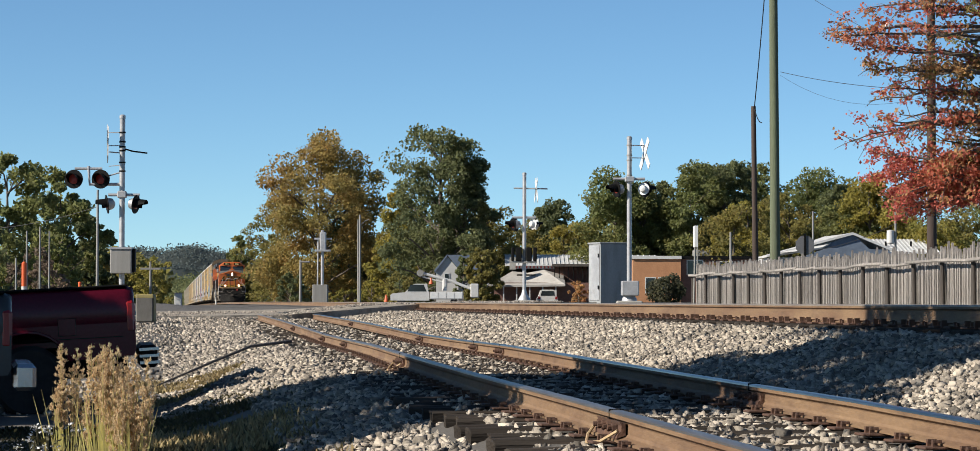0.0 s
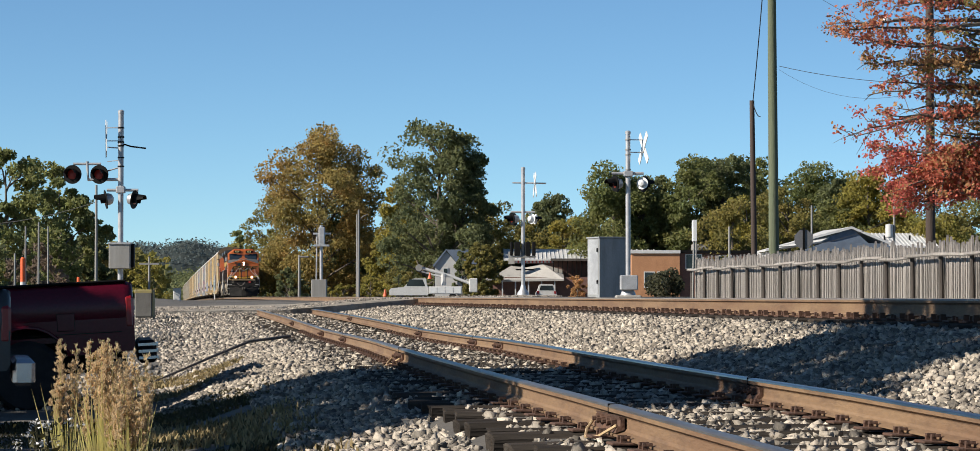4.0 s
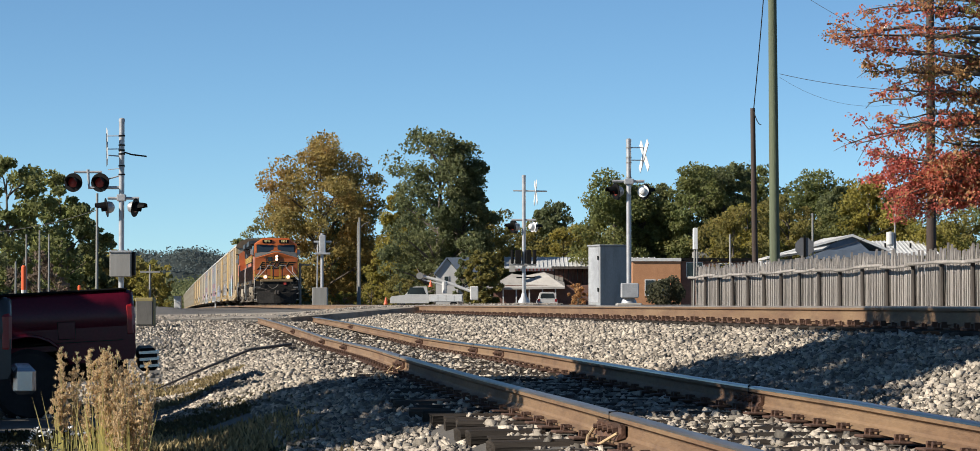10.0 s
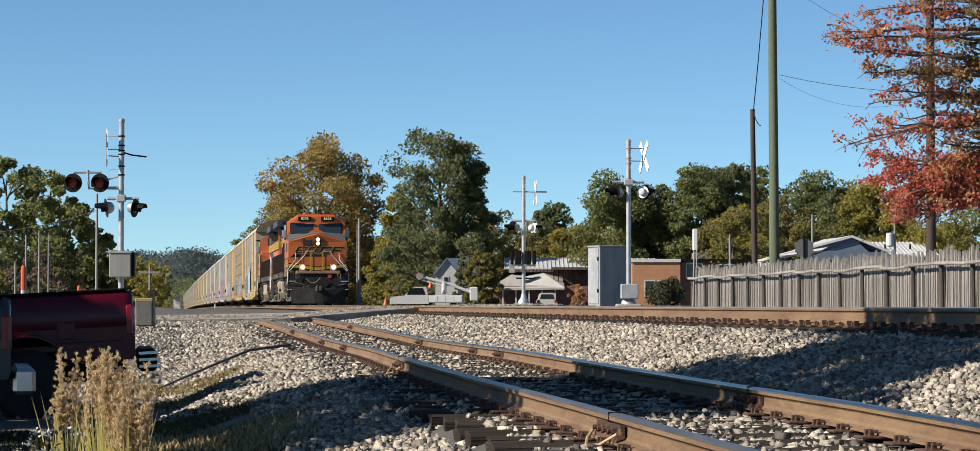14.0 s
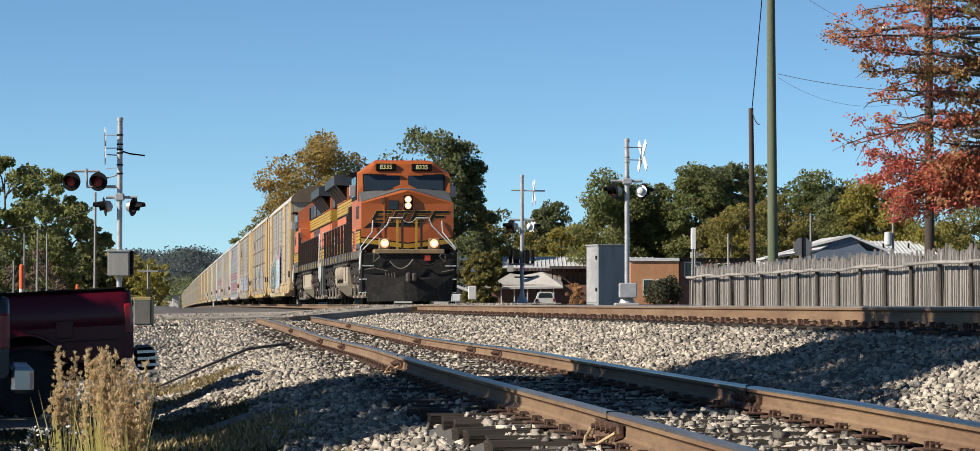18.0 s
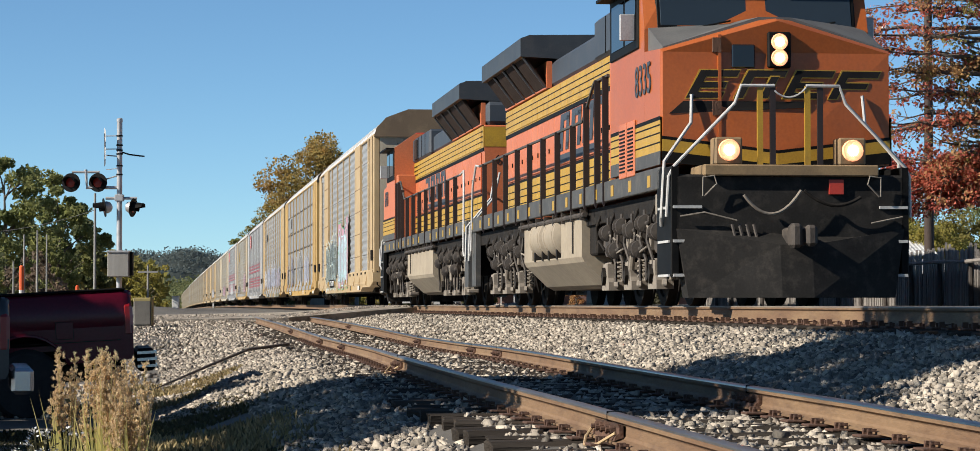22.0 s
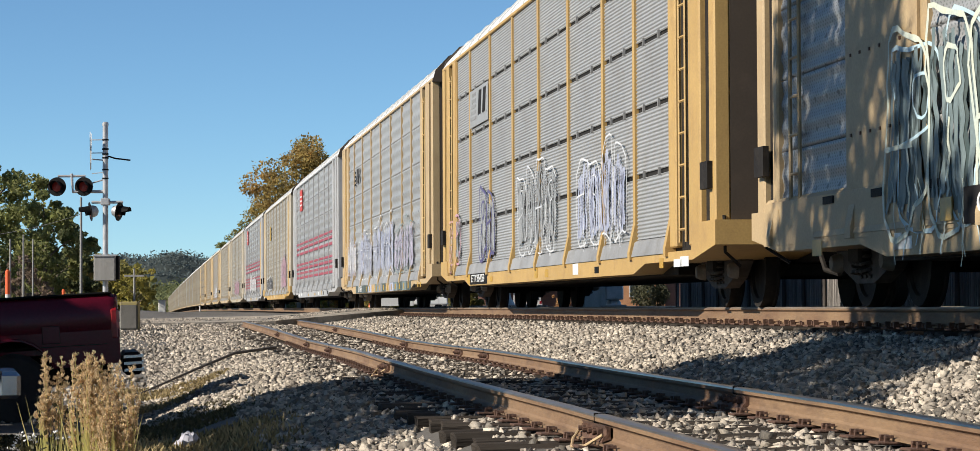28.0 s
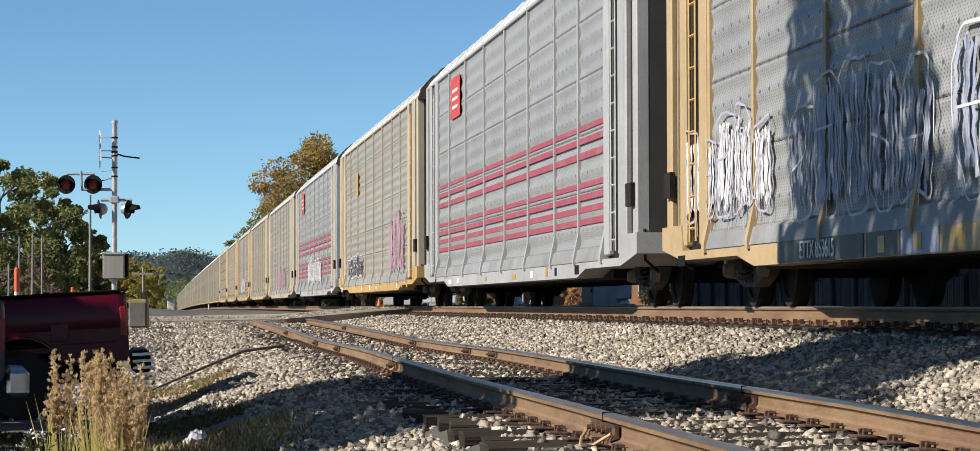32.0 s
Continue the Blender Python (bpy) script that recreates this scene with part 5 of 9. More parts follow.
# ---- two pickups parked beside the siding, tails to the right ----
M_MAROON = surface("maroon_car_paint", (0.085, 0.004, 0.014), (0.10, 0.006, 0.017), 0.22, 1, 0.02, stain=(0.07, 0.012, 0.016), stain_amount=0.3, spec=0.3)
M_GREY_CAR = surface("grey_car_paint", (0.035, 0.035, 0.037), (0.045, 0.045, 0.047), 0.3, 1, 0.02)
M_TYRE = surface("black_rubber", (0.015, 0.015, 0.015), (0.025, 0.025, 0.025), 0.85, 6, 0.2)
M_CHROME = glossy("dull_chrome", (0.55, 0.55, 0.56), 0.22, 1.0)
M_TAIL = glossy("red_tail_lamp", (0.20, 0.004, 0.006), 0.3, coat=0.15)


def pickup(m, paint, label, bumper_mat):
    """Rear end at x = 0, front towards -x; the near side at y = 0; ground at z = 0."""
    ob = thing("pickup_truck", m, label, "pickup truck")
    arch = lambda cx: [(cx + 0.46 * math.cos(radians(a)), max(0.58, 0.44 + 0.46 * math.sin(radians(a)))) for a in range(0, 181, 15)]
    side = [(-0.03, 0.60), (0.0, 0.66), (0.0, 0.955), (-2.05, 0.955), (-2.05, 0.56)] + arch(-1.13)[::-1] + [(-0.3, 0.58)]
    shoulder = [(0.0, 0.95), (-0.008, 1.03), (-0.004, 1.12), (0.008, 1.19), (0.028, 1.25), (0.055, 1.295), (0.095, 1.325), (0.14, 1.335), (0.14, 0.95)]
    for flip in (False, True):
        py = lambda y: 1.9 - y if flip else y
        part("bed_side", Shape().prism(side, "y", py(0.0), py(0.09)), paint, ob, smooth=True)
        rows = [(-2.05, 0.0, 0.0), (-0.10, 0.0, 0.0), (-0.04, 0.008, 0.012), (-0.012, 0.022, 0.03), (0.0, 0.045, 0.06)]
        part("bed_shoulder", loft(Shape(), [[(x, py(y + inset * (y < 0.1)), z - drop * (z > 1.0)) for y, z in shoulder] for x, inset, drop in rows]), paint, ob, "rounded upper bed side", smooth=True)
        part("arch_lip", Shape().tube([(cx, py(-0.008), cz) for cx, cz in arch(-1.13)], 0.018, 6), paint, ob, smooth=True)
    part("bed_cover", Shape().box(-2.05, -0.05, 0.13, 1.77, 1.30, 1.33, 0.01), M_BLACK, ob, "black soft bed cover")
    part("bed_floor", Shape().box(-2.05, -0.05, 0.09, 1.81, 0.72, 0.78), paint, ob)
    part("tailgate", Shape().box(-0.06, 0.0, 0.1, 1.8, 0.66, 1.32, 0.02), paint, ob)
    part("bed_rail_cap", Shape().box(-2.0, -0.06, 0.05, 0.13, 1.325, 1.35, 0.01), M_BLACK, ob, "dark bed rail cap")
    part("seam", Shape().box(-2.0, -0.13, -0.005, 0.0, 0.80, 0.808), M_BLACK, ob)
    part("tail_lamp", Shape().box(-0.10, 0.006, -0.010, 0.14, 0.84, 1.18, 0.03), M_TAIL, ob, "red tail lamp")
    part("tail_lamp", Shape().box(-0.12, 0.012, 1.76, 1.914, 0.82, 1.2, 0.02), M_TAIL, ob, "red tail lamp")
    part("fuel_door", Shape().box(-0.80, -0.62, -0.012, 0.0, 0.84, 1.02, 0.004), paint, ob)
    part("door_gap", Shape().box(-0.803, -0.617, -0.0095, -0.002, 0.837, 1.023), M_BLACK, ob)
    b = part("bumper", Shape().box(0.02, 0.22, 0.0, 1.9, 0.46, 0.70, 0.035), bumper_mat, ob, "stepped rear bumper")
    for z in (0.5, 0.57, 0.64) if bumper_mat != M_CHROME else ():
        part("step_tread", Shape().box(0.03, 0.235, -0.012, 0.3, z, z + 0.03), M_CHROME, b)
    cab = [(-2.12, 0.5), (-2.12, 1.36), (-2.35, 1.84), (-3.55, 1.84), (-4.1, 1.33), (-5.45, 1.2), (-5.6, 0.95), (-5.6, 0.5)] + arch(-4.75)[::-1]
    part("cab", Shape().prism(cab, "y", 0.02, 1.88), paint, ob)
    part("side_window", Shape().prism([(-2.42, 1.4), (-2.5, 1.76), (-3.5, 1.76), (-3.9, 1.4)], "y", 0.012, 0.03), M_GLASS_DARK, ob)
    part("chassis", Shape().box(-5.4, -0.1, 0.32, 1.6, 0.38, 0.9), M_UNDER, ob)
    for cx in (-1.13, -4.75):
        for y, turn in ((0.16, 90), (1.74, -90)):
            w = part("wheel", Shape().lathe([(0.2, 0.12), (0.33, 0.13), (0.38, 0.08), (0.38, -0.08), (0.33, -0.13), (0.2, -0.12)], 24, pose(cx, y, 0.38, turn, 0, 0)), M_TYRE, ob, "black tyre", smooth=True)
            part("rim", Shape().lathe([(0.03, 0.09), (0.1, 0.1), (0.2, 0.11), (0.2, -0.1)], 16, pose(cx, y, 0.38, turn, 0, 0)), M_CHROME, w)
    return ob


pickup(Matrix.Translation((-3.69, 28.0, -0.165)) @ pose(0, 0, 0, 0, -3.2, 8.5), M_MAROON, "maroon pickup truck parked tail to the track", M_BLACK)
pickup(Matrix.Translation((-4.25, 23.6, -0.26)) @ pose(0, 0, 0, 0, 0, 11), M_GREY_CAR, "grey pickup truck with red tail lamp and chrome bumper", M_CHROME)

# ---- plume grass and weeds ----
M_PLUME = surface("straw_plume", (0.86, 0.66, 0.40), (0.72, 0.53, 0.31), 0.9, 6, 0, island=0.3, transl=0.45)
M_STALK = surface("grass_stalk", (0.62, 0.55, 0.17), (0.58, 0.45, 0.20), 0.8, 3, 0, island=0.35, transl=0.2)


def plume_clump(x, y, z, n, h, spread, label, seed, leafy=0.38):
    rng = np.random.default_rng(seed)
    ob = thing("plume_grass", Matrix.Translation((x, y, z)), label, "grass", "plume grass clumps")
    stalks, hair = Shape(), []
    for i in range(n):
        a, r = rng.uniform(0, 6.283), rng.uniform(0, spread)
        hh = h * rng.uniform(0.62, 1.0)
        lean = rng.normal(size=2) * 0.045
        p0, p2 = Vector((r * math.cos(a), r * math.sin(a) * 0.6, 0)), Vector((r * math.cos(a) * 1.5 + lean[0], r * math.sin(a) + lean[1], hh))
        p1 = p0.lerp(p2, 0.5) + Vector((lean[0] * 0.4, 0, 0))
        stalks.tube([p0, p1, p2], [0.0035, 0.003, 0.0015], 4)
        spikelets = 22
        for q in range(spikelets):
            f = (q + rng.uniform(0, 1)) / spikelets
            wide = 0.015 * math.sin(math.pi * min(1.0, f * 0.85 + 0.1)) + 0.003
            c0 = np.array(p2) - np.array(p2 - p1) * f * 0.62 + rng.normal(size=3) * np.array([wide, wide, 0.008])
            m = 28
            u = rng.normal(size=(m, 3)) + np.array([0, 0, 1.9])
            u /= np.linalg.norm(u, axis=1)[:, None]
            lo = c0 + rng.normal(size=(m, 3)) * 0.004
            hair.append((lo, lo + u * rng.uniform(0.006, 0.017, m)[:, None]))
    for i in range(int(n * 9 * leafy)):
        a, r = rng.uniform(0, 6.283), rng.uniform(0, spread * 1.2)
        hh = h * rng.uniform(0.35, 0.8)
        b = Vector((r * math.cos(a), r * math.sin(a) * 0.6, 0))
        o = Vector((math.cos(a) * rng.uniform(0.02, 0.16), math.sin(a) * 0.1, hh))
        w = Vector((0.004, 0, 0))
        stalks.add([b - w, b + w, b + o * 0.6 + w * 0.8 + Vector((0, 0, hh * 0.08)), b + o * 0.6 - w * 0.8 + Vector((0, 0, hh * 0.08)), b + o], [(0, 1, 2, 3), (3, 2, 4)])
    me = bpy.data.meshes.new("blades")
    me.from_pydata(stalks.v, [], stalks.f)
    me.materials.append(M_STALK)
    tagged(part("blades", me, M_STALK, ob, "green and straw blades"), kind="stuff")
    lo, hi = np.concatenate([h[0] for h in hair]), np.concatenate([h[1] for h in hair])
    wd = rng.normal(size=(len(lo), 3)) * 0.0014
    v = np.stack([lo - wd, lo + wd, hi + wd * 0.5, hi - wd * 0.5], 1).reshape(-1, 3)
    tagged(part("plumes", big_mesh("plumes", v, np.arange(len(v)).reshape(-1, 4), 4, M_PLUME), M_PLUME, ob, "fluffy straw-coloured seed plumes"), kind="stuff")


GZ = lambda x, y: ground_z(x * CA + y * SA, -x * SA + y * CA)
plume_clump(-2.02, 14.0, GZ(-2.02, 14), 34, 1.0, 0.045, "tall straw-coloured plume grass clump", 31)
plume_clump(-1.87, 13.9, GZ(-1.87, 13.9), 24, 0.84, 0.045, "straw-coloured plume grass clump", 32)
plume_clump(-2.28, 14.4, GZ(-2.28, 14.4), 16, 0.95, 0.05, "brownish plume grass clump", 33, 0.3)
plume_clump(-1.93, 14.3, GZ(-1.93, 14.3), 14, 0.9, 0.05, "straw-coloured plume grass clump", 34)


def weeds(name, count, x0, x1, y0, y1, h0, h1, mat, label, seed, patch=0.0):
    rng = np.random.default_rng(seed)
    x, y = rng.uniform(x0, x1, count), rng.uniform(y0, y1, count)
    if patch > -1:
        k = np.array([noise.noise(Vector((a * 0.8, b * 0.5, seed))) for a, b in zip(x, y)]) > patch
        x, y = x[k], y[k]
    d = x * CA + y * SA
    k = d < 0.95 + rng.normal(size=len(d)) * 0.12
    x, y = x[k], y[k]
    n = len(x)
    z = np.array([GZ(a, b) for a, b in zip(x, y)]) - 0.01
    h = rng.uniform(h0, h1, n)
    a = rng.uniform(0, 6.283, n)
    lean = rng.uniform(0.1, 0.8, n) * h
    wx, wy = np.cos(a + 1.57) * 0.006 * (1 + y / 20), np.sin(a + 1.57) * 0.006 * (1 + y / 20)
    b = np.stack([x, y, z], 1)
    w = np.stack([wx, wy, 0 * wx], 1)
    mid = b + np.stack([np.cos(a) * lean * 0.35, np.sin(a) * lean * 0.35, h * 0.65], 1)
    tip = b + np.stack([np.cos(a) * lean, np.sin(a) * lean, h], 1)
    v = np.stack([b - w, b + w, mid + w * 0.7, mid - w * 0.7, tip, tip + w * 0.1], 1).reshape(-1, 3)
    i = np.arange(n)[:, None] * 6
    f = np.concatenate([i + np.array([[0, 1, 2, 3]]), i + np.array([[3, 2, 5, 4]])])
    tagged(new(name, big_mesh(name, v, f, 4, mat)), label, "grass", kind="stuff")


weeds("weeds", 46000, -4.6, 0.0, 15, 25.4, 0.015, 0.06, M_GREEN_GRASS, "low dark green weeds and grass", 41, -0.25)
weeds("dry_grass", 16000, -4.2, -0.4, 14, 21, 0.03, 0.10, M_DRY_GRASS, "low dry straw-coloured grass", 42, -0.05)
weeds("dry_grass", 8000, -4.5, -3.1, 29, 34, 0.03, 0.09, M_DRY_GRASS, "dry straw-coloured grass at the gravel edge", 43, -0.1)
weeds("dry_grass", 650, -5.4, -4.4, 62, 64, 0.12, 0.30, M_DRY_GRASS, "tuft of dry grass at the crossing", 44, -2)


def flower_weed(x, y):
    rng = np.random.default_rng(51)
    ob = thing("flowering_weed", Matrix.Translation((x, y, GZ(x, y))), "small weed with white flowers", "weed")
    st = Shape()
    heads = []
    for i in range(16):
        p = Vector((rng.normal() * 0.08, rng.normal() * 0.08, rng.uniform(0.42, 0.55)))
        st.tube([(p.x * 0.2, p.y * 0.2, 0), p * 0.6, p], [0.003, 0.003, 0.002], 4)
        heads.append(np.array(p) + rng.normal(size=(9, 3)) * 0.012)
    tagged(part("stem", st, M_GREEN_GRASS, ob), kind="stuff")
    lv = rng.normal(size=(160, 3)) * np.array([0.07, 0.07, 0.12]) + np.array([0, 0, 0.32])
    tagged(part("foliage", leaf_mesh("leaves", lv, 0.022, M_GREEN_GRASS, rng), M_GREEN_GRASS, ob), kind="stuff")
    tagged(part("flower", leaf_mesh("flowers", np.concatenate(heads), 0.010, M_WHITE, rng), M_WHITE, ob, "tiny white flowers"), kind="stuff")


flower_weed(-2.27, 13.6)

# ---- things by the crossing ----
def block(b, dist, w, h, z, label, mat, top_mat, name="barrier_block"):
    ob = thing(name, Matrix.Translation((at(b, dist), dist, z)), label, "barrier")
    part("body", Shape().box(-w / 2, w / 2, 0, w, 0, h, 0.03), mat, ob)
    part("cap", Shape().box(-w / 2 - 0.005, w / 2 + 0.005, -0.005, w + 0.005, h - 0.08, h + 0.015, 0.02), top_mat, ob, "yellow painted top")
    part("face", Shape().box(w / 2, w / 2 + 0.012, 0.02, w - 0.02, 0.02, h - 0.03), top_mat, ob, "yellow painted side")


M_DULL_YELLOW = surface("dull_chipped_yellow_paint", (0.34, 0.27, 0.09), (0.26, 0.21, 0.09), 0.7, 3, 0.2, stain=(0.16, 0.14, 0.11), stain_amount=0.6)
M_DARK_CONCRETE = surface("dark_weathered_concrete", (0.17, 0.16, 0.14), (0.12, 0.11, 0.10), 0.9, 2, 0.4, stain=(0.08, 0.07, 0.06), stain_amount=0.5)
block(231, 60, 0.40, 0.62, 0.52, "concrete block with a dull yellow painted top", M_DARK_CONCRETE, M_DULL_YELLOW)
M_ORANGE_PLASTIC = surface("orange_plastic", (0.75, 0.12, 0.02), (0.68, 0.10, 0.02), 0.5, 2, 0)
for b, top, dist, r in ((38, 418, 68, 0.065), (127, 450, 70, 0.045), (345, 452, 330, 0.1)):
    h = 0.35 + (484 - top) * dist / 4250
    ob = thing("marker_post", Matrix.Translation((at(b, dist), dist, 0.6)), "orange and white plastic marker post", "marker post")
    part("lower_post", Shape().tube([(0, 0, 0), (0, 0, h * 0.55)], r, 12), M_WHITE, ob, "white lower half")
    part("upper_post", Shape().tube([(0, 0, h * 0.55), (0, 0, h * 0.97), (0, 0, h)], [r, r, r * 0.5], 12), M_ORANGE_PLASTIC, ob, "orange upper half")
ob = thing("yellow_machine", Matrix.Translation((at(133, 70), 70, 0.6)), "small yellow machine part behind the truck", "equipment")
part("body", Shape().box(-0.14, 0.14, 0, 0.3, 0.0, 0.70, 0.04), M_YELLOW, ob)
part("arm", Shape().box(-0.14, -0.02, 0.05, 0.2, 0.70, 0.82, 0.03), M_YELLOW, ob)
ob = thing("white_cabinet", Matrix.Translation((at(284, 190), 190, 0.6)), "small white trackside cabinet", "equipment cabinet")
part("case", Shape().box(-0.25, 0.25, 0, 0.5, 0, 0.95, 0.03), M_WHITE, ob)
part("lid", Shape().box(-0.28, 0.28, -0.03, 0.53, 0.95, 1.0), M_SILVER, ob)
M_LEAF_BUSH = foliage("dull_brown_green_leaves", (0.10, 0.105, 0.055), (0.13, 0.12, 0.065), (0.16, 0.12, 0.07))
ob = thing("bush", Matrix.Translation((at(1068, 150), 150, 0.8)), "round dark green bush by the brick building", "bush")
rng = np.random.default_rng(61)
v = rng.normal(size=(2600, 3))
v /= np.linalg.norm(v, axis=1)[:, None]
v *= (rng.uniform(0.3, 1, 2600) ** 0.4)[:, None] * np.array([1.05, 1.0, 0.85]) * (1 + 0.25 * np.sin(v[:, :1] * 5) * np.cos(v[:, 1:2] * 4))
part("foliage", leaf_mesh("foliage", v + np.array([0, 0, 0.85]), 0.09, M_LEAF_BUSH, rng), M_LEAF_BUSH, ob)
part("stem", Shape().tube([(0, 0, 0), (0, 0, 0.9)], [0.08, 0.03], 6), M_BARK, ob)
for b, dist, w, h, mat, lab in ((640, 235, 3.6, 2.6, M_LEAF_OLIVE, "straw-olive shrub by the road"), (595, 240, 4.5, 1.9, M_LEAF_YELLOW, "yellowing shrub by the line"), (770, 238, 2.4, 2.0, M_LEAF_GREEN, "small green shrub by the street"), (240, 190, 4.0, 3.2, M_LEAF_YELLOW, "yellow-green shrub beyond the crossing"),
                                (60, 130, 4.0, 2.6, M_LEAF_DRY, "bare grey-brown shrub by the crossing"), (465, 230, 3.5, 2.8, M_LEAF_DARK, "dark green shrub by the line"), (550, 215, 4.0, 1.1, M_LEAF_YELLOW, "yellow weeds by the line"), (925, 225, 2.2, 1.8, M_LEAF_RUST, "reddish shrub by the diner")):
    tree("shrub", (at(b, dist), dist, 0.7), h + 0.3, w, mat, lab, 300 + b, 2200, 0.10, 0.02, 30, trunk_r=0.05)

# crumpled white plastic bag on the ground
# White plastic dulled to lilac grey: the bag's shade is in its colour.
M_BAG = surface("shade_dulled_plastic", (0.50, 0.48, 0.53), (0.36, 0.35, 0.38), 0.45, 14, 0.3)


def litter_bag():
    rng = random.Random(77)
    ob = thing("plastic_bag", Matrix(), "crumpled white plastic bag lying in the weeds", "litter")
    rings = []
    for q in range(7):
        f = q / 6
        r = 0.085 * math.sin(math.pi * (0.12 + 0.85 * f)) ** 0.6
        rings.append([(r * rng.uniform(0.65, 1.25) * math.cos(a * 0.5236) + 0.04 * f, r * rng.uniform(0.65, 1.25) * math.sin(a * 0.5236), 0.13 * f * rng.uniform(0.7, 1.2)) for a in range(12)])
    part("bag", loft(Shape(), rings), M_BAG, ob)
    return ob


BAG = litter_bag()

# fallen branch on the gravel
br = new("fallen_branch", Shape().tube([(at(250, 33), 33, GZ(at(250, 33), 33) + 0.05), (at(340, 36), 36, GZ(at(340, 36), 36) + 0.06), (at(400, 38.5), 38.5, GZ(at(400, 38.5), 38.5) + 0.08), (at(465, 41), 41, GZ(at(465, 41), 41) + 0.08)], [0.01, 0.018, 0.022, 0.026], 7).mesh("fallen_branch", M_DARK_WOOD))
tagged(br, "long dark dead branch lying on the gravel", "branch")


# ---- trees behind and beside the camera that shade the foreground ----
def shade_tree():
    """A tall leaning tree outside the view; its crown is built clump by clump."""
    rng = np.random.default_rng(501)
    base = Vector((-8.5, 18.2, -0.2))
    ob = thing("shade_tree", Matrix.Translation(base), "tall leafy green tree shading the tracks", "tree")
    clumps = [(3.75, 22.2, 0.55), (3.55, 21.4, 0.6), (2.9, 15.8, 0.8), (2.9, 17.3, 0.8), (2.9, 19.0, 0.9), (3.0, 20.8, 1.0), (2.9, 22.6, 0.9), (4.1, 18.6, 0.8), (4.2, 20.0, 1.0),
              (5.0, 14.2, 0.8), (4.7, 15.4, 0.8), (5.0, 15.2, 0.9), (5.0, 16.8, 1.0), (5.0, 18.6, 1.1), (5.0, 20.4, 1.1), (5.9, 14.6, 1.0), (5.9, 16.2, 1.1), (5.9, 18.0, 1.2), (5.9, 19.8, 1.0),
              (6.8, 13.6, 1.0), (6.8, 15.2, 1.1), (6.8, 17.0, 1.2), (6.8, 18.8, 1.1), (6.9, 20.2, 0.7), (7.8, 15.0, 0.9), (7.8, 16.6, 1.1), (7.8, 18.4, 1.0), (8.4, 14.8, 0.9),
              (8.9, 16.0, 1.1), (8.9, 17.6, 1.1), (9.1, 19.4, 1.1), (9.2, 20.6, 0.9), (10.2, 17.6, 1.1), (10.4, 20.6, 1.1), (10.5, 19.1, 1.1), (11.6, 18.0, 1.1), (11.7, 20.4, 1.1), (12.8, 19.0, 1.2), (13.2, 20.8, 1.0)]
    sh = Shape()
    trunk = [Vector((0, 0, 0)), Vector((0.05, -0.1, 3)), Vector((0, -0.3, 6)), Vector((-0.05, 0.2, 9)), Vector((0, 1.2, 12.8))]
    sh.tube(trunk, [0.30, 0.24, 0.19, 0.12, 0.04], 9)
    cs = []
    for z, y, r in clumps:
        c = Vector((rng.normal() * 0.35, y - base.y, z - base.z))
        k = min(max(c.z - 0.45 * abs(c.y) - 0.4, 0.8), 12.0)
        j = max(i for i in range(4) if trunk[i].z <= k)
        q = trunk[j].lerp(trunk[j + 1], (k - trunk[j].z) / (trunk[j + 1].z - trunk[j].z))
        sh.tube([q, q.lerp(c, 0.55) + Vector((0, 0, 0.12)), c], [0.07, 0.045, 0.012], 5)
        m = int((620 if z < 8.6 else 480) * r * r)
        v = rng.normal(size=(m, 3))
        v /= np.linalg.norm(v, axis=1)[:, None]
        v *= (rng.uniform(0.1, 1.0, m) ** 0.45)[:, None] * r * np.array([0.6, 1.1, 0.95])
        cs.append(v + np.array(c))
    part("trunk", sh, M_BARK, ob, "brown trunk with branching limbs")
    part("crown", leaf_mesh("crown", np.concatenate(cs), 0.13, M_LEAF_GREEN, rng), M_LEAF_GREEN, ob)


shade_tree()
tree("shade_tree", (-9.6, 25.5, -0.2), 5.1, 2.4, M_LEAF_GREEN, "leafy tree shading the parked trucks", 503, 9000, 0.12, 0.2, 90, depth=4.0)


# ---- the train's engines ----
M_DECK_EDGE = surface("rusty_deck_edge", (0.30, 0.20, 0.10), (0.22, 0.15, 0.08), 0.8, 4, 0.1)
M_RAIL_GREY = surface("pale_grey_handrail", (0.58, 0.57, 0.55), (0.48, 0.47, 0.45), 0.5, 4, 0)
M_DARK_POST = surface("dark_maroon_handrail_post", (0.02, 0.012, 0.011), (0.028, 0.016, 0.014), 0.6, 4, 0)
M_GREY_TOP = surface("grey_anti_glare_paint", (0.10, 0.10, 0.10), (0.13, 0.13, 0.125), 0.8, 3, 0)
M_SCREEN = surface("dark_radiator_screen", (0.03, 0.02, 0.016), (0.045, 0.03, 0.024), 0.8, 8, 0.1, spec=0.15)
M_BLUE_BLACK = surface("faded_blue_black_paint", (0.035, 0.046, 0.062), (0.05, 0.06, 0.075), 0.55, 1.2, 0.03, stain=(0.10, 0.095, 0.09), stain_amount=0.3)
M_LETTER = surface("faded_black_lettering", (0.016, 0.015, 0.015), (0.026, 0.024, 0.024), 0.8, 3, 0, spec=0.1)
M_NUMBER_LIT = glow("lit_number_digits", (0.75, 0.66, 0.30), 0.12)
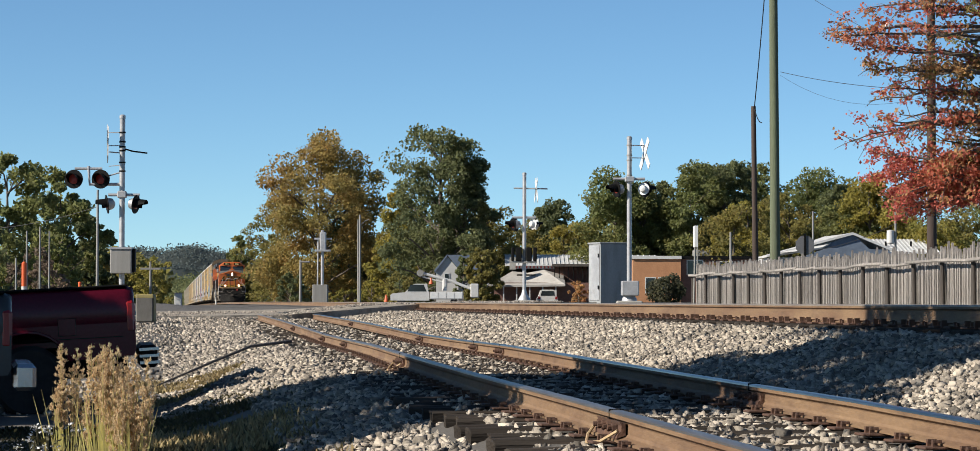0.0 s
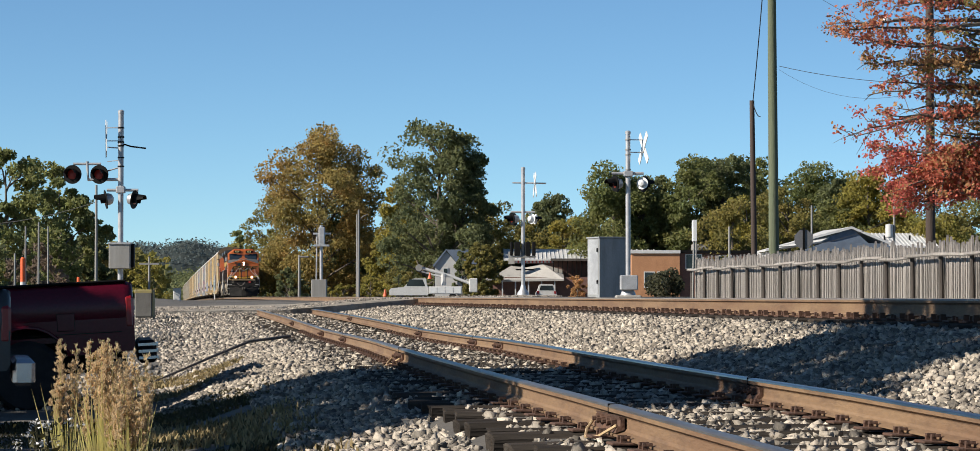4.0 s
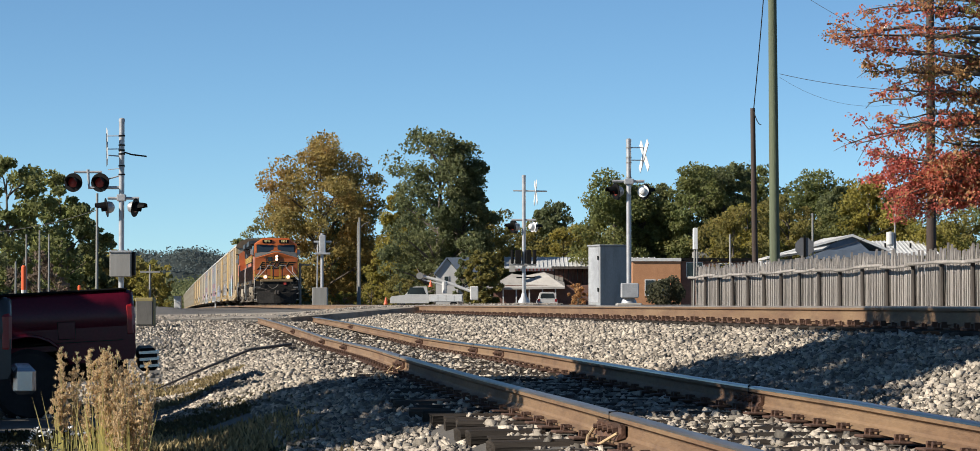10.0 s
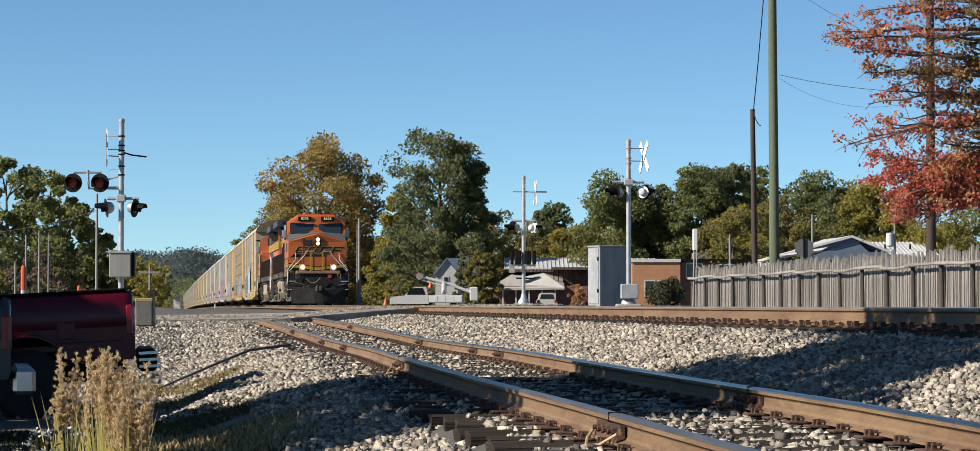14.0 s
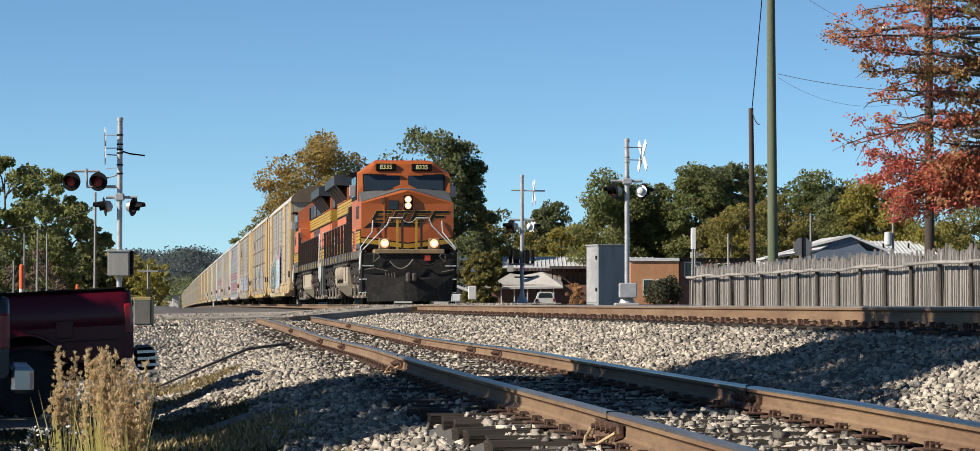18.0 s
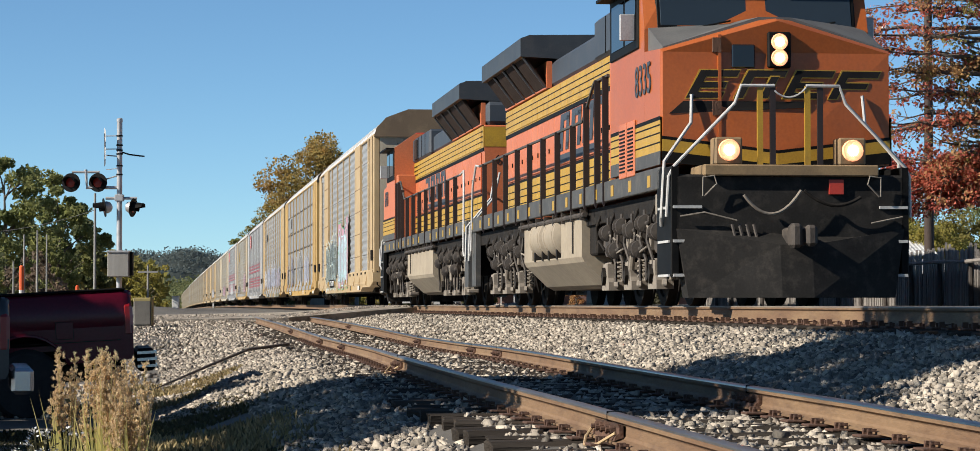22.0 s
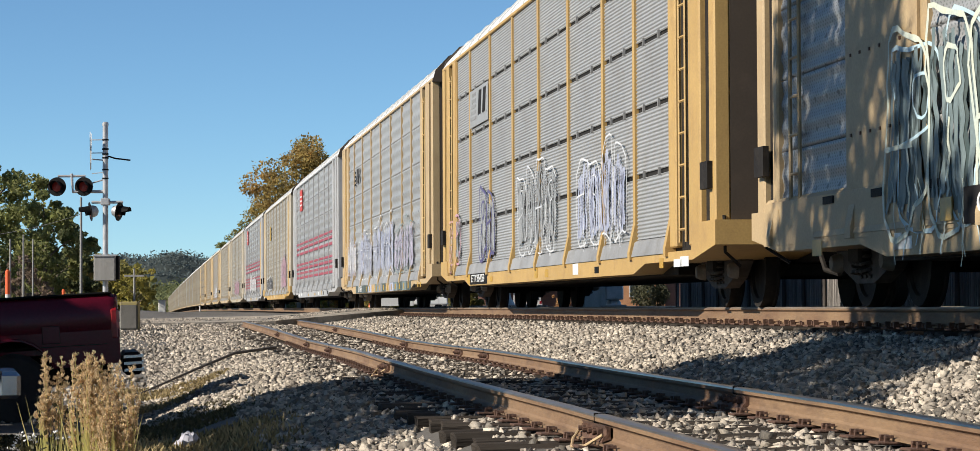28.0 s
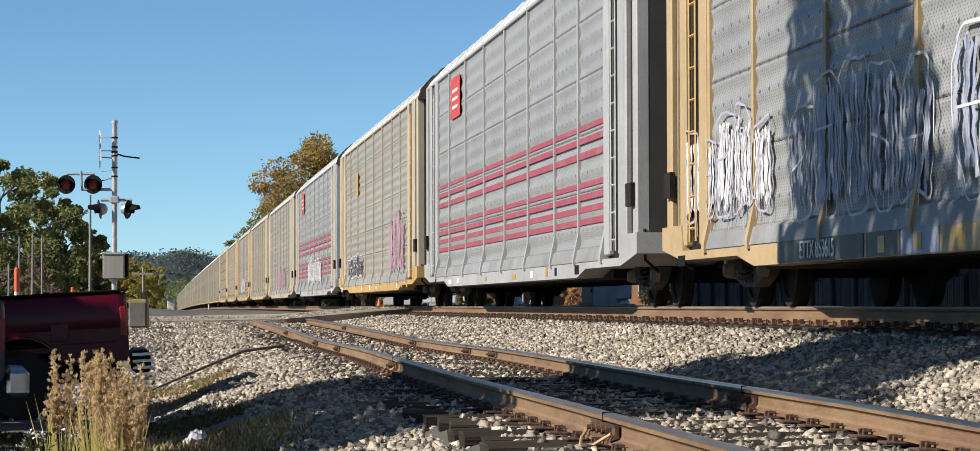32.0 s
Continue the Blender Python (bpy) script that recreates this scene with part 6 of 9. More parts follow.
M_SILL = surface("dark_grey_sill_paint", (0.055, 0.054, 0.052), (0.075, 0.074, 0.071), 0.6, 2, 0.05, stain=(0.18, 0.16, 0.13), stain_amount=0.4)


# Worn black paint, raised to grey: the sun on the front is in it.
M_PLOW = surface("worn_lit_plow_paint", (0.02, 0.019, 0.018), (0.03, 0.028, 0.026), 0.75, 2.5, 0.1, stain=(0.08, 0.07, 0.06), stain_amount=0.45, spec=0.12)


def text_mesh(body, size, mat):
    cu = bpy.data.curves.new("text", "FONT")
    cu.body, cu.size, cu.extrude = body, size, 0.004
    cu.align_x, cu.align_y = "CENTER", "CENTER"
    tmp = bpy.data.objects.new("text", cu)
    me = bpy.data.meshes.new_from_object(tmp)
    bpy.data.objects.remove(tmp)
    me.materials.clear()
    me.materials.append(mat)
    return me


def side_text(body, size, mat, parent, x, y, z, name="number", sx=1.0):
    """Writing on a side wall, readable from outside; y < 0 is the right-hand side."""
    turn = pose(x, y, z, 90, 0, 0 if y < 0 else 180)
    ob = part(name, text_mesh(body, size, mat), mat, parent, m=turn)
    ob.scale = (sx, 1, 1)
    return ob


def slanted_marks(parent, x0, x1, z0, z1, y, mat, slant=0.12, n=4, name="logo_mark"):
    """A maker's mark as plain slanted bars."""
    w = (x1 - x0) / n
    for i in range(n):
        a = x0 + i * w
        h = z1 - z0
        sh = Shape().prism([(a, z0), (a + w * 0.30, z0), (a + w * 0.30 + slant, z1), (a + slant, z1)], "y", y, y + 0.004)
        sh.prism([(a + w * 0.3 + slant * 0.9, z1 - h * 0.2), (a + w * 0.78 + slant * 0.9, z1 - h * 0.2), (a + w * 0.78 + slant, z1), (a + w * 0.3 + slant, z1)], "y", y, y + 0.004)
        if i != 3:
            sh.prism([(a + w * 0.55, z0), (a + w * 0.80, z0), (a + w * 0.78 + slant, z1 - h * 0.1), (a + w * 0.53 + slant, z1 - h * 0.1)], "y", y, y + 0.004)
        part(name, sh, mat, parent)


def helix(r, h, turns, wire_r):
    pts = [(r * math.cos(2 * math.pi * turns * i / (turns * 10)), r * math.sin(2 * math.pi * turns * i / (turns * 10)), h * i / (turns * 10)) for i in range(turns * 10 + 1)]
    return Shape().tube(pts, wire_r, 5)


WHEEL_BIG = wheel_shape(0.53).mesh("wheelset", M_UNDER, True)
WHEEL_SMALL = wheel_shape(0.42).mesh("wheelset", M_UNDER, True)
SPRING = helix(0.075, 0.26, 4, 0.02).mesh("coil_spring", M_DUST)
PEDESTAL = Shape().prism([(-0.30, 0.22), (0.30, 0.22), (0.30, 0.34), (0.22, 0.40), (0.19, 0.60), (-0.19, 0.60), (-0.22, 0.40), (-0.30, 0.34)], "y", -0.13, 0.10).mesh("pedestal", M_DUST)
JOURNAL = Shape().prism([(0.0, -0.13), (0.10, 0.0), (0.0, 0.13), (-0.10, 0.0)], "y", -0.05, 0.0).mesh("journal_cap", M_UNDER)
BRAKE_CYL = Shape().lathe([(0.015, 0.30), (0.03, 0.29), (0.03, 0.17), (0.075, 0.16), (0.115, 0.15), (0.12, 0.115), (0.085, 0.10), (0.085, -0.08), (0.12, -0.09), (0.12, -0.12), (0.05, -0.14), (0.02, -0.16)], 14, pose(0, 0, 0, 0, 90, 0)).mesh("brake_cylinder", M_DUST_DARK)
SLACK = Shape().lathe([(0.015, 0.08), (0.06, 0.075), (0.075, 0.05), (0.075, -0.02), (0.05, -0.04), (0.05, -0.2), (0.015, -0.22)], 12, pose(0, 0, 0, 0, 90, 0)).mesh("canister", M_DUST_DARK)


def engine_truck(ob, tx):
    for k in (-1.85, 0, 1.85):
        part("wheelset", WHEEL_BIG, M_UNDER, ob, "steel wheels on an axle", m=pose(tx + k, 0, 0.53))
    part("truck_frame", Shape().box(tx - 2.5, tx + 2.5, -0.65, 0.65, 0.45, 1.2, 0.05), M_UNDER, ob, "dark truck frame")
    for y in (-1.12, 1.12):
        sg = 1 if y > 0 else -1
        fr = part("side_frame", Shape().prism([(tx - 2.75, 0.86), (tx - 2.5, 0.72), (tx - 1.5, 0.70), (tx - 1.2, 0.80), (tx - 0.5, 0.70), (tx + 0.5, 0.70), (tx + 1.2, 0.80), (tx + 1.5, 0.70), (tx + 2.5, 0.72), (tx + 2.75, 0.86), (tx + 2.7, 0.98), (tx + 0.9, 1.02), (tx - 0.9, 1.02), (tx - 2.7, 0.98)], "y", y - 0.09, y + 0.07), M_DUST_DARK, ob, "dusty cast side frame")
        for k in (-1.85, 0, 1.85):
            part("pedestal", PEDESTAL, M_DUST, fr, "pale dusty axle pedestal", m=pose(tx + k, y + 0.08 * sg, 0))
            part("journal_cap", JOURNAL, M_UNDER, fr, "dark diamond journal cover", m=pose(tx + k, y + 0.21 * sg, 0.42, 0, 0, 0 if sg < 0 else 180))
            for o in (-0.40, 0.40):
                part("coil_spring", SPRING, M_DUST, fr, "dusty coil spring", m=pose(tx + k + o, y + 0.06 * sg, 0.36))
                part("spring_pocket", Shape().box(tx + k + o - 0.13, tx + k + o + 0.13, y - 0.06 * sg, y - 0.02 * sg, 0.34, 0.7), M_UNDER, fr)
            part("spring_seat", Shape().box(tx + k - 0.54, tx + k + 0.54, y - 0.1, y + 0.14 * sg, 0.26, 0.35, 0.02), M_DUST, fr)
        for k, dz in ((-1.45, 0.0), (-0.85, -0.26), (-0.3, 0.06), (0.5, -0.02), (0.95, -0.28), (1.45, 0.05), (2.4, -0.08)):
            part("brake_cylinder", BRAKE_CYL, M_DUST_DARK, fr, "dusty brake cylinder", m=pose(tx + k, y + 0.24 * sg, 1.04 + dz))
            part("canister", SLACK, M_DUST_DARK, fr, "dusty round canister", m=pose(tx + k - 0.42, y + 0.16 * sg, 1.10 - dz * 0.6))
            part("brake_hanger", Shape().tube([(tx + k + 0.14, y + 0.2 * sg, 1.22), (tx + k + 0.2, y + 0.24 * sg, 0.86), (tx + k + 0.42, y + 0.2 * sg, 0.6), (tx + k + 0.44, y + 0.2 * sg, 0.34)], 0.024, 6), M_DUST_DARK, fr)
            part("brake_rod", Shape().tube([(tx + k + 0.3, y + 0.26 * sg, 1.0 + dz), (tx + k + 0.7, y + 0.24 * sg, 0.92 + dz * 0.5)], 0.016, 6), M_DUST, fr)
            part("clamp", Shape().box(tx + k - 0.06, tx + k + 0.06, y + 0.05 * sg, y + 0.25 * sg, 1.0 + dz, 1.26 + dz * 0.3), M_DUST_DARK, fr)
            part("bracket", Shape().prism([(tx + k - 0.3, 0.74), (tx + k - 0.12, 0.74), (tx + k - 0.06, 0.98 + dz * 0.4), (tx + k - 0.2, 1.06)], "y", y + 0.06 * sg, y + 0.13 * sg), M_DUST, fr, "pale dusty bracket")
        part("damper", Shape().tube([(tx + 0.25, y + 0.2 * sg, 0.5), (tx + 0.5, y + 0.2 * sg, 1.05)], 0.04, 8).tube([(tx + 0.36, y + 0.2 * sg, 0.74), (tx + 0.5, y + 0.2 * sg, 1.05)], 0.055, 8), M_DUST, fr)
        part("sand_pipe", Shape().tube([(tx + 2.6, y, 1.2), (tx + 2.75, y + 0.05 * sg, 0.7), (tx + 2.45, y - 0.1 * sg, 0.25)], 0.03, 6), M_UNDER, fr)
        part("air_pipe", Shape().tube([(tx - 2.6, y + 0.14 * sg, 1.22), (tx - 1.0, y + 0.16 * sg, 1.25), (tx + 0.4, y + 0.14 * sg, 1.22), (tx + 2.6, y + 0.12 * sg, 1.24)], 0.02, 6), M_DUST_DARK, fr)
        for k in (-2.2, -1.0, 0.9, 2.1):
            part("hose", Shape().tube([(tx + k, y + 0.2 * sg, 1.36), (tx + k + 0.14, y + 0.3 * sg, 1.15), (tx + k + 0.05, y + 0.26 * sg, 0.95), (tx + k + 0.25, y + 0.2 * sg, 0.8)], 0.022, 6), M_UNDER, fr)


def engine(name, number, label, lead):
    ob = thing(name, Matrix(), label, "locomotive", "locomotives of the train")
    paint = M_ORANGE if lead else M_ORANGE_PALE

    def sec(x, w, zs, zc, top_w=0.45, mid=0.0):
        return [(x, -w, 1.78), (x, -w, zs), (x, -top_w, zc), (x + mid, 0, zc + 0.02), (x, top_w, zc), (x, w, zs), (x, w, 1.78), (x + mid, 0, 1.78)]
    # nose and cab
    nose = loft(Shape(), [sec(-1.25, 1.46, 3.20, 3.58, 0.2, 0.07), sec(-1.33, 1.48, 3.24, 3.62, 0.2, 0.05), sec(-2.42, 1.49, 3.30, 3.68, 0.2)])
    part("nose", nose, paint, ob, "orange snub nose")
    gl = Shape().add([(-1.36, -1.44, 3.275), (-1.36, -0.2, 3.665), (-1.36, 0.2, 3.665), (-1.36, 1.44, 3.275), (-2.5, -1.44, 3.66), (-2.5, -0.2, 3.74), (-2.5, 0.2, 3.74), (-2.5, 1.44, 3.66),
                      (-1.36, -1.44, 3.2), (-1.36, 1.44, 3.2), (-2.5, -1.44, 3.2), (-2.5, 1.44, 3.2)],
                     [(0, 1, 5, 4), (1, 2, 6, 5), (2, 3, 7, 6), (0, 8, 9, 3, 2, 1), (4, 5, 6, 7, 11, 10), (0, 4, 10, 8), (3, 9, 11, 7), (8, 10, 11, 9)])
    part("nose_top", gl, M_GREY_TOP, ob, "matt grey anti-glare nose top")
    cab = loft(Shape(), [sec(-2.36, 1.49, 3.60, 3.66, 0.9), sec(-2.58, 1.49, 4.18, 4.50, 0.95), sec(-2.72, 1.49, 4.24, 4.62, 0.95), sec(-4.95, 1.49, 4.24, 4.62, 0.95)])
    c = part("cab", cab, paint, ob)
    lean = math.degrees(math.atan2(0.2, 0.8))
    for y0, y1 in ((-1.33, -0.07), (0.07, 1.33)):
        w = part("windshield", Shape().box(-0.02, 0.03, y0, y1, -0.32, 0.31, 0.02), M_BLACK, c, "black windshield gasket", m=pose(-2.455, 0, 3.90, 0, -lean, 0))
        part("pane", Shape().box(0.0, 0.036, y0 + 0.05, y1 - 0.05, -0.27, 0.26, 0.012), M_WINDSHIELD, c, "dark glossy windshield glass", m=pose(-2.455, 0, 3.90, 0, -lean, 0))
        part("wiper", Shape().tube([(0.06, (y0 + y1) / 2 - 0.3, -0.34), (0.07, (y0 + y1) / 2 + 0.1, -0.26), (0.06, (y0 + y1) / 2 + 0.35, -0.2)], 0.012, 5), M_BLACK, c, m=pose(-2.455, 0, 3.90, 0, -lean, 0))
        part("visor", Shape().box(-2.45, -2.36, y0 + 0.1, y1 - 0.1, 4.2, 4.225), paint, c)
    for y in (-0.58, 0.58):
        nb = part("number_board", Shape().box(-2.66, -2.46, y - 0.33, y + 0.33, 4.30, 4.53, 0.02), M_BLACK, c, "black number board with pale digits")
        part("digits", text_mesh(number, 0.20, M_NUMBER_LIT), M_NUMBER_LIT, nb, "pale yellow digits", m=pose(-2.452, y, 4.415, 90, 0, 90))
    part("roof_plate", Shape().box(-4.8, -2.9, -0.9, 0.9, 4.62, 4.66, 0.02), M_RED_PAINT, c, "reddish cab roof plate")
    for y in (-0.75, -0.3, 0.0, 0.35, 0.75):
        part("antenna", Shape().tube([(-3.2, y, 4.66), (-3.2, y, 4.76)], 0.02, 6), M_BLACK, c)
    for sg in (-1, 1):
        f = part("side_window_frame", Shape().box(-4.9, -2.72, sg * 1.485, sg * 1.515, 3.38, 4.22, 0.02), M_BLACK, c)
        part("side_window", Shape().box(-4.7, -3.75, sg * 1.49, sg * 1.525, 3.5, 4.12), M_GLASS_DARK, c, "dark side window")
        part("side_window", Shape().box(-3.62, -2.85, sg * 1.49, sg * 1.525, 3.5, 4.12), M_GLASS_DARK, c, "dark side window")
        part("mirror", Shape().box(-2.95, -2.9, sg * 1.52, sg * 1.72, 3.5, 3.85, 0.01), M_SILVER, c)
        part("sun_shade", Shape().prism([(-4.85, 4.2), (-2.75, 4.2), (-2.75, 4.24), (-4.85, 4.24)], "y", sg * 1.49, sg * 1.72), M_BLACK, c)
    # front of the nose
    part("nose_window", Shape().box(-1.24, -1.205, -0.58, -0.28, 3.0, 3.3, 0.04), M_GLASS_DARK, ob, "small dark nose window")
    part("nose_door_edge", Shape().box(-1.25, -1.195, -0.76, -0.72, 1.85, 3.42), paint, ob)
    for z in (2.4, 3.2):
        part("door_hinge", Shape().box(-1.25, -1.19, -0.83, -0.72, z, z + 0.18), M_RUST, ob)
    part("headlight_box", Shape().box(-1.22, -1.15, -0.13, 0.17, 3.0, 3.46, 0.02), M_BLACK, ob)
    for z in (3.13, 3.33):
        if lead:
            hl = part("headlight", Shape().lathe([(0.01, 0.035), (0.052, 0.028), (0.062, 0.0), (0.062, -0.04)], 16, pose(-1.145, 0.02, z, 0, 90, 0)), M_HEADLIGHT, ob, "lit round headlight")
            # The bowl's rim glows in place of the headlight's glare.
            part("lamp_bowl", Shape().lathe([(0.058, 0.012), (0.10, 0.02), (0.108, 0.0), (0.108, -0.04)], 16, pose(-1.15, 0.02, z, 0, 90, 0)), M_LAMP_HALO, hl, "glowing bowl ring for the headlight's halo")
    for pts, mat, z_off in (([(-1.47, 1.80), (0, 1.70), (1.47, 1.80), (1.47, 1.95), (0.0, 1.78), (-1.47, 1.95)], M_BLACK, 0.0), ([(-1.47, 1.95), (0, 1.78), (1.47, 1.95), (1.47, 2.10), (0.0, 1.92), (-1.47, 2.10)], M_YELLOW, 0.0),
                            ([(-1.47, 2.10), (0, 1.92), (1.47, 2.10), (1.47, 2.14), (0.0, 1.96), (-1.47, 2.14)], M_BLACK, 0.0)):
        sh = Shape()
        n = len(pts)
        front = [(-1.245 + 0.07 * (1 - abs(y) / 1.46) + 0.006, y, z) for y, z in pts]
        sh.add(front + [(x - 0.02, y, z) for x, y, z in front], [(0, 1, 4, 5), (1, 2, 3, 4), (11, 10, 7, 6), (10, 9, 8, 7)] + [(i, (i + 1) % n, n + (i + 1) % n, n + i) for i in range(n)])
        part("nose_stripe", sh, mat, ob, "painted chevron stripe")
    fx = lambda y: -1.238 + 0.07 * (1 - abs(y) / 1.46)

    def nose_plate(polys, mat, lift, label):
        mk = Shape()
        for q in polys:
            n = len(q)
            mk.add([(fx(y) + lift, y, z) for y, z in q] + [(fx(y) - 0.02, y, z) for y, z in q], [tuple(range(n)), tuple(range(2 * n - 1, n - 1, -1))] + [(k, (k + 1) % n, n + (k + 1) % n, n + k) for k in range(n)])
        part("logo_mark", mk, mat, ob, label)
    lean_at = lambda z: (z - 2.62) * 0.55
    for i, a in enumerate((-1.17, -0.56, 0.06, 0.66)):
        bar = lambda y0, y1, z0, z1: [(a + y0 + lean_at(z0), z0), (a + y1 + lean_at(z0), z0), (a + y1 + lean_at(z1), z1), (a + y0 + lean_at(z1), z1)]
        strokes = [bar(0.0, 0.11, 2.62, 2.97), bar(0.11, 0.50, 2.89, 2.97), bar(0.11, 0.42, 2.75, 2.82) if i != 1 else bar(0.33, 0.43, 2.62, 2.89)]
        if i in (0, 2):
            strokes.append(bar(0.11, 0.45, 2.62, 2.69))
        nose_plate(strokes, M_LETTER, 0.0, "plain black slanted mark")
        nose_plate([[(y + (-0.016 if k in (0, 3) else 0.016), z + (-0.014 if k < 2 else 0.014)) for k, (y, z) in enumerate(q)] for q in strokes], M_YELLOW, -0.004, "thin yellow rim of the mark")
    poly = [(-1.38, 2.42), (0.35, 2.5), (0.42, 2.58), (-1.2, 2.58)]
    part("logo_mark", Shape().add([(fx(y), y, z) for y, z in poly] + [(fx(y) - 0.03, y, z) for y, z in poly], [(0, 1, 2, 3), (7, 6, 5, 4), (0, 1, 5, 4), (1, 2, 6, 5), (2, 3, 7, 6), (3, 0, 4, 7)]), M_LETTER, ob, "plain black underline mark")
    # front platform, pilot and plow
    part("platform", Shape().box(-1.3, -0.42, -1.1, 1.1, 1.60, 1.74, 0.015), M_DECK_EDGE, ob, "rusty front platform")
    part("pilot", Shape().box(-1.2, -0.5, -1.46, 1.46, 0.75, 1.62, 0.03), M_PLOW, ob, "black pilot sheet")
    plow = Shape().add([(-0.10, -0.2, 0.10), (-0.10, 0.2, 0.10), (-0.42, 1.3, 0.10), (-0.42, -1.3, 0.10), (-0.22, -0.2, 0.75), (-0.22, 0.2, 0.75), (-0.5, 1.44, 0.95), (-0.5, -1.44, 0.95),
                        (-0.8, 1.3, 0.10), (-0.8, -1.3, 0.10), (-0.8, 1.44, 0.95), (-0.8, -1.44, 0.95)],
                       [(0, 1, 5, 4), (1, 2, 6, 5), (3, 0, 4, 7), (4, 5, 6, 10, 11, 7), (2, 8, 10, 6), (3, 7, 11, 9), (0, 3, 9, 8, 2, 1), (8, 9, 11, 10)])
    part("plow", plow, M_PLOW, ob, "worn black snow plow, lit grey in its colour")
    cp = part("coupler", Shape().box(-0.5, 0.12, -0.12, 0.12, 0.74, 0.96, 0.03).box(-0.02, 0.22, -0.16, -0.02, 0.70, 1.0, 0.04).box(0.05, 0.25, 0.02, 0.16, 0.72, 0.98, 0.04), M_DUST_DARK, ob, "steel knuckle coupler")
    part("air_hose", Shape().tube(sag((-0.36, -0.62, 1.36), (-0.36, 0.1, 1.42), 0.26, 14), 0.02, 8), M_DUST, ob, "pale hose", smooth=True)
    part("air_hose", Shape().tube(sag((-0.36, 0.14, 1.42), (-0.36, 0.85, 1.34), 0.14, 14), 0.022, 8), M_UNDER, ob, "black hose", smooth=True)
    for i in range(4):
        y = -0.75 + i * 0.09
        part("hanging_hose", Shape().tube([(-0.45, y, 1.0), (-0.36, y + 0.03, 0.8), (-0.38, y + 0.1, 0.55)], 0.02, 6), M_DUST_DARK, ob)
    part("marker_panel", Shape().box(-0.5, -0.46, 0.48, 0.66, 1.38, 1.56), M_RED_PAINT, ob, "red marker panel")
    part("uncoupling_lever", Shape().tube([(-0.44, -1.4, 1.1), (-0.42, -1.1, 1.15), (-0.4, -0.7, 1.05)], 0.011, 5).tube([(-0.44, 1.4, 1.1), (-0.42, 1.0, 1.02)], 0.011, 5), M_DUST, ob)
    for sg in (-1, 1):
        st = part("step_well", Shape().box(-1.45, -0.5, sg * 1.40, sg * 1.5, 0.36, 1.72, 0.01), M_BLACK, ob, "black corner steps")
        for z in (0.36, 0.78, 1.2):
            part("step_edge", Shape().box(-0.52, -0.47, sg * 1.12, sg * 1.48, z, z + 0.035), M_RAIL_GREY, st, "white step edge")
            part("step_edge", Shape().box(-1.3, -0.6, sg * 1.48, sg * 1.52, z, z + 0.03), M_RAIL_GREY, st, "white step edge")
        part("grab_rail", Shape().tube([(-0.50, sg * 0.20, 2.72), (-0.50, sg * 0.62, 2.72), (-0.50, sg * 0.70, 2.5), (-0.52, sg * 1.46, 1.72), (-0.55, sg * 1.52, 1.6), (-0.6, sg * 1.54, 1.1)], 0.022, 8), M_RAIL_GREY, ob, "pale curved handrail", smooth=True)
        part("grab_rail", Shape().tube([(-1.2, sg * 1.1, 2.66), (-1.15, sg * 1.12, 2.3), (-0.95, sg * 1.5, 1.8), (-0.95, sg * 1.54, 1.1), (-1.05, sg * 1.52, 1.0)], 0.022, 8), M_RAIL_GREY, ob, "pale curved handrail", smooth=True)
        part("grab_loop", Shape().tube([(-0.42, sg * 1.12, 1.35), (-0.40, sg * 1.12, 1.58), (-0.40, sg * 0.98, 1.6), (-0.40, sg * 0.95, 1.5), (-0.42, sg * 1.1, 1.35)], 0.011, 6), M_DUST, ob)
        for y in (0.22, 0.38):
            part("gate_post", Shape().box(-0.54, -0.50, sg * y - 0.035, sg * y + 0.035, 1.74, 2.72), M_YELLOW if (y < 0.3) == (sg > 0) else M_DARK_POST, ob, "dark platform gate post")
        bx = part("ditch_light_box", Shape().box(-0.8, -0.48, sg * 0.78 - 0.17, sg * 0.78 + 0.17, 1.74, 2.08, 0.02), M_DECK_EDGE, ob, "yellow-edged light box")
        part("ditch_light", Shape().lathe([(0.01, 0.04), (0.06, 0.032), (0.07, 0.0), (0.07, -0.05)], 16, pose(-0.455, sg * 0.78, 1.92, 0, 90, 0)), M_HEADLIGHT if lead else M_GLASS_DARK, bx, "round ditch light")
        # On the lead engine the rim glows as the ditch light's halo.
        part("lamp_bowl", Shape().lathe([(0.066, 0.012), (0.125, 0.02), (0.135, 0.0), (0.135, -0.05)], 16, pose(-0.46, sg * 0.78, 1.92, 0, 90, 0)), M_LAMP_HALO if lead else M_BLACK, bx, "lamp bowl")
    part("gate_chain", Shape().tube(sag((-0.5, -0.2, 2.66), (-0.5, 0.2, 2.7), 0.1, 8), 0.012, 5), M_RAIL_GREY, ob)
    # hood with its colour bands
    part("hood", Shape().box(-20.45, -4.95, -0.95, 0.95, 1.76, 3.82, 0.02), M_ORANGE_PALE, ob, "faded orange engine hood with sunlight in its colour")
    part("hood_top", Shape().box(-20.45, -9.4, -0.90, 0.90, 3.82, 4.32, 0.08), M_BLUE_BLACK, ob, "dark blue-black upper hood")
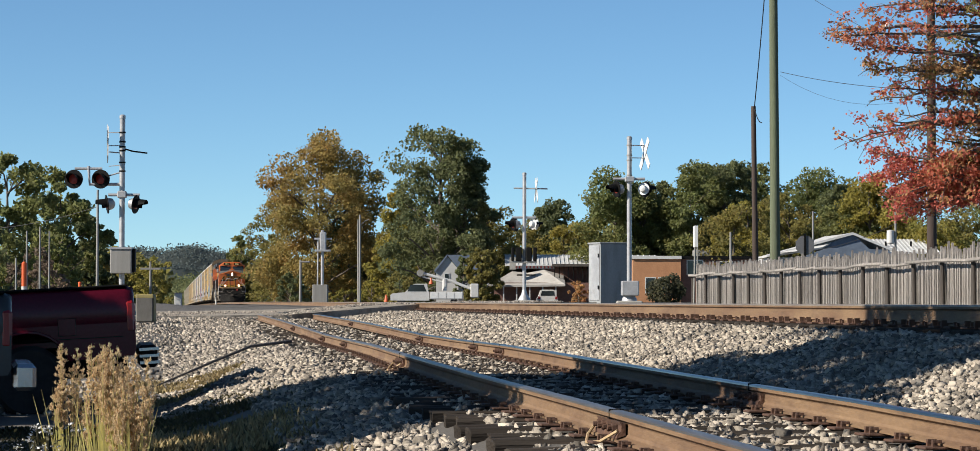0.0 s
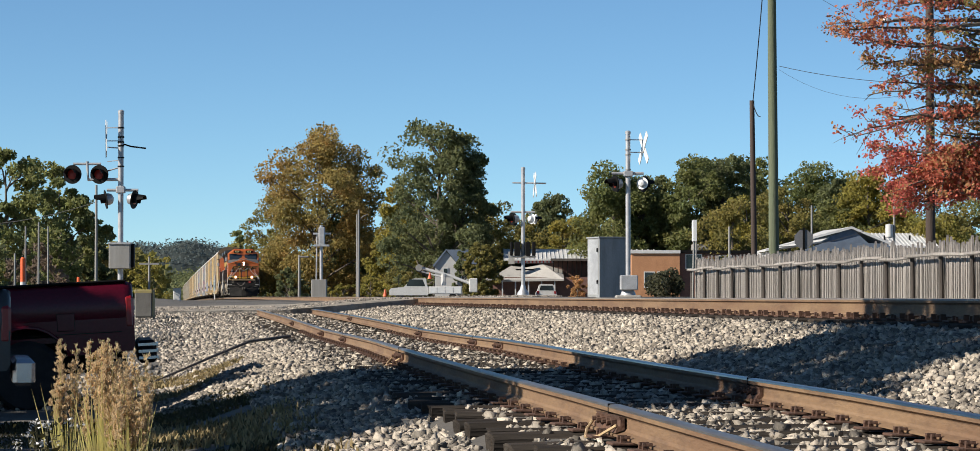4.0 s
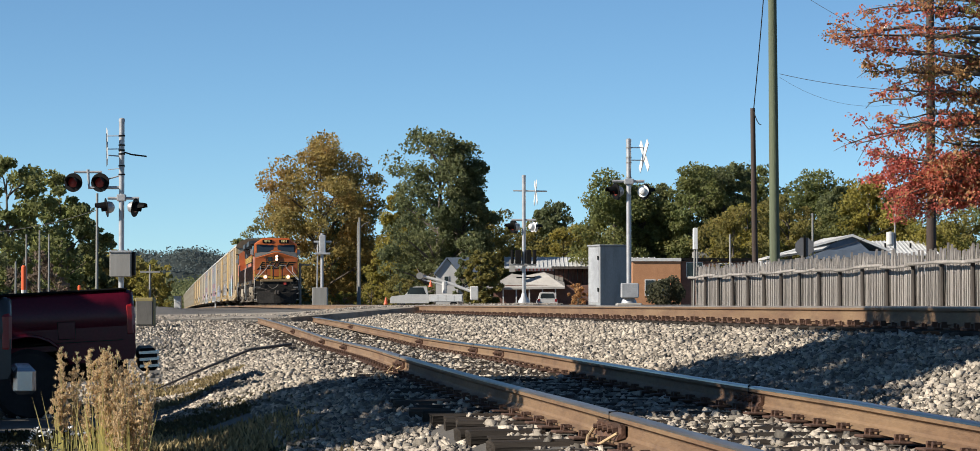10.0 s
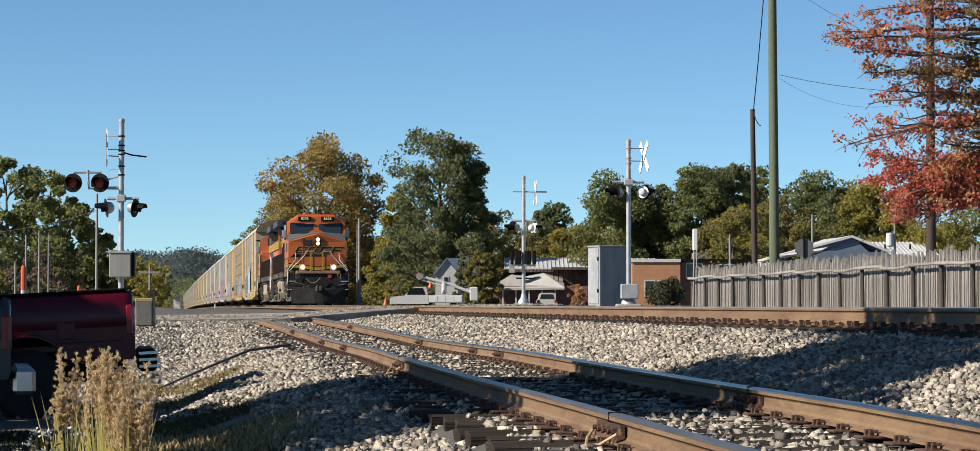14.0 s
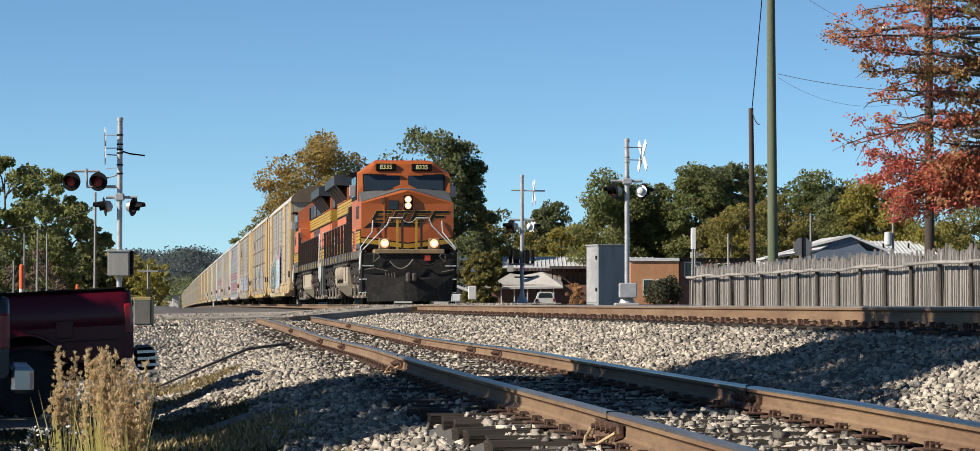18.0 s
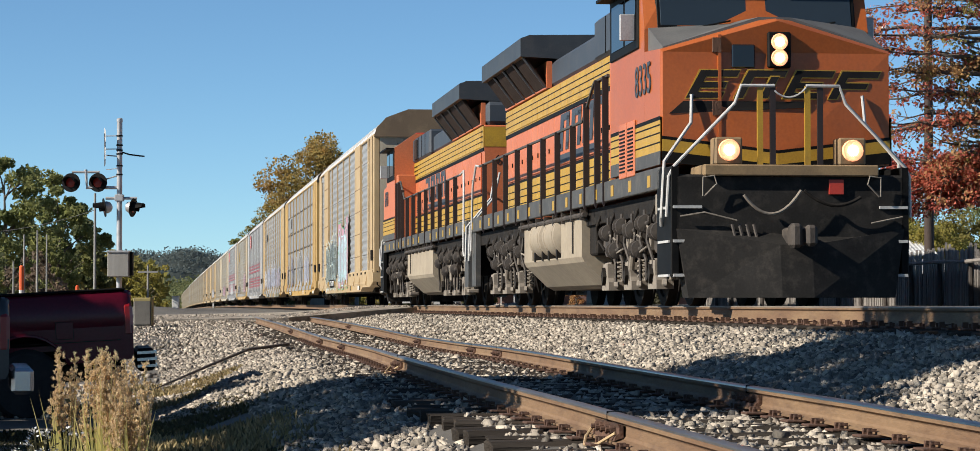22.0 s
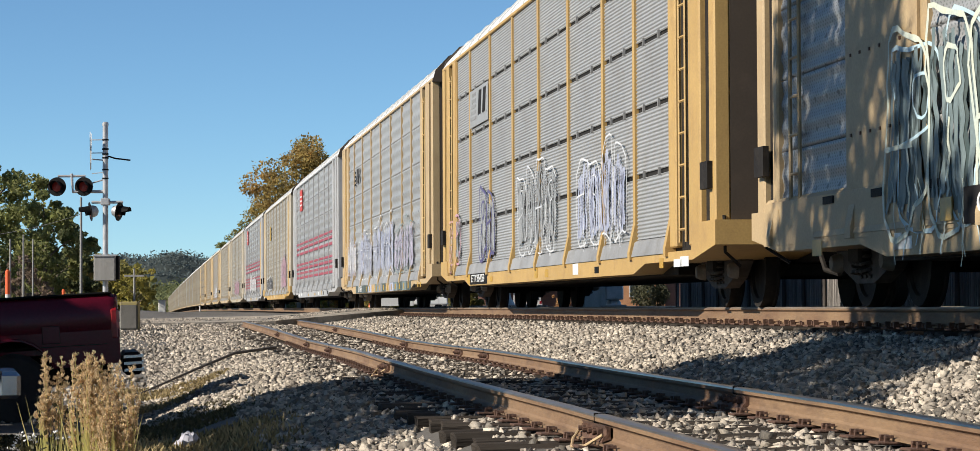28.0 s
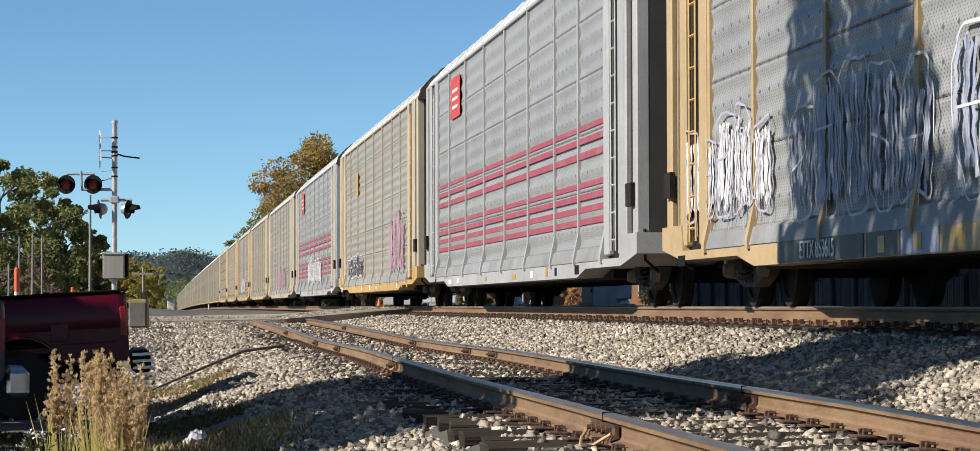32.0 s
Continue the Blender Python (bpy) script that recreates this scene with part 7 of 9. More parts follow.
    ec = part("electrical_cabinet", Shape().box(-9.4, -4.96, -1.0, 1.0, 3.82, 4.46, 0.05), M_BLUE_BLACK, ob, "faded blue-black upper cabinet")
    part("cab_rear_wall", Shape().box(-5.3, -4.95, -1.45, 1.45, 1.76, 3.5, 0.03), M_ORANGE_PALE, ob)
    for sg in (-1, 1):
        y0, y1 = sg * 0.95, sg * 0.962
        part("band", Shape().box(-20.45, -4.96, y0, y1, 1.77, 2.32), M_YELLOW, ob, "yellow lower band")
        part("band", Shape().box(-20.45, -4.96, y0, y1, 3.34, 3.80), M_YELLOW, ob, "yellow upper band")
        part("band", Shape().box(-20.45, -4.96, y0, sg * 0.964, 2.32, 2.37), M_BLACK, ob)
        part("band", Shape().box(-20.45, -4.96, y0, sg * 0.964, 3.27, 3.34), M_BLACK, ob)
        part("band", Shape().box(-4.95, -1.26, sg * 1.488, sg * 1.496, 1.95, 2.34), M_YELLOW, ob, "yellow cab band")
        for z in (2.05, 2.17, 2.27):
            part("pinstripe", Shape().box(-4.95, -1.26, sg * 1.49, sg * 1.4985, z, z + 0.018), M_BLACK, ob)
        part("band", Shape().box(-4.95, -1.26, sg * 1.488, sg * 1.497, 1.78, 1.95), M_SILL, ob)
        part("band", Shape().box(-4.95, -1.26, sg * 1.488, sg * 1.497, 2.34, 2.39), M_BLACK, ob)
        x = -6.1
        while x > -19.7:
            d = part("hood_door", Shape().box(x - 0.66, x, sg * 0.952, sg * 0.975, 2.39, 3.25, 0.008), M_ORANGE_PALE, ob, "orange engine door")
            part("door_handle", Shape().box(x - 0.60, x - 0.57, sg * 0.975, sg * 0.995, 2.66, 2.74), M_BLACK, d)
            part("door_lower", Shape().box(x - 0.66, x, sg * 0.962, sg * 0.978, 1.79, 2.30, 0.006), M_YELLOW, d)
            part("door_upper", Shape().box(x - 0.66, x, sg * 0.962, sg * 0.978, 3.36, 3.78, 0.006), M_YELLOW, d)
            x -= 0.70
        for z in (1.91, 2.04, 2.17, 3.46, 3.57, 3.68):
            part("pinstripe", Shape().box(-20.4, -5.0, sg * 0.975, sg * 0.981, z, z + 0.018), M_BLACK, ob)
        for xa in (-3.0, -3.62) if lead else ():
            lv = part("louvre_door", Shape().box(xa - 0.56, xa, sg * 1.49, sg * 1.515, 1.72, 2.46, 0.008), M_ORANGE_PALE, ob, "orange louvred door")
            for i in range(12):
                z = 1.80 + i * 0.05
                part("slat", Shape().box(xa - 0.48, xa - 0.08, sg * 1.512, sg * 1.524, z, z + 0.022), M_BLACK, lv)
        for xa in (-5.9, -6.7):
            for i in range(7):
                z = 2.45 + i * 0.05
                part("vent_slat", Shape().box(xa - 0.28, xa, sg * 0.976, sg * 0.985, z, z + 0.022), M_BLACK, ob)
        side_text(number, 0.58, M_BLUE_BLACK, ob, -2.45, sg * 1.499, 2.92, sx=1.0 if lead else 0.95)
        slanted_marks(ob, -13.2, -8.2, 2.62, 3.24, sg * 0.981 if sg > 0 else -0.985, M_BLUE_BLACK, 0.18)
        part("logo_mark", Shape().prism([(-13.6, 2.40), (-9.2, 2.46), (-8.8, 2.56), (-13.2, 2.56)], "y", sg * 0.978, sg * 0.984), M_BLUE_BLACK, ob)
        for xa in (-5.6, -6.5, -7.4, -8.3):
            part("cabinet_seam", Shape().box(xa - 0.015, xa + 0.015, sg * 0.998, sg * 1.01, 3.85, 4.42), M_BLACK, ec)
        part("cabinet_vent", Shape().box(-6.3, -5.75, sg * 1.0, sg * 1.04, 3.86, 4.38, 0.01), M_SCREEN, ec, "dark vent panel")
        # radiator wings
        wg = part("radiator_wing", Shape().prism([(sg * 0.7, 4.34), (sg * 1.46, 4.38), (sg * 1.46, 4.70), (sg * 1.3, 4.76), (sg * 0.0, 4.78), (sg * 0.0, 4.34)], "x", -20.3, -14.6), M_ROOF_BLACK, ob, "dark overhanging radiator wing")
        for i in range(4):
            xa = -14.75 - i * 1.38
            scr = Shape().add([(xa - 1.2, sg * 1.38, 4.37), (xa, sg * 1.38, 4.37), (xa, sg * 1.0, 3.86), (xa - 1.2, sg * 1.0, 3.86), (xa - 1.2, sg * 1.34, 4.39), (xa, sg * 1.34, 4.39), (xa, sg * 0.96, 3.86), (xa - 1.2, sg * 0.96, 3.86)],
                              [(0, 1, 2, 3), (7, 6, 5, 4), (0, 4, 5, 1), (1, 5, 6, 2), (2, 6, 7, 3), (3, 7, 4, 0)])
            part("radiator_screen", scr, M_SCREEN, wg, "dark slanted radiator screen")
            part("screen_bar", Shape().tube([(xa + 0.06, sg * 1.41, 4.37), (xa + 0.06, sg * 1.0, 3.84)], 0.025, 5), M_ROOF_BLACK, wg)
        part("radiator_base", Shape().box(-20.3, -14.6, sg * 0.9, sg * 0.99, 3.83, 4.3), M_ORANGE_PALE, wg)
        # walkway and handrails
        part("frame_sill", Shape().box(-21.9, -1.3, sg * 1.42, sg * 1.5, 1.47, 1.75, 0.01), M_SILL, ob, "dark grey frame sill")
        for i in range(15):
            x = -1.9 - i * 1.4
            part("reflector", Shape().box(x - 0.2, x, sg * 1.5, sg * 1.507, 1.52, 1.67), M_YELLOW, ob, "yellow reflective square")
        rail_z = lambda x: 3.25 if x > -6.6 else (2.75 if x < -7.4 else 3.0)
        xs = [-5.5, -6.2, -7.2] + [-8.5 - 1.6 * i for i in range(8)]
        for x in xs:
            part("handrail_post", Shape().prism([(sg * 1.50, 1.40), (sg * 1.525, 1.45), (sg * 1.525, rail_z(x)), (sg * 1.435, rail_z(x)), (sg * 1.435, 1.62)], "x", x - 0.022, x + 0.022), M_DARK_POST, ob, "dark flat handrail post")
        part("handrail", Shape().tube([(-5.3, sg * 1.47, 3.25), (-6.5, sg * 1.47, 3.25), (-7.6, sg * 1.47, 2.75), (-20.6, sg * 1.47, 2.75)], 0.024, 6), M_SILL, ob, "dark grey handrail")
        part("end_rail", Shape().tube([(-20.6, sg * 1.47, 2.75), (-21.2, sg * 1.47, 2.8), (-21.5, sg * 1.5, 2.4), (-21.6, sg * 1.52, 1.1), (-21.75, sg * 1.52, 1.0)], 0.022, 8), M_RAIL_GREY, ob, "pale curved end handrail", smooth=True)
        part("end_rail", Shape().tube([(-21.9, sg * 0.9, 2.7), (-22.0, sg * 1.0, 2.2), (-22.0, sg * 1.5, 1.6), (-22.0, sg * 1.52, 0.9)], 0.022, 8), M_RAIL_GREY, ob, "pale curved end handrail", smooth=True)
        part("rear_steps", Shape().box(-22.0, -21.3, sg * 1.36, sg * 1.46, 0.38, 1.75), M_SILL, ob, "dark rear steps")
        part("cable_conduit", Shape().tube([(-7.6, sg * 1.44, 1.36), (-14.8, sg * 1.44, 1.36)], 0.04, 8), M_DUST_DARK, ob)
        for i in range(8):
            x = -7.8 - i * 0.95
            part("conduit_bracket", Shape().box(x - 0.03, x + 0.03, sg * 1.36, sg * 1.48, 1.28, 1.45), M_DUST_DARK, ob)
    # tank with air reservoirs
    tank = [(-1.38, 1.36), (-1.42, 1.32), (-1.42, 0.74), (-1.38, 0.66), (-1.02, 0.32), (-0.9, 0.26), (0.9, 0.26), (1.02, 0.32), (1.38, 0.66), (1.42, 0.74), (1.42, 1.32), (1.38, 1.36)]
    if lead:
        low = [(-1.42, 0.76), (-1.42, 0.74), (-1.38, 0.66), (-1.02, 0.32), (-0.9, 0.26), (0.9, 0.26), (1.02, 0.32), (1.38, 0.66), (1.42, 0.74), (1.42, 0.76)]
        part("fuel_tank", Shape().prism(tank, "x", -10.1, -8.0), M_TANK, ob, "dusty beige fuel tank")
        part("tank_sump", Shape().prism(low, "x", -13.4, -10.1), M_TANK, ob, "low middle of the fuel tank")
        part("tank_end", Shape().prism(tank, "x", -14.4, -13.4), M_TANK, ob, "dusty beige tank end")
        part("tank_core", Shape().box(-13.4, -10.1, -0.85, 0.85, 0.765, 1.36), M_UNDER, ob)
        for sg in (-1, 1):
            for xa in (-10.2, -11.8):
                part("air_reservoir", Shape().lathe([(0.05, 0.0), (0.2, 0.03), (0.36, 0.12), (0.36, 1.38), (0.2, 1.47), (0.05, 1.5)], 18, pose(xa, sg * 1.16, 1.12, 0, -90, 0)), M_TANK, ob, "dusty round air reservoir", smooth=True)
                for o in (-0.3, -1.2):
                    part("reservoir_strap", Shape().lathe([(0.355, -0.02), (0.366, -0.018), (0.366, 0.018), (0.355, 0.02)], 18, pose(xa + o, sg * 1.16, 1.12, 0, -90, 0)), M_TANK, ob)
                    part("reservoir_bracket", Shape().box(xa + o - 0.06, xa + o + 0.06, sg * 1.30, sg * 1.44, 0.74, 0.9), M_UNDER, ob)
    else:
        part("fuel_tank", Shape().prism(tank, "x", -14.4, -8.0), M_TANK, ob, "dusty beige fuel tank")
    for sg in (-1, 1):
        part("fuel_gauge", Shape().box(-8.9, -8.82, sg * 1.42, sg * 1.435, 0.8, 1.32), M_UNDER, ob)
    part("underframe", Shape().box(-21.8, -1.2, -1.35, 1.35, 1.2, 1.44), M_UNDER, ob, "grimy dark underframe")
    part("equipment_box", Shape().box(-8.0, -7.4, -1.3, 1.3, 0.75, 1.25, 0.03), M_UNDER, ob)
    part("sand_box", Shape().box(-1.9, -1.5, -1.44, -1.2, 1.15, 1.44, 0.02), M_DUST, ob)
    part("rear_coupler", Shape().box(-22.3, -21.8, -0.12, 0.12, 0.74, 0.96, 0.03), M_DUST_DARK, ob)
    part("rear_sheet", Shape().box(-21.95, -21.8, -1.4, 1.4, 0.6, 1.75), M_BLACK, ob)
    part("rear_band", Shape().box(-20.458, -20.44, -0.94, 0.94, 3.36, 3.78), M_YELLOW, ob, "yellow band across the hood end")
    part("rear_number", text_mesh(number, 0.28, M_LETTER), M_LETTER, ob, m=pose(-20.462, 0.45, 3.08, 90, 0, -90))
    part("exhaust_stack", Shape().box(-12.6, -11.4, -0.3, 0.3, 4.32, 4.62, 0.05), M_ROOF_BLACK, ob)
    engine_truck(ob, -4.55)
    engine_truck(ob, -17.8)
    return ob


# ---- autorack cars ----
def panel_material(name, a, b, dots=True):
    m = surface(name, a, b, 0.5, 0.5, 0.03, metal=0.15, fine=18, stain=(0.22, 0.19, 0.15), stain_amount=0.35)
    if dots:  # rows of punched holes
        nt = m.node_tree
        N, L = nt.nodes, nt.links
        tc, sep = N.new("ShaderNodeTexCoord"), N.new("ShaderNodeSeparateXYZ")
        L.new(tc.outputs["Object"], sep.inputs[0])

        def math_node(op, p, q=None):
            n = N.new("ShaderNodeMath")
            n.operation = op
            for sock, v in zip(n.inputs, (p, q)):
                if v is None:
                    continue
                if isinstance(v, bpy.types.NodeSocket):
                    L.new(v, sock)
                else:
                    sock.default_value = v
            return n.outputs[0]
        u = math_node("SINE", math_node("MULTIPLY", sep.outputs[0], 2 * math.pi / 0.085))
        w = math_node("SINE", math_node("MULTIPLY", sep.outputs[2], 2 * math.pi / 0.06))
        fine_hole = math_node("MULTIPLY", math_node("GREATER_THAN", math_node("MULTIPLY", u, w), 0.5), 0.75)
        u2 = math_node("COSINE", math_node("MULTIPLY", sep.outputs[0], 2 * math.pi / 0.417))
        w2 = math_node("COSINE", math_node("MULTIPLY", sep.outputs[2], 2 * math.pi / 0.276))
        hole = math_node("MAXIMUM", fine_hole, math_node("GREATER_THAN", math_node("ADD", u2, math_node("MULTIPLY", w2, 1.0)), 1.86))
        bs = N["Principled BSDF"]
        src = bs.inputs["Base Color"].links[0].from_socket
        mx = N.new("ShaderNodeMix")
        mx.data_type = "RGBA"
        L.new(math_node("MULTIPLY", hole, 0.75), mx.inputs[0])
        L.new(src, mx.inputs[6])
        mx.inputs[7].default_value = (0.03, 0.03, 0.03, 1)
        L.new(mx.outputs[2], bs.inputs["Base Color"])
    return m


P_GREY = panel_material("galvanised_grey_panel", (0.309, 0.312, 0.312), (0.379, 0.382, 0.379))
P_DARK = panel_material("ribbed_grey_panel", (0.309, 0.316, 0.320), (0.370, 0.375, 0.375), False)
P_BEIGE = panel_material("beige_panel", (0.386, 0.359, 0.309), (0.332, 0.312, 0.270))
P_TAN = panel_material("tan_panel", (0.370, 0.325, 0.255), (0.325, 0.286, 0.224))
C_YELLOW = surface("weathered_yellow_paint", (0.498, 0.320, 0.108), (0.432, 0.274, 0.091), 0.6, 0.8, 0.05, stain=(0.25, 0.14, 0.06), stain_amount=0.45)
C_TAN = surface("weathered_tan_paint", (0.478, 0.349, 0.189), (0.418, 0.299, 0.159), 0.6, 0.8, 0.05, stain=(0.24, 0.16, 0.09), stain_amount=0.4)
C_BROWN = surface("brown_end_paint", (0.17, 0.12, 0.07), (0.13, 0.09, 0.055), 0.7, 1, 0.05, stain=(0.3, 0.22, 0.13), stain_amount=0.3)
C_BEIGE = surface("weathered_beige_paint", (0.465, 0.409, 0.307), (0.400, 0.344, 0.261), 0.6, 0.8, 0.05, stain=(0.24, 0.19, 0.13), stain_amount=0.4)
C_GREY = surface("pale_grey_paint", (0.408, 0.408, 0.408), (0.338, 0.338, 0.342), 0.55, 0.8, 0.05, stain=(0.22, 0.2, 0.18), stain_amount=0.4)
C_FOOT = surface("grey_foot_plate", (0.30, 0.30, 0.30), (0.22, 0.22, 0.22), 0.6, 1, 0.05, stain=(0.12, 0.10, 0.08), stain_amount=0.4)
C_ROOF = surface("white_steel_roof", (0.80, 0.80, 0.78), (0.70, 0.70, 0.68), 0.5, 0.5, 0.05, stain=(0.45, 0.42, 0.38), stain_amount=0.3)
C_RED = surface("faded_red_stripe", (0.349, 0.058, 0.083), (0.299, 0.050, 0.075), 0.55, 0.9, 0.02, stain=(0.30, 0.2, 0.2), stain_amount=0.5)
G_WHITE = surface("white_spray_paint", (0.647, 0.656, 0.664), (0.564, 0.573, 0.598), 0.6, 3, 0)
G_BLUE = surface("blue_spray_paint", (0.30, 0.33, 0.46), (0.42, 0.44, 0.54), 0.6, 3, 0)
G_VIOLET = surface("violet_spray_paint", (0.38, 0.35, 0.46), (0.44, 0.41, 0.50), 0.6, 3, 0)
G_PINK = surface("pink_spray_paint", (0.50, 0.27, 0.33), (0.42, 0.24, 0.30), 0.6, 3, 0)
G_CREAM = surface("cream_spray_paint", (0.62, 0.64, 0.50), (0.52, 0.58, 0.52), 0.6, 3, 0)
G_LEAF = surface("bright_green_spray_paint", (0.16, 0.42, 0.20), (0.12, 0.34, 0.17), 0.6, 3, 0)
G_SKY = surface("pale_blue_spray_paint", (0.45, 0.62, 0.70), (0.52, 0.66, 0.70), 0.6, 3, 0)
G_INDIGO = surface("indigo_spray_paint", (0.07, 0.06, 0.16), (0.10, 0.09, 0.2), 0.6, 3, 0)
G_TEAL = surface("teal_spray_paint", (0.13, 0.17, 0.17), (0.20, 0.25, 0.25), 0.6, 3, 0)
G_GREEN = surface("dark_green_spray_paint", (0.05, 0.075, 0.07), (0.08, 0.10, 0.09), 0.6, 2, 0)
G_BLACK = surface("black_spray_paint", (0.03, 0.03, 0.04), (0.05, 0.05, 0.06), 0.6, 3, 0)

CLIP = Shape().box(-0.010, 0.010, -0.010, 0.024, -0.05, 0.05, 0.003).mesh("clip", C_FOOT)
RIVET = Shape().box(-0.02, 0.02, -0.006, 0.006, -0.014, 0.014).mesh("rivet", M_RUST)
FIRST_POSTS = [-3.2, -6.0, -8.3, -11.3, -14.3, -17.3, -20.3, -21.9, -24.0, -27.0]  # the leading car
POSTS = [-3.4, -5.75, -8.1, -11.1, -14.1, -17.1, -20.1, -23.1, -25.3]
Z0, Z1 = 0.82, 4.98


def ribbed_panel(w, pitch, depth, tiers, seam):
    """One bay of side sheeting: tiers of soft horizontal ribs with seams between them."""
    th = (Z1 - Z0) / tiers
    prof = []
    for t in range(tiers):
        a, b = Z0 + t * th + seam, Z0 + (t + 1) * th - seam
        n = max(2, int(round((b - a) / pitch)))
        prof.append((0.055, a - 0.003))
        for i in range(n):
            z, p = a + (b - a) * i / n, (b - a) / n
            prof += [(depth * (0.5 - 0.5 * math.cos(2 * math.pi * q / 6)), z + p * q / 6) for q in range(6)]
        prof += [(0.0, b), (0.055, b + 0.003)]
    m = len(prof)
    return Shape().add([(x, y, z) for x in (-w / 2, w / 2) for y, z in prof], [(i, i + 1, m + i + 1, m + i) for i in range(m - 1)])


def flat_face(sh, mat, name):
    me = bpy.data.meshes.new(name)
    me.from_pydata(sh.v, [], sh.f)
    me.materials.append(mat)
    return me


PANEL_CACHE = {}


def panel_mesh(mat, style, width):
    key = (mat.name, style, round(width, 2))
    if key not in PANEL_CACHE:
        pitch, depth, tiers, seam = {"fine": (0.048, 0.015, 5, 0.034), "wide": (0.27, 0.026, 5, 0.006), "mid": (0.22, 0.024, 6, 0.006)}[style]
        me = flat_face(ribbed_panel(width - 0.03, pitch, depth, tiers, seam), mat, "side_panel")
        me.shade_smooth()
        PANEL_CACHE[key] = me
    return PANEL_CACHE[key]


POST_CACHE = {}


def post_mesh(mat, w):
    key = (mat.name, w)
    if key not in POST_CACHE:
        sh = Shape().prism([(-1.588, Z0 + 0.25), (-1.588, Z1 + 0.02), (-1.50, Z1 + 0.02), (-1.50, 0.6), (-1.665, 0.6), (-1.665, 0.70)], "x", -w / 2, w / 2)
        POST_CACHE[key] = sh.mesh("side_post", mat)
    return POST_CACHE[key]


def graffiti(parent, x0, x1, z0, z1, fill, line, seed, letters=5, drip=True, Y=-1.600, solid=False, w=1.0):
    """Unreadable spray paint: blown-up letter shapes with a streaky fill, thick wavy outlines and drips."""
    rng = random.Random(seed)
    z0, z1 = z0 - 0.40, z1 - 0.40
    lw = (x1 - x0) / letters
    washes, lines = Shape(), Shape()

    def ribbon(sh, pts, w, y, closed=False):
        pts = [(x + 0.030 * math.sin(z * 23.0), z) for x, z in pts]
        vs, n = [], len(pts)
        for i, (x, z) in enumerate(pts):
            a, b = (pts[i - 1], pts[(i + 1) % n]) if closed else (pts[max(i - 1, 0)], pts[min(i + 1, n - 1)])
            dx, dz = b[0] - a[0], b[1] - a[1]
            q = math.hypot(dx, dz) or 1
            ww = w * rng.uniform(0.75, 1.2)
            vs += [(x - dz / q * ww, y, z + dx / q * ww), (x + dz / q * ww, y, z - dx / q * ww)]
        sh.add(vs, [(2 * i, 2 * i + 1, 2 * ((i + 1) % n) + 1, 2 * ((i + 1) % n)) for i in range(n if closed else n - 1)])

    def blob(cx, cz, rx, rz, power, lean, n=30):
        ph = rng.uniform(0, 6.28)
        out = []
        for k in range(n):
            a = 2 * math.pi * k / n
            c, s = math.cos(a), math.sin(a)
            r = 1.0 + 0.10 * math.sin(3 * a + ph) + 0.06 * math.sin(5 * a + ph * 2)
            x = math.copysign(abs(c) ** power, c) * rx * r
            z = math.copysign(abs(s) ** power, s) * rz * r
            out.append((cx + x + lean * z, cz + z))
        return out

    def stroke(xa, za, xb, zb, n=9):
        bow = rng.uniform(-0.12, 0.12) * lw
        return [(xa + (xb - xa) * q / n + bow * math.sin(math.pi * q / n), za + (zb - za) * q / n) for q in range(n + 1)]
    layer = 0
    for k in range(letters):
        layer += 1
        h = (z1 - z0) * rng.uniform(0.78, 1.05)
        cx, cz = x0 + (k + 0.5) * lw, z0 + h * 0.5
        lean = rng.uniform(-0.12, 0.18)
        body = blob(cx, cz, lw * 0.50, h * 0.5, rng.uniform(0.45, 0.7), lean)
        for j in range(9):  # streaky fill
            xx = cx + lw * (-0.42 + 0.84 * (j + rng.uniform(0.1, 0.9)) / 9)
            ribbon(washes, stroke(xx - lean * h * 0.4, cz - h * rng.uniform(0.34, 0.46), xx + lean * h * 0.4, cz + h * rng.uniform(0.25, 0.44)), lw * rng.uniform(0.025, 0.055), Y - 0.0002 * layer)
        if solid:
            washes.add([(x, Y - 0.0004 * layer, z) for x, z in body], [tuple(range(len(body)))])
        ribbon(lines, body, 0.015 * w, Y - 0.004 - 0.0002 * layer, True)
        style = rng.choice("abcd")
        if style in "ab":
            ribbon(lines, blob(cx + lw * 0.05, cz + h * 0.2, lw * 0.16, h * 0.12, 0.8, lean, 16), 0.012 * w, Y - 0.005, True)
        if style in "bd":
            ribbon(lines, stroke(cx - lw * 0.12, z0 + h * 0.02, cx + lw * rng.uniform(-0.1, 0.15), cz), 0.014 * w, Y - 0.0055)
        if style in "ac":
            ribbon(lines, stroke(cx - lw * 0.45, cz + h * rng.uniform(-0.1, 0.1), cx + lw * 0.2, cz + h * rng.uniform(-0.12, 0.12)), 0.013 * w, Y - 0.006)
        if style == "c":
            ribbon(lines, stroke(cx + lw * 0.1, cz - h * 0.4, cx + lw * 0.2, cz + h * 0.3), 0.014 * w, Y - 0.0065)
        for j in range(3 if drip else 0):
            xx = cx + rng.uniform(-0.4, 0.4) * lw
            ribbon(lines, stroke(xx, z0 + h * rng.uniform(0.05, 0.3), xx + 0.02, z0 - rng.uniform(0.05, 0.3), 5), 0.010, Y - 0.007)
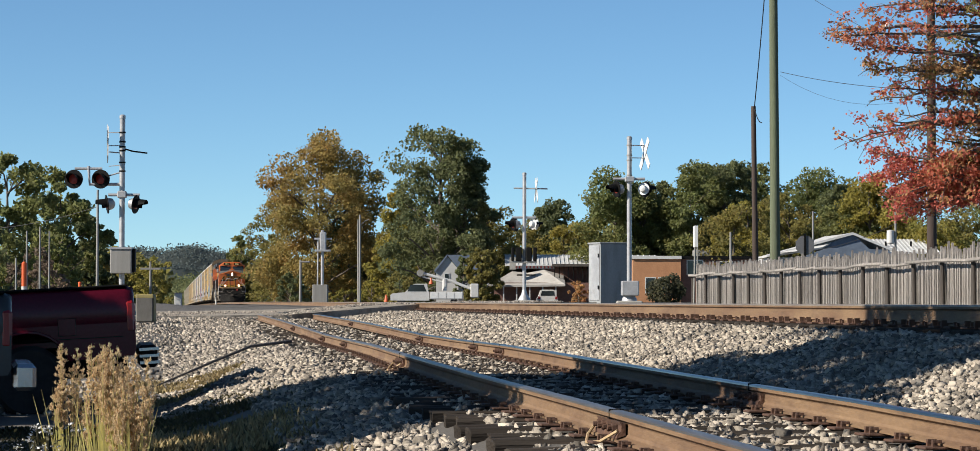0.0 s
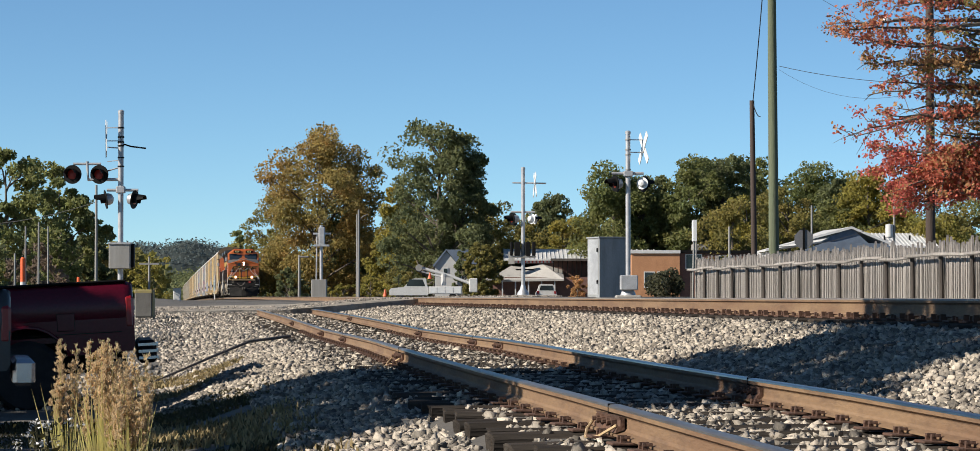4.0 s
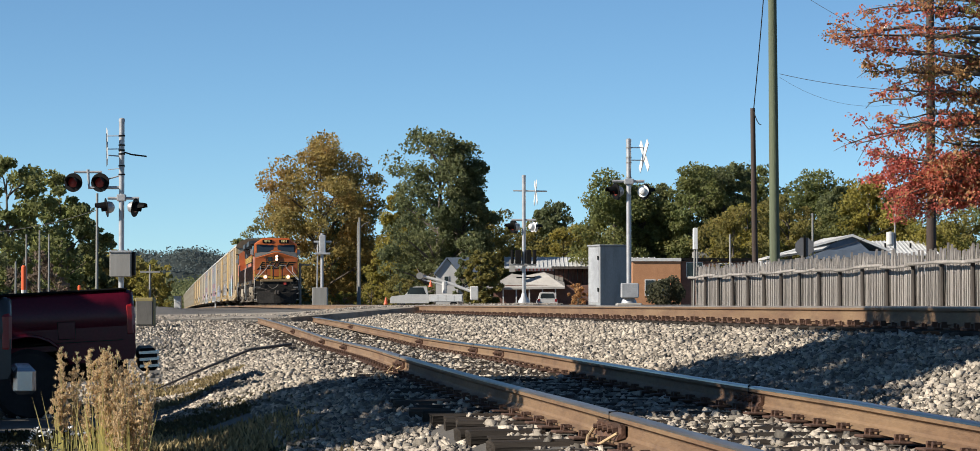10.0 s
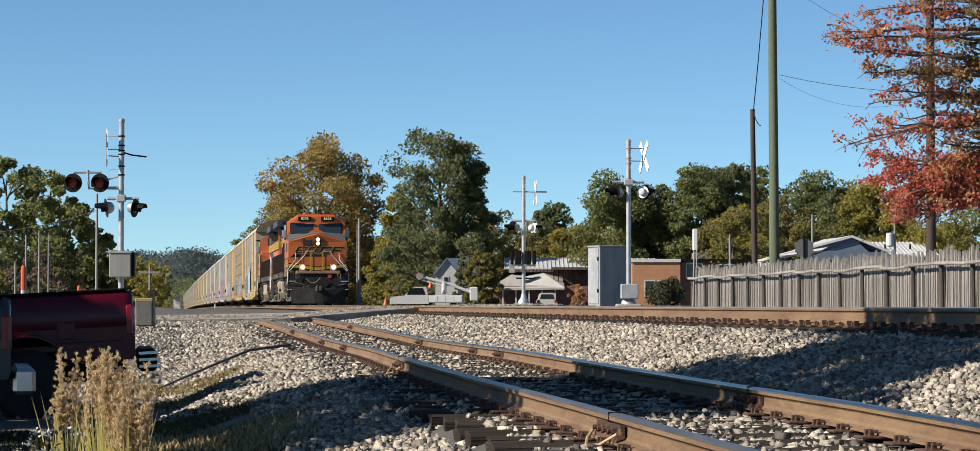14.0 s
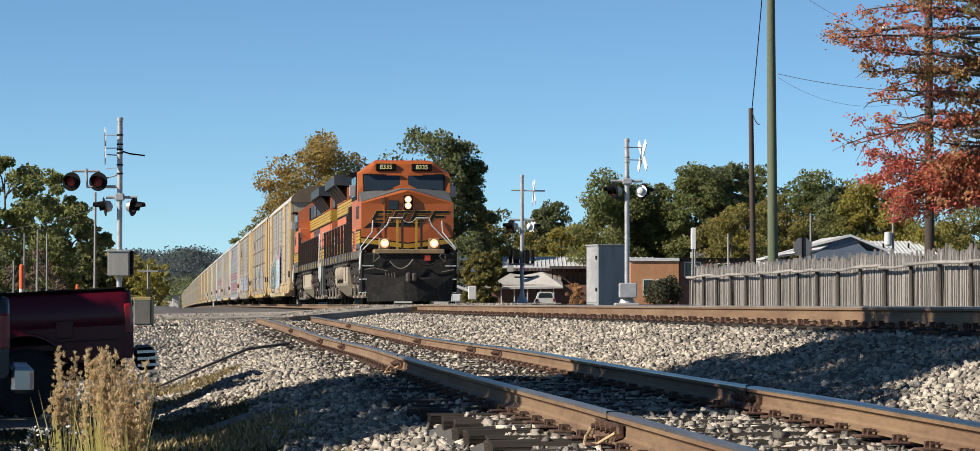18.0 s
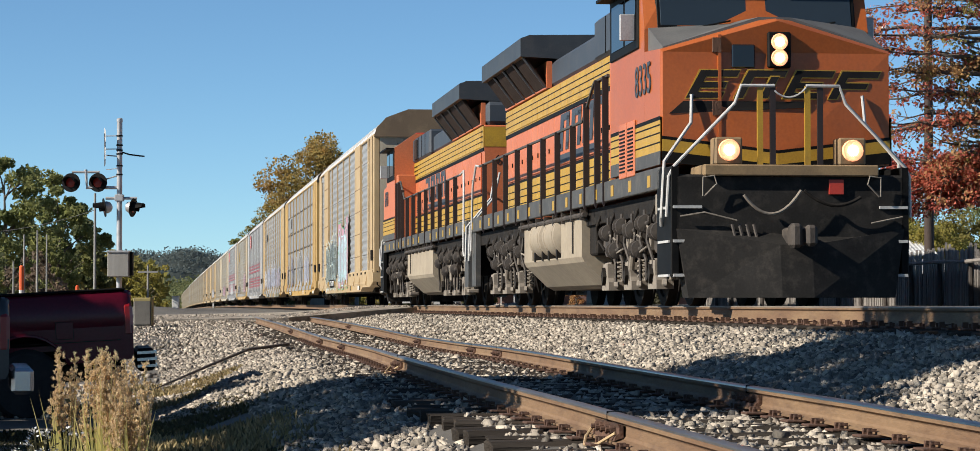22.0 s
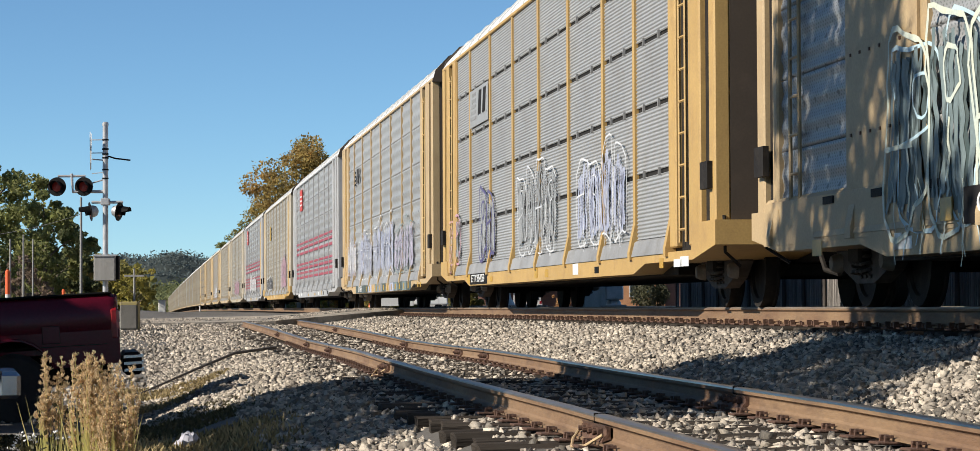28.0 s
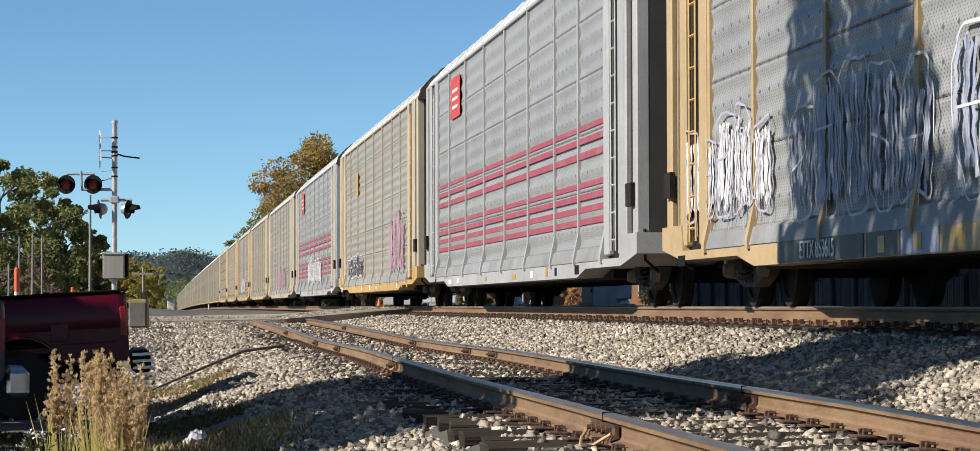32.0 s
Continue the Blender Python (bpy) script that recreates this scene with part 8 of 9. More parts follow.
    tagged(part("graffiti", flat_face(washes, fill, "graffiti"), fill, parent, "streaky spray-painted fill"), kind="stuff")
    tagged(part("graffiti", flat_face(lines, line, "graffiti"), line, parent, "spray-painted letter outlines"), kind="stuff")


END_TRUCK = Shape().prism([(-1.05, 0.52), (-0.75, 0.34), (-0.3, 0.22), (0.3, 0.22), (0.75, 0.34), (1.05, 0.52), (1.0, 0.66), (0.35, 0.72), (-0.35, 0.72), (-1.0, 0.66)], "y", -0.08, 0.08).mesh("truck_side_frame", M_DUST_DARK)
SMALL_SPRING = helix(0.065, 0.26, 4, 0.018).mesh("coil_spring", M_DUST_DARK)
CAP = Shape().lathe([(0.02, 0.06), (0.07, 0.06), (0.09, 0.02), (0.10, -0.05)], 12, pose(0, 0, 0, 90, 0, 0)).mesh("bearing_cap", M_DUST, True)


def autorack(i, label, panel, style, post, sill_mat, wide=0.07, detail=True):
    ob = thing("autorack_car", Matrix(), label, "railway car", "autorack cars of the train")
    sh = Shape().prism([(-1.58, 4.99), (-1.50, 5.12), (-1.22, 5.42), (-0.6, 5.66), (0.6, 5.66), (1.22, 5.42), (1.50, 5.12), (1.58, 4.99)], "x", -27.75, -0.8)
    rf = part("roof", sh, C_ROOF, ob, "white ribbed steel roof")
    if not detail:
        part("side_wall", Shape().box(-27.7, -0.85, -1.54, 1.54, 0.8, 4.99), panel, ob)
        for x in POSTS:
            part("side_post", post_mesh(C_BEIGE if post is C_TAN else post, 0.08), post, ob, m=pose(x, 0, 0))
        part("sill", Shape().box(-27.8, -0.75, -1.58, 1.58, 0.5, 0.8), sill_mat, ob)
        for tx in (-3.0, -25.55):
            part("truck", Shape().box(tx - 1.2, tx + 1.2, -1.1, 1.1, 0.1, 0.75), M_UNDER, ob)
        return ob
    for k in range(1, 18):
        x = -0.8 - k * 1.5
        part("roof_rib", Shape().prism([(-1.6, 5.0), (-1.52, 5.135), (-1.23, 5.44), (-0.6, 5.68), (0.6, 5.68), (0.6, 5.6), (-0.6, 5.6), (-1.15, 5.3)], "x", x - 0.03, x + 0.03), C_ROOF, rf)
    for xe in (-0.8, -27.75):
        part("roof_hood", Shape().prism([(-1.6, 4.9), (-1.52, 5.16), (-1.24, 5.46), (-0.6, 5.70), (0.6, 5.70), (1.24, 5.46), (1.6, 4.9)], "x", xe - 0.05, xe + 0.05), C_BROWN if i == 0 else M_TAN_DARK, rf, "roof end cap")
    posts = FIRST_POSTS if i == 0 else POSTS
    for xa, xb in zip(posts, posts[1:]):
        part("side_panel", panel_mesh(panel, style, xa - xb), panel, ob, m=pose((xa + xb) / 2, -1.565, 0))
        for q in range(1, 5) if style == "fine" else ():  # hinge clips over the seams
            for f in (0.3, 0.72):
                z = Z0 + (Z1 - Z0) * q / 5
                part("clip", CLIP, C_FOOT, ob, m=pose(xa + (xb - xa) * f, -1.585, z))
    for x in posts:
        part("side_post", post_mesh(post, wide * 1.9 if x not in (posts[0], posts[-1]) else 0.14), post, ob, m=pose(x, 0, 0))
    for x0, x1 in ((-3.33, -2.95), (-2.2, -1.7), (-25.37, -25.75), (-26.5, -27.0)) if i else ((-3.1, -2.9), (-2.2, -1.7)):
        part("end_column", Shape().box(x0, x1, -1.61, -1.50, 0.7, 4.96, 0.015), post, ob, "flat end column")
    for x0, x1 in ((-2.95, -2.2), (-25.75, -26.5)) if i else ((-2.95, -2.2),):
        part("column_recess", Shape().box(x0, x1, -1.53, -1.50, 0.75, 4.95), post, ob, "recess between the end columns")
    part("far_wall", Shape().box(-27.6, -0.9, 1.5, 1.56, 0.6, 4.99), panel, ob)
    # Added dark sheet: the shade seen through the panel seams is its colour.
    part("backing", Shape().box(-27.4, -1.0, -1.535, -1.50, 0.65, 4.98), M_UNDER, ob, "dark sheet for the shade behind the seams")
    part("top_chord", Shape().box(-27.7, -0.85, -1.60, -1.5, 4.93, 4.99, 0.01), post, ob)
    part("foot_plate", Shape().prism([(-1.60, Z0), (-1.55, Z0 + 0.03), (-1.50, Z0), (-1.50, 0.64), (-1.645, 0.64)], "x", -25.3, -3.4), sill_mat if i < 1 else C_FOOT, ob, "sloping foot plate")
    part("sill", Shape().prism([(-27.85, 0.95), (-26.7, 0.95), (-26.6, 0.65), (-2.0, 0.65), (-1.9, 0.95), (-0.7, 0.95), (-0.7, 0.68), (-1.9, 0.54), (-4.8, 0.54), (-5.6, 0.42), (-22.9, 0.42), (-23.7, 0.54), (-26.7, 0.54), (-27.85, 0.68)], "y", -1.63, 1.6), sill_mat, ob, "deep side sill")
    rng = random.Random(700 + i)
    for k in range(9):
        x = rng.uniform(-26.5, -2.0)
        w = rng.uniform(0.15, 0.5)
        part("sill_marking", Shape().box(x - w, x, -1.636, -1.63, 0.47, rng.uniform(0.55, 0.63)), rng.choice([M_YELLOW, M_BLACK, M_SIGN_WHITE, M_YELLOW]), ob, "small sill marking")
    for xe, sg in ((-0.85, -1), (-27.7, 1)):
        inner = xe + sg * 0.9
        LX = -2.57 if sg < 0 else -26.12
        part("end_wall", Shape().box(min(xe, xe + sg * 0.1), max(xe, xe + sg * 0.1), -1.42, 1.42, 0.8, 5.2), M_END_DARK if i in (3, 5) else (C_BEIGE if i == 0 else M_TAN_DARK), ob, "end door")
        part("end_post", Shape().box(min(xe, xe + sg * 0.28), max(xe, xe + sg * 0.28), -1.60, -1.42, 0.7, 4.95, 0.02), post, ob, "end post")
        part("end_post", Shape().box(min(inner, inner - sg * 0.16), max(inner, inner - sg * 0.16), -1.61, -1.48, 0.7, 4.95, 0.02), post, ob, "end post")
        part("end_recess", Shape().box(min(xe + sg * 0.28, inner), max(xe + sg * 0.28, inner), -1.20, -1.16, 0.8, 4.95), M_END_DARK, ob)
        ld = part("ladder", Shape().tube([(LX - 0.18, -1.60, 0.75), (LX - 0.18, -1.60, 4.7)], 0.022, 6), C_YELLOW if i % 3 else post, ob, "ladder stile")
        part("ladder_stile", Shape().tube([(LX + 0.18, -1.60, 0.75), (LX + 0.18, -1.60, 4.7)], 0.022, 6), C_YELLOW if i % 3 else post, ld)
        for k in range(11):
            z = 0.9 + k * 0.37
            part("rung", Shape().tube([(LX - 0.18, -1.60, z), (LX + 0.18, -1.60, z)], 0.016, 5), C_YELLOW if i % 3 else post, ld)
        part("brake_box", Shape().box(xe + sg * 0.1, xe + sg * 0.5, -1.66, -1.6, 1.3, 1.6), M_UNDER, ob)
        part("brake_chain", Shape().tube([(xe, -1.5, 1.0), (xe - sg * 0.05, -1.5, 0.6), (xe + sg * 0.1, -1.3, 0.45)], 0.02, 5), M_UNDER, ob)
        part("coupler", Shape().box(min(xe, xe - sg * 0.95), max(xe, xe - sg * 0.95), -0.13, 0.13, 0.7, 0.95, 0.03), M_DUST_DARK, ob)
        part("air_hose", Shape().tube([(xe, -0.5, 0.8), (xe - sg * 0.3, -0.45, 0.4), (xe - sg * 0.7, -0.4, 0.35)], 0.03, 6), M_UNDER, ob)
    part("centre_sill", Shape().box(-27.5, -1.0, -0.4, 0.4, 0.5, 0.95), M_UNDER, ob)
    part("underframe", Shape().box(-24, -4.6, -1.25, 1.25, 0.4, 0.75), M_UNDER, ob)
    for tx in (-3.0, -25.55):
        for k in (-0.88, 0.88):
            part("wheelset", WHEEL_SMALL, M_UNDER, ob, m=pose(tx + k, 0, 0.42))
        part("bolster", Shape().box(tx - 0.2, tx + 0.2, -1.2, 1.2, 0.4, 0.8, 0.03), M_UNDER, ob)
        for y in (-1.0, 1.0):
            t = part("truck_side_frame", END_TRUCK, M_DUST_DARK, ob, "dusty cast truck side frame", m=pose(tx, y, 0))
            for o in (-0.16, 0.0, 0.16):
                part("coil_spring", SMALL_SPRING, M_DUST_DARK, t, m=pose(o, -0.1 if y < 0 else 0.1, 0.28))
            for o in (-0.88, 0.88):
                part("bearing_cap", CAP, M_DUST, t, m=pose(o, -0.12 if y < 0 else 0.12, 0.42, 0, 0, 0 if y < 0 else 180))
    return ob


# The shade of the car-end gaps is put into this near-black brown.
M_END_DARK = surface("end_gap_shade_dark", (0.035, 0.03, 0.026), (0.05, 0.042, 0.036), 0.7, 2, 0.05)
M_TAN_DARK = surface("dark_brown_car_end", (0.065, 0.046, 0.03), (0.05, 0.036, 0.025), 0.7, 1, 0.05, stain=(0.1, 0.07, 0.05), stain_amount=0.4)

TRAIN = [engine("lead_locomotive", "8335", "orange, black and yellow diesel locomotive with lit headlights", True),
         engine("trailing_locomotive", "6703", "orange and yellow diesel locomotive running long hood first", False)]
KINDS = [("grey and tan autorack car with colourful graffiti", P_GREY, "mid", C_TAN, C_TAN, 0.10), ("ribbed grey autorack car with yellow posts and graffiti", P_DARK, "fine", C_YELLOW, C_YELLOW, 0.08),
         ("grey perforated autorack car with white graffiti", P_GREY, "wide", C_TAN, C_TAN, 0.06), ("grey autorack car with faded red stripes", P_GREY, "wide", C_GREY, C_GREY, 0.06),
         ("beige autorack car with yellow ladders and pink graffiti", P_BEIGE, "mid", C_BEIGE, C_YELLOW, 0.06), ("grey autorack car with faded red stripes", P_GREY, "wide", C_GREY, C_GREY, 0.06),
         ("grey-beige autorack car with graffiti", P_BEIGE, "wide", C_BEIGE, C_BEIGE, 0.06), ("tan autorack car with beige posts", P_TAN, "mid", C_BEIGE, C_TAN, 0.07),
         ("grey autorack car with tan posts", P_GREY, "mid", C_TAN, C_TAN, 0.07), ("tan autorack car with tan posts", P_BEIGE, "mid", C_TAN, C_TAN, 0.07),
         ("beige autorack car with tan posts", P_BEIGE, "fine", C_TAN, C_TAN, 0.07)]
CARS = 42
for i in range(CARS):
    label, panel, style, post, sill_mat, wide = KINDS[i] if i < len(KINDS) else KINDS[(7, 10, 8, 9)[i % 4]]
    car = autorack(i, label, panel, style, post, sill_mat, wide, i < 11)
    TRAIN.append(car)
    if i == 0:
        for xc, half in ((-7.15, 1.15), (-23.1, 1.1)):
            wp = part("wide_post", Shape().box(xc - half, xc + half, -1.615, -1.57, 0.98, Z1), C_TAN, car, "wide tan panel strip")
            for z in (1.5, 2.2, 2.9, 3.6, 4.3):
                for x in range(-3, 4):
                    part("rivet", RIVET, M_RUST, wp, m=pose(xc + x * half * 0.28, -1.618, z))
        part("skirt", Shape().prism([(-1.635, 0.60), (-1.62, 1.02), (-1.58, 1.06), (-1.55, 0.60)], "x", -27.3, -1.2), C_TAN, car, "tall tan skirt under the panels")
        for n in range(14):
            part("skirt_slot", Shape().box(-3.9 - n * 1.62, -3.55 - n * 1.62, -1.637, -1.61, 0.93, 1.0), M_UNDER, car)
        for z in (1.2, 1.9, 2.6, 3.3, 4.0, 4.7):
            part("rivet", RIVET, M_RUST, car, m=pose(-0.846, -0.9, z, 0, 0, 90))
        graffiti(car, -22.9, -16.8, 1.0, 3.0, G_TEAL, G_CREAM, 1, 5, Y=-1.640, w=1.7)
        graffiti(car, -22.6, -17.0, 1.05, 2.8, G_GREEN, G_SKY, 4, 4, Y=-1.636, w=1.2)
        graffiti(car, -16.0, -11.0, 1.0, 3.2, G_PINK, G_LEAF, 2, 3, Y=-1.640, solid=True, w=1.5)
        graffiti(car, -16.0, -11.4, 1.1, 3.2, G_SKY, G_SKY, 3, 3, Y=-1.645, w=1.6)
        part("mark_plate", Shape().box(-20.7, -17.7, -1.655, -1.648, 0.62, 0.90), M_LETTER, car, "black reporting mark panel")
        side_text("CTTX 692021", 0.24, M_SIGN_WHITE, car, -19.2, -1.660, 0.76, "reporting_mark", 1.65)
        for x in (-21.0, -17.3, -12.0):
            part("reflector", Shape().box(x - 0.3, x, -1.655, -1.648, 0.66, 0.84), M_YELLOW, car, "yellow reflective square")
        part("stripe", Shape().box(-8.0, -6.6, -1.6, -1.594, 3.6, 3.75), M_ORANGE, car)
    if i == 1:
        graffiti(car, -16.4, -12.2, 1.3, 2.8, P_GREY, G_WHITE, 4, 4)
        graffiti(car, -10.2, -6.2, 1.3, 2.6, G_BLUE, G_WHITE, 5, 4)
        graffiti(car, -21.6, -19.4, 1.3, 2.6, P_DARK, G_INDIGO, 6, 2, w=2.2)
        graffiti(car, -26.6, -24.6, 1.3, 2.3, P_DARK, G_PINK, 7, 2, w=1.6)
        part("mark_plate", Shape().box(-22.7, -20.2, -1.640, -1.632, 0.44, 0.645), M_LETTER, car, "black reporting mark panel")
        side_text("ETTX 854253", 0.2, M_SIGN_WHITE, car, -21.45, -1.648, 0.54, "reporting_mark", 1.7)
        part("marking", Shape().box(-22.95, -20.25, -1.596, -1.590, 3.42, 4.12), P_GREY, car, "pale sheet with dark marks")
        for n in range(5):
            part("mark_bar", Shape().box(-22.8 + 0.05 * n, -22.0, -1.601, -1.596, 3.55 + n * 0.11, 3.61 + n * 0.11), C_FOOT, car)
        for n in range(2):
            part("mark_bar", Shape().prism([(-21.7 + n * 0.65, 3.6), (-21.3 + n * 0.65, 3.6), (-21.15 + n * 0.65, 4.05), (-21.55 + n * 0.65, 4.05)], "y", -1.601, -1.596), M_LETTER, car)
    if i == 2:
        graffiti(car, -9.8, -5.0, 1.3, 2.5, G_VIOLET, G_TEAL, 8, 4)
        graffiti(car, -16.0, -10.2, 1.25, 2.75, G_BLUE, G_WHITE, 9, 5)
        graffiti(car, -21.4, -16.6, 1.25, 2.6, G_BLUE, G_WHITE, 14, 5)
        graffiti(car, -26.6, -22.2, 1.4, 2.5, G_WHITE, G_VIOLET, 10, 5)
        part("sill_paint", Shape().box(-21.8, -18.6, -1.640, -1.632, 0.43, 0.645), G_GREEN, car, "dark green sprayed sill")
        for n in range(12):
            part("sill_paint", Shape().box(-18.5 + n * 1.1, -17.45 + n * 1.1, -1.640, -1.632, 0.43, 0.645), (G_GREEN, G_BLUE, C_TAN, G_TEAL, C_FOOT, G_GREEN, C_TAN, G_BLUE, G_TEAL, G_GREEN, G_TEAL, G_GREEN)[n], car, "sprayed patch on the sill")
            part("reflector", Shape().box(-18.1 + n * 1.1, -17.9 + n * 1.1, -1.646, -1.64, 0.46, 0.6), M_YELLOW, car)
        side_text("ETTX 853615", 0.24, M_SIGN_WHITE, car, -20.2, -1.648, 0.53, "reporting_mark", 0.95)
        for n in range(4):
            part("mark_bar", Shape().box(-22.75 + 0.05 * n, -22.2, -1.6, -1.594, 3.62 + n * 0.12, 3.68 + n * 0.12), M_LETTER, car, "dark faded marking")
        for n in range(2):
            part("mark_bar", Shape().prism([(-22.0 + n * 0.6, 3.65), (-21.65 + n * 0.6, 3.65), (-21.5 + n * 0.6, 4.08), (-21.85 + n * 0.6, 4.08)], "y", -1.6, -1.594), M_LETTER, car)
    if i in (3, 5):
        for a, b in ((1.18, 1.27), (1.36, 1.45), (1.54, 1.63), (1.72, 1.80), (2.14, 2.24), (2.36, 2.45), (2.55, 2.63)):
            part("stripe", Shape().box(-25.25, -3.45, -1.572, -1.568, a, b), C_RED, car, "faded red painted stripe")
        part("emblem", Shape().box(-22.6, -20.9, -1.6, -1.594, 3.9, 4.75), M_RED_PAINT, car, "plain red square emblem")
        for k in range(3):
            part("emblem_bar", Shape().box(-22.3, -21.3, -1.604, -1.6, 4.1 + k * 0.17, 4.16 + k * 0.17), M_SIGN_WHITE, car)
    if i == 4:
        graffiti(car, -9.0, -4.5, 1.2, 2.9, G_PINK, G_VIOLET, 12, 4)
        graffiti(car, -24.0, -18.0, 1.3, 2.0, G_BLACK, G_WHITE, 13, 5)
        part("marking", Shape().box(-20.6, -19.6, -1.6, -1.594, 3.4, 4.1), M_YELLOW, car, "yellow square marking")
    if i in (5, 6, 8):
        graffiti(car, -18.0, -9.0, 1.3, 2.4, G_WHITE if i != 6 else G_PINK, G_VIOLET if i != 5 else G_WHITE, 20 + i, 6)


# ---- vehicles of the town ----
def boxy_car(name, m, label, profile, cabin, wid, paint, category, wheels):
    ob = thing(name, m, label, category)
    part("body", Shape().prism(profile, "y", 0, wid), paint, ob)
    part("cabin", Shape().prism(cabin, "y", 0.08, wid - 0.08), paint, ob)
    lo, hi = min(z for x, z in cabin), max(z for x, z in cabin)
    x0, x1 = min(x for x, z in cabin), max(x for x, z in cabin)
    for y0, y1 in ((0.07, 0.085), (wid - 0.085, wid - 0.07)):
        part("side_window", Shape().prism([(x0 + (x1 - x0) * 0.10, lo + 0.05), (x0 + (x1 - x0) * 0.22, hi - 0.08), (x1 - (x1 - x0) * 0.2, hi - 0.08), (x1 - (x1 - x0) * 0.08, lo + 0.05)], "y", y0, y1), M_GLASS_DARK, ob)
    for wx in wheels:
        for y, turn in ((0.12, 90), (wid - 0.12, -90)):
            w = part("wheel", Shape().lathe([(0.18, 0.1), (0.3, 0.11), (0.34, 0.06), (0.34, -0.06), (0.3, -0.11), (0.18, -0.1)], 18, pose(wx, y, 0.34, turn, 0, 0)), M_TYRE, ob, "black tyre")
            part("rim", Shape().lathe([(0.02, 0.07), (0.18, 0.08), (0.18, -0.08)], 12, pose(wx, y, 0.34, turn, 0, 0)), M_SILVER, w)
    return ob


# bucket truck, front to the left
bt = boxy_car("bucket_truck", Matrix.Translation((at(624, 226), 226, 0.6)), "white utility bucket truck with folded boom", [(0, 0.5), (0, 0.95), (0.15, 1.1), (1.35, 1.22), (3.3, 1.25), (3.3, 0.5)], [(1.25, 1.22), (1.95, 1.88), (2.15, 1.93), (3.1, 1.93), (3.22, 1.25)], 2.1, M_WHITE, "utility truck", (0.9, 5.4))
part("service_body", Shape().box(3.35, 6.2, -0.1, 2.2, 0.6, 1.25, 0.03), M_WHITE, bt, "white service body")
for i in range(4):
    part("locker_door", Shape().box(3.42 + i * 0.69, 4.05 + i * 0.69, -0.12, -0.1, 0.68, 1.2), M_SIGN_WHITE, bt)
part("boom", Shape().tube([(6.9, 1.0, 1.5), (5.2, 1.0, 2.15), (4.6, 1.0, 2.3), (2.5, 1.0, 2.9)], [0.13, 0.13, 0.15, 0.11], 8).tube([(4.6, 1.0, 2.0), (2.7, 1.0, 2.55)], 0.07, 6), M_WHITE, bt, "white folded boom")
part("boom_base", Shape().tube([(4.6, 1.0, 1.35), (4.6, 1.0, 2.35)], 0.22, 10), M_WHITE, bt)
part("bucket", Shape().box(6.8, 7.5, 0.6, 1.4, 0.75, 1.95, 0.06), M_WHITE, bt, "white lift bucket")
part("pulley", Shape().lathe([(0.12, -0.12), (0.3, -0.12), (0.3, 0.12), (0.12, 0.12)], 14, pose(2.5, 0.9, 2.85, 90, 0, 0)), M_GREY_POLE, bt)
part("cone", Shape().lathe([(0.2, 0.0), (0.03, 0.55)], 10, pose(3.45, 0.3, 1.9)), M_ORANGE_PLASTIC, bt, "orange traffic cone")
part("headlamp", Shape().box(-0.02, 0.1, 0.1, 0.4, 0.75, 0.95), M_SILVER, bt)
part("cone", Shape().lathe([(0.2, 0.0), (0.05, 0.6)], 10, pose(-0.35, 0.0, 0.4)), M_ORANGE_PLASTIC, bt, "orange traffic cone")

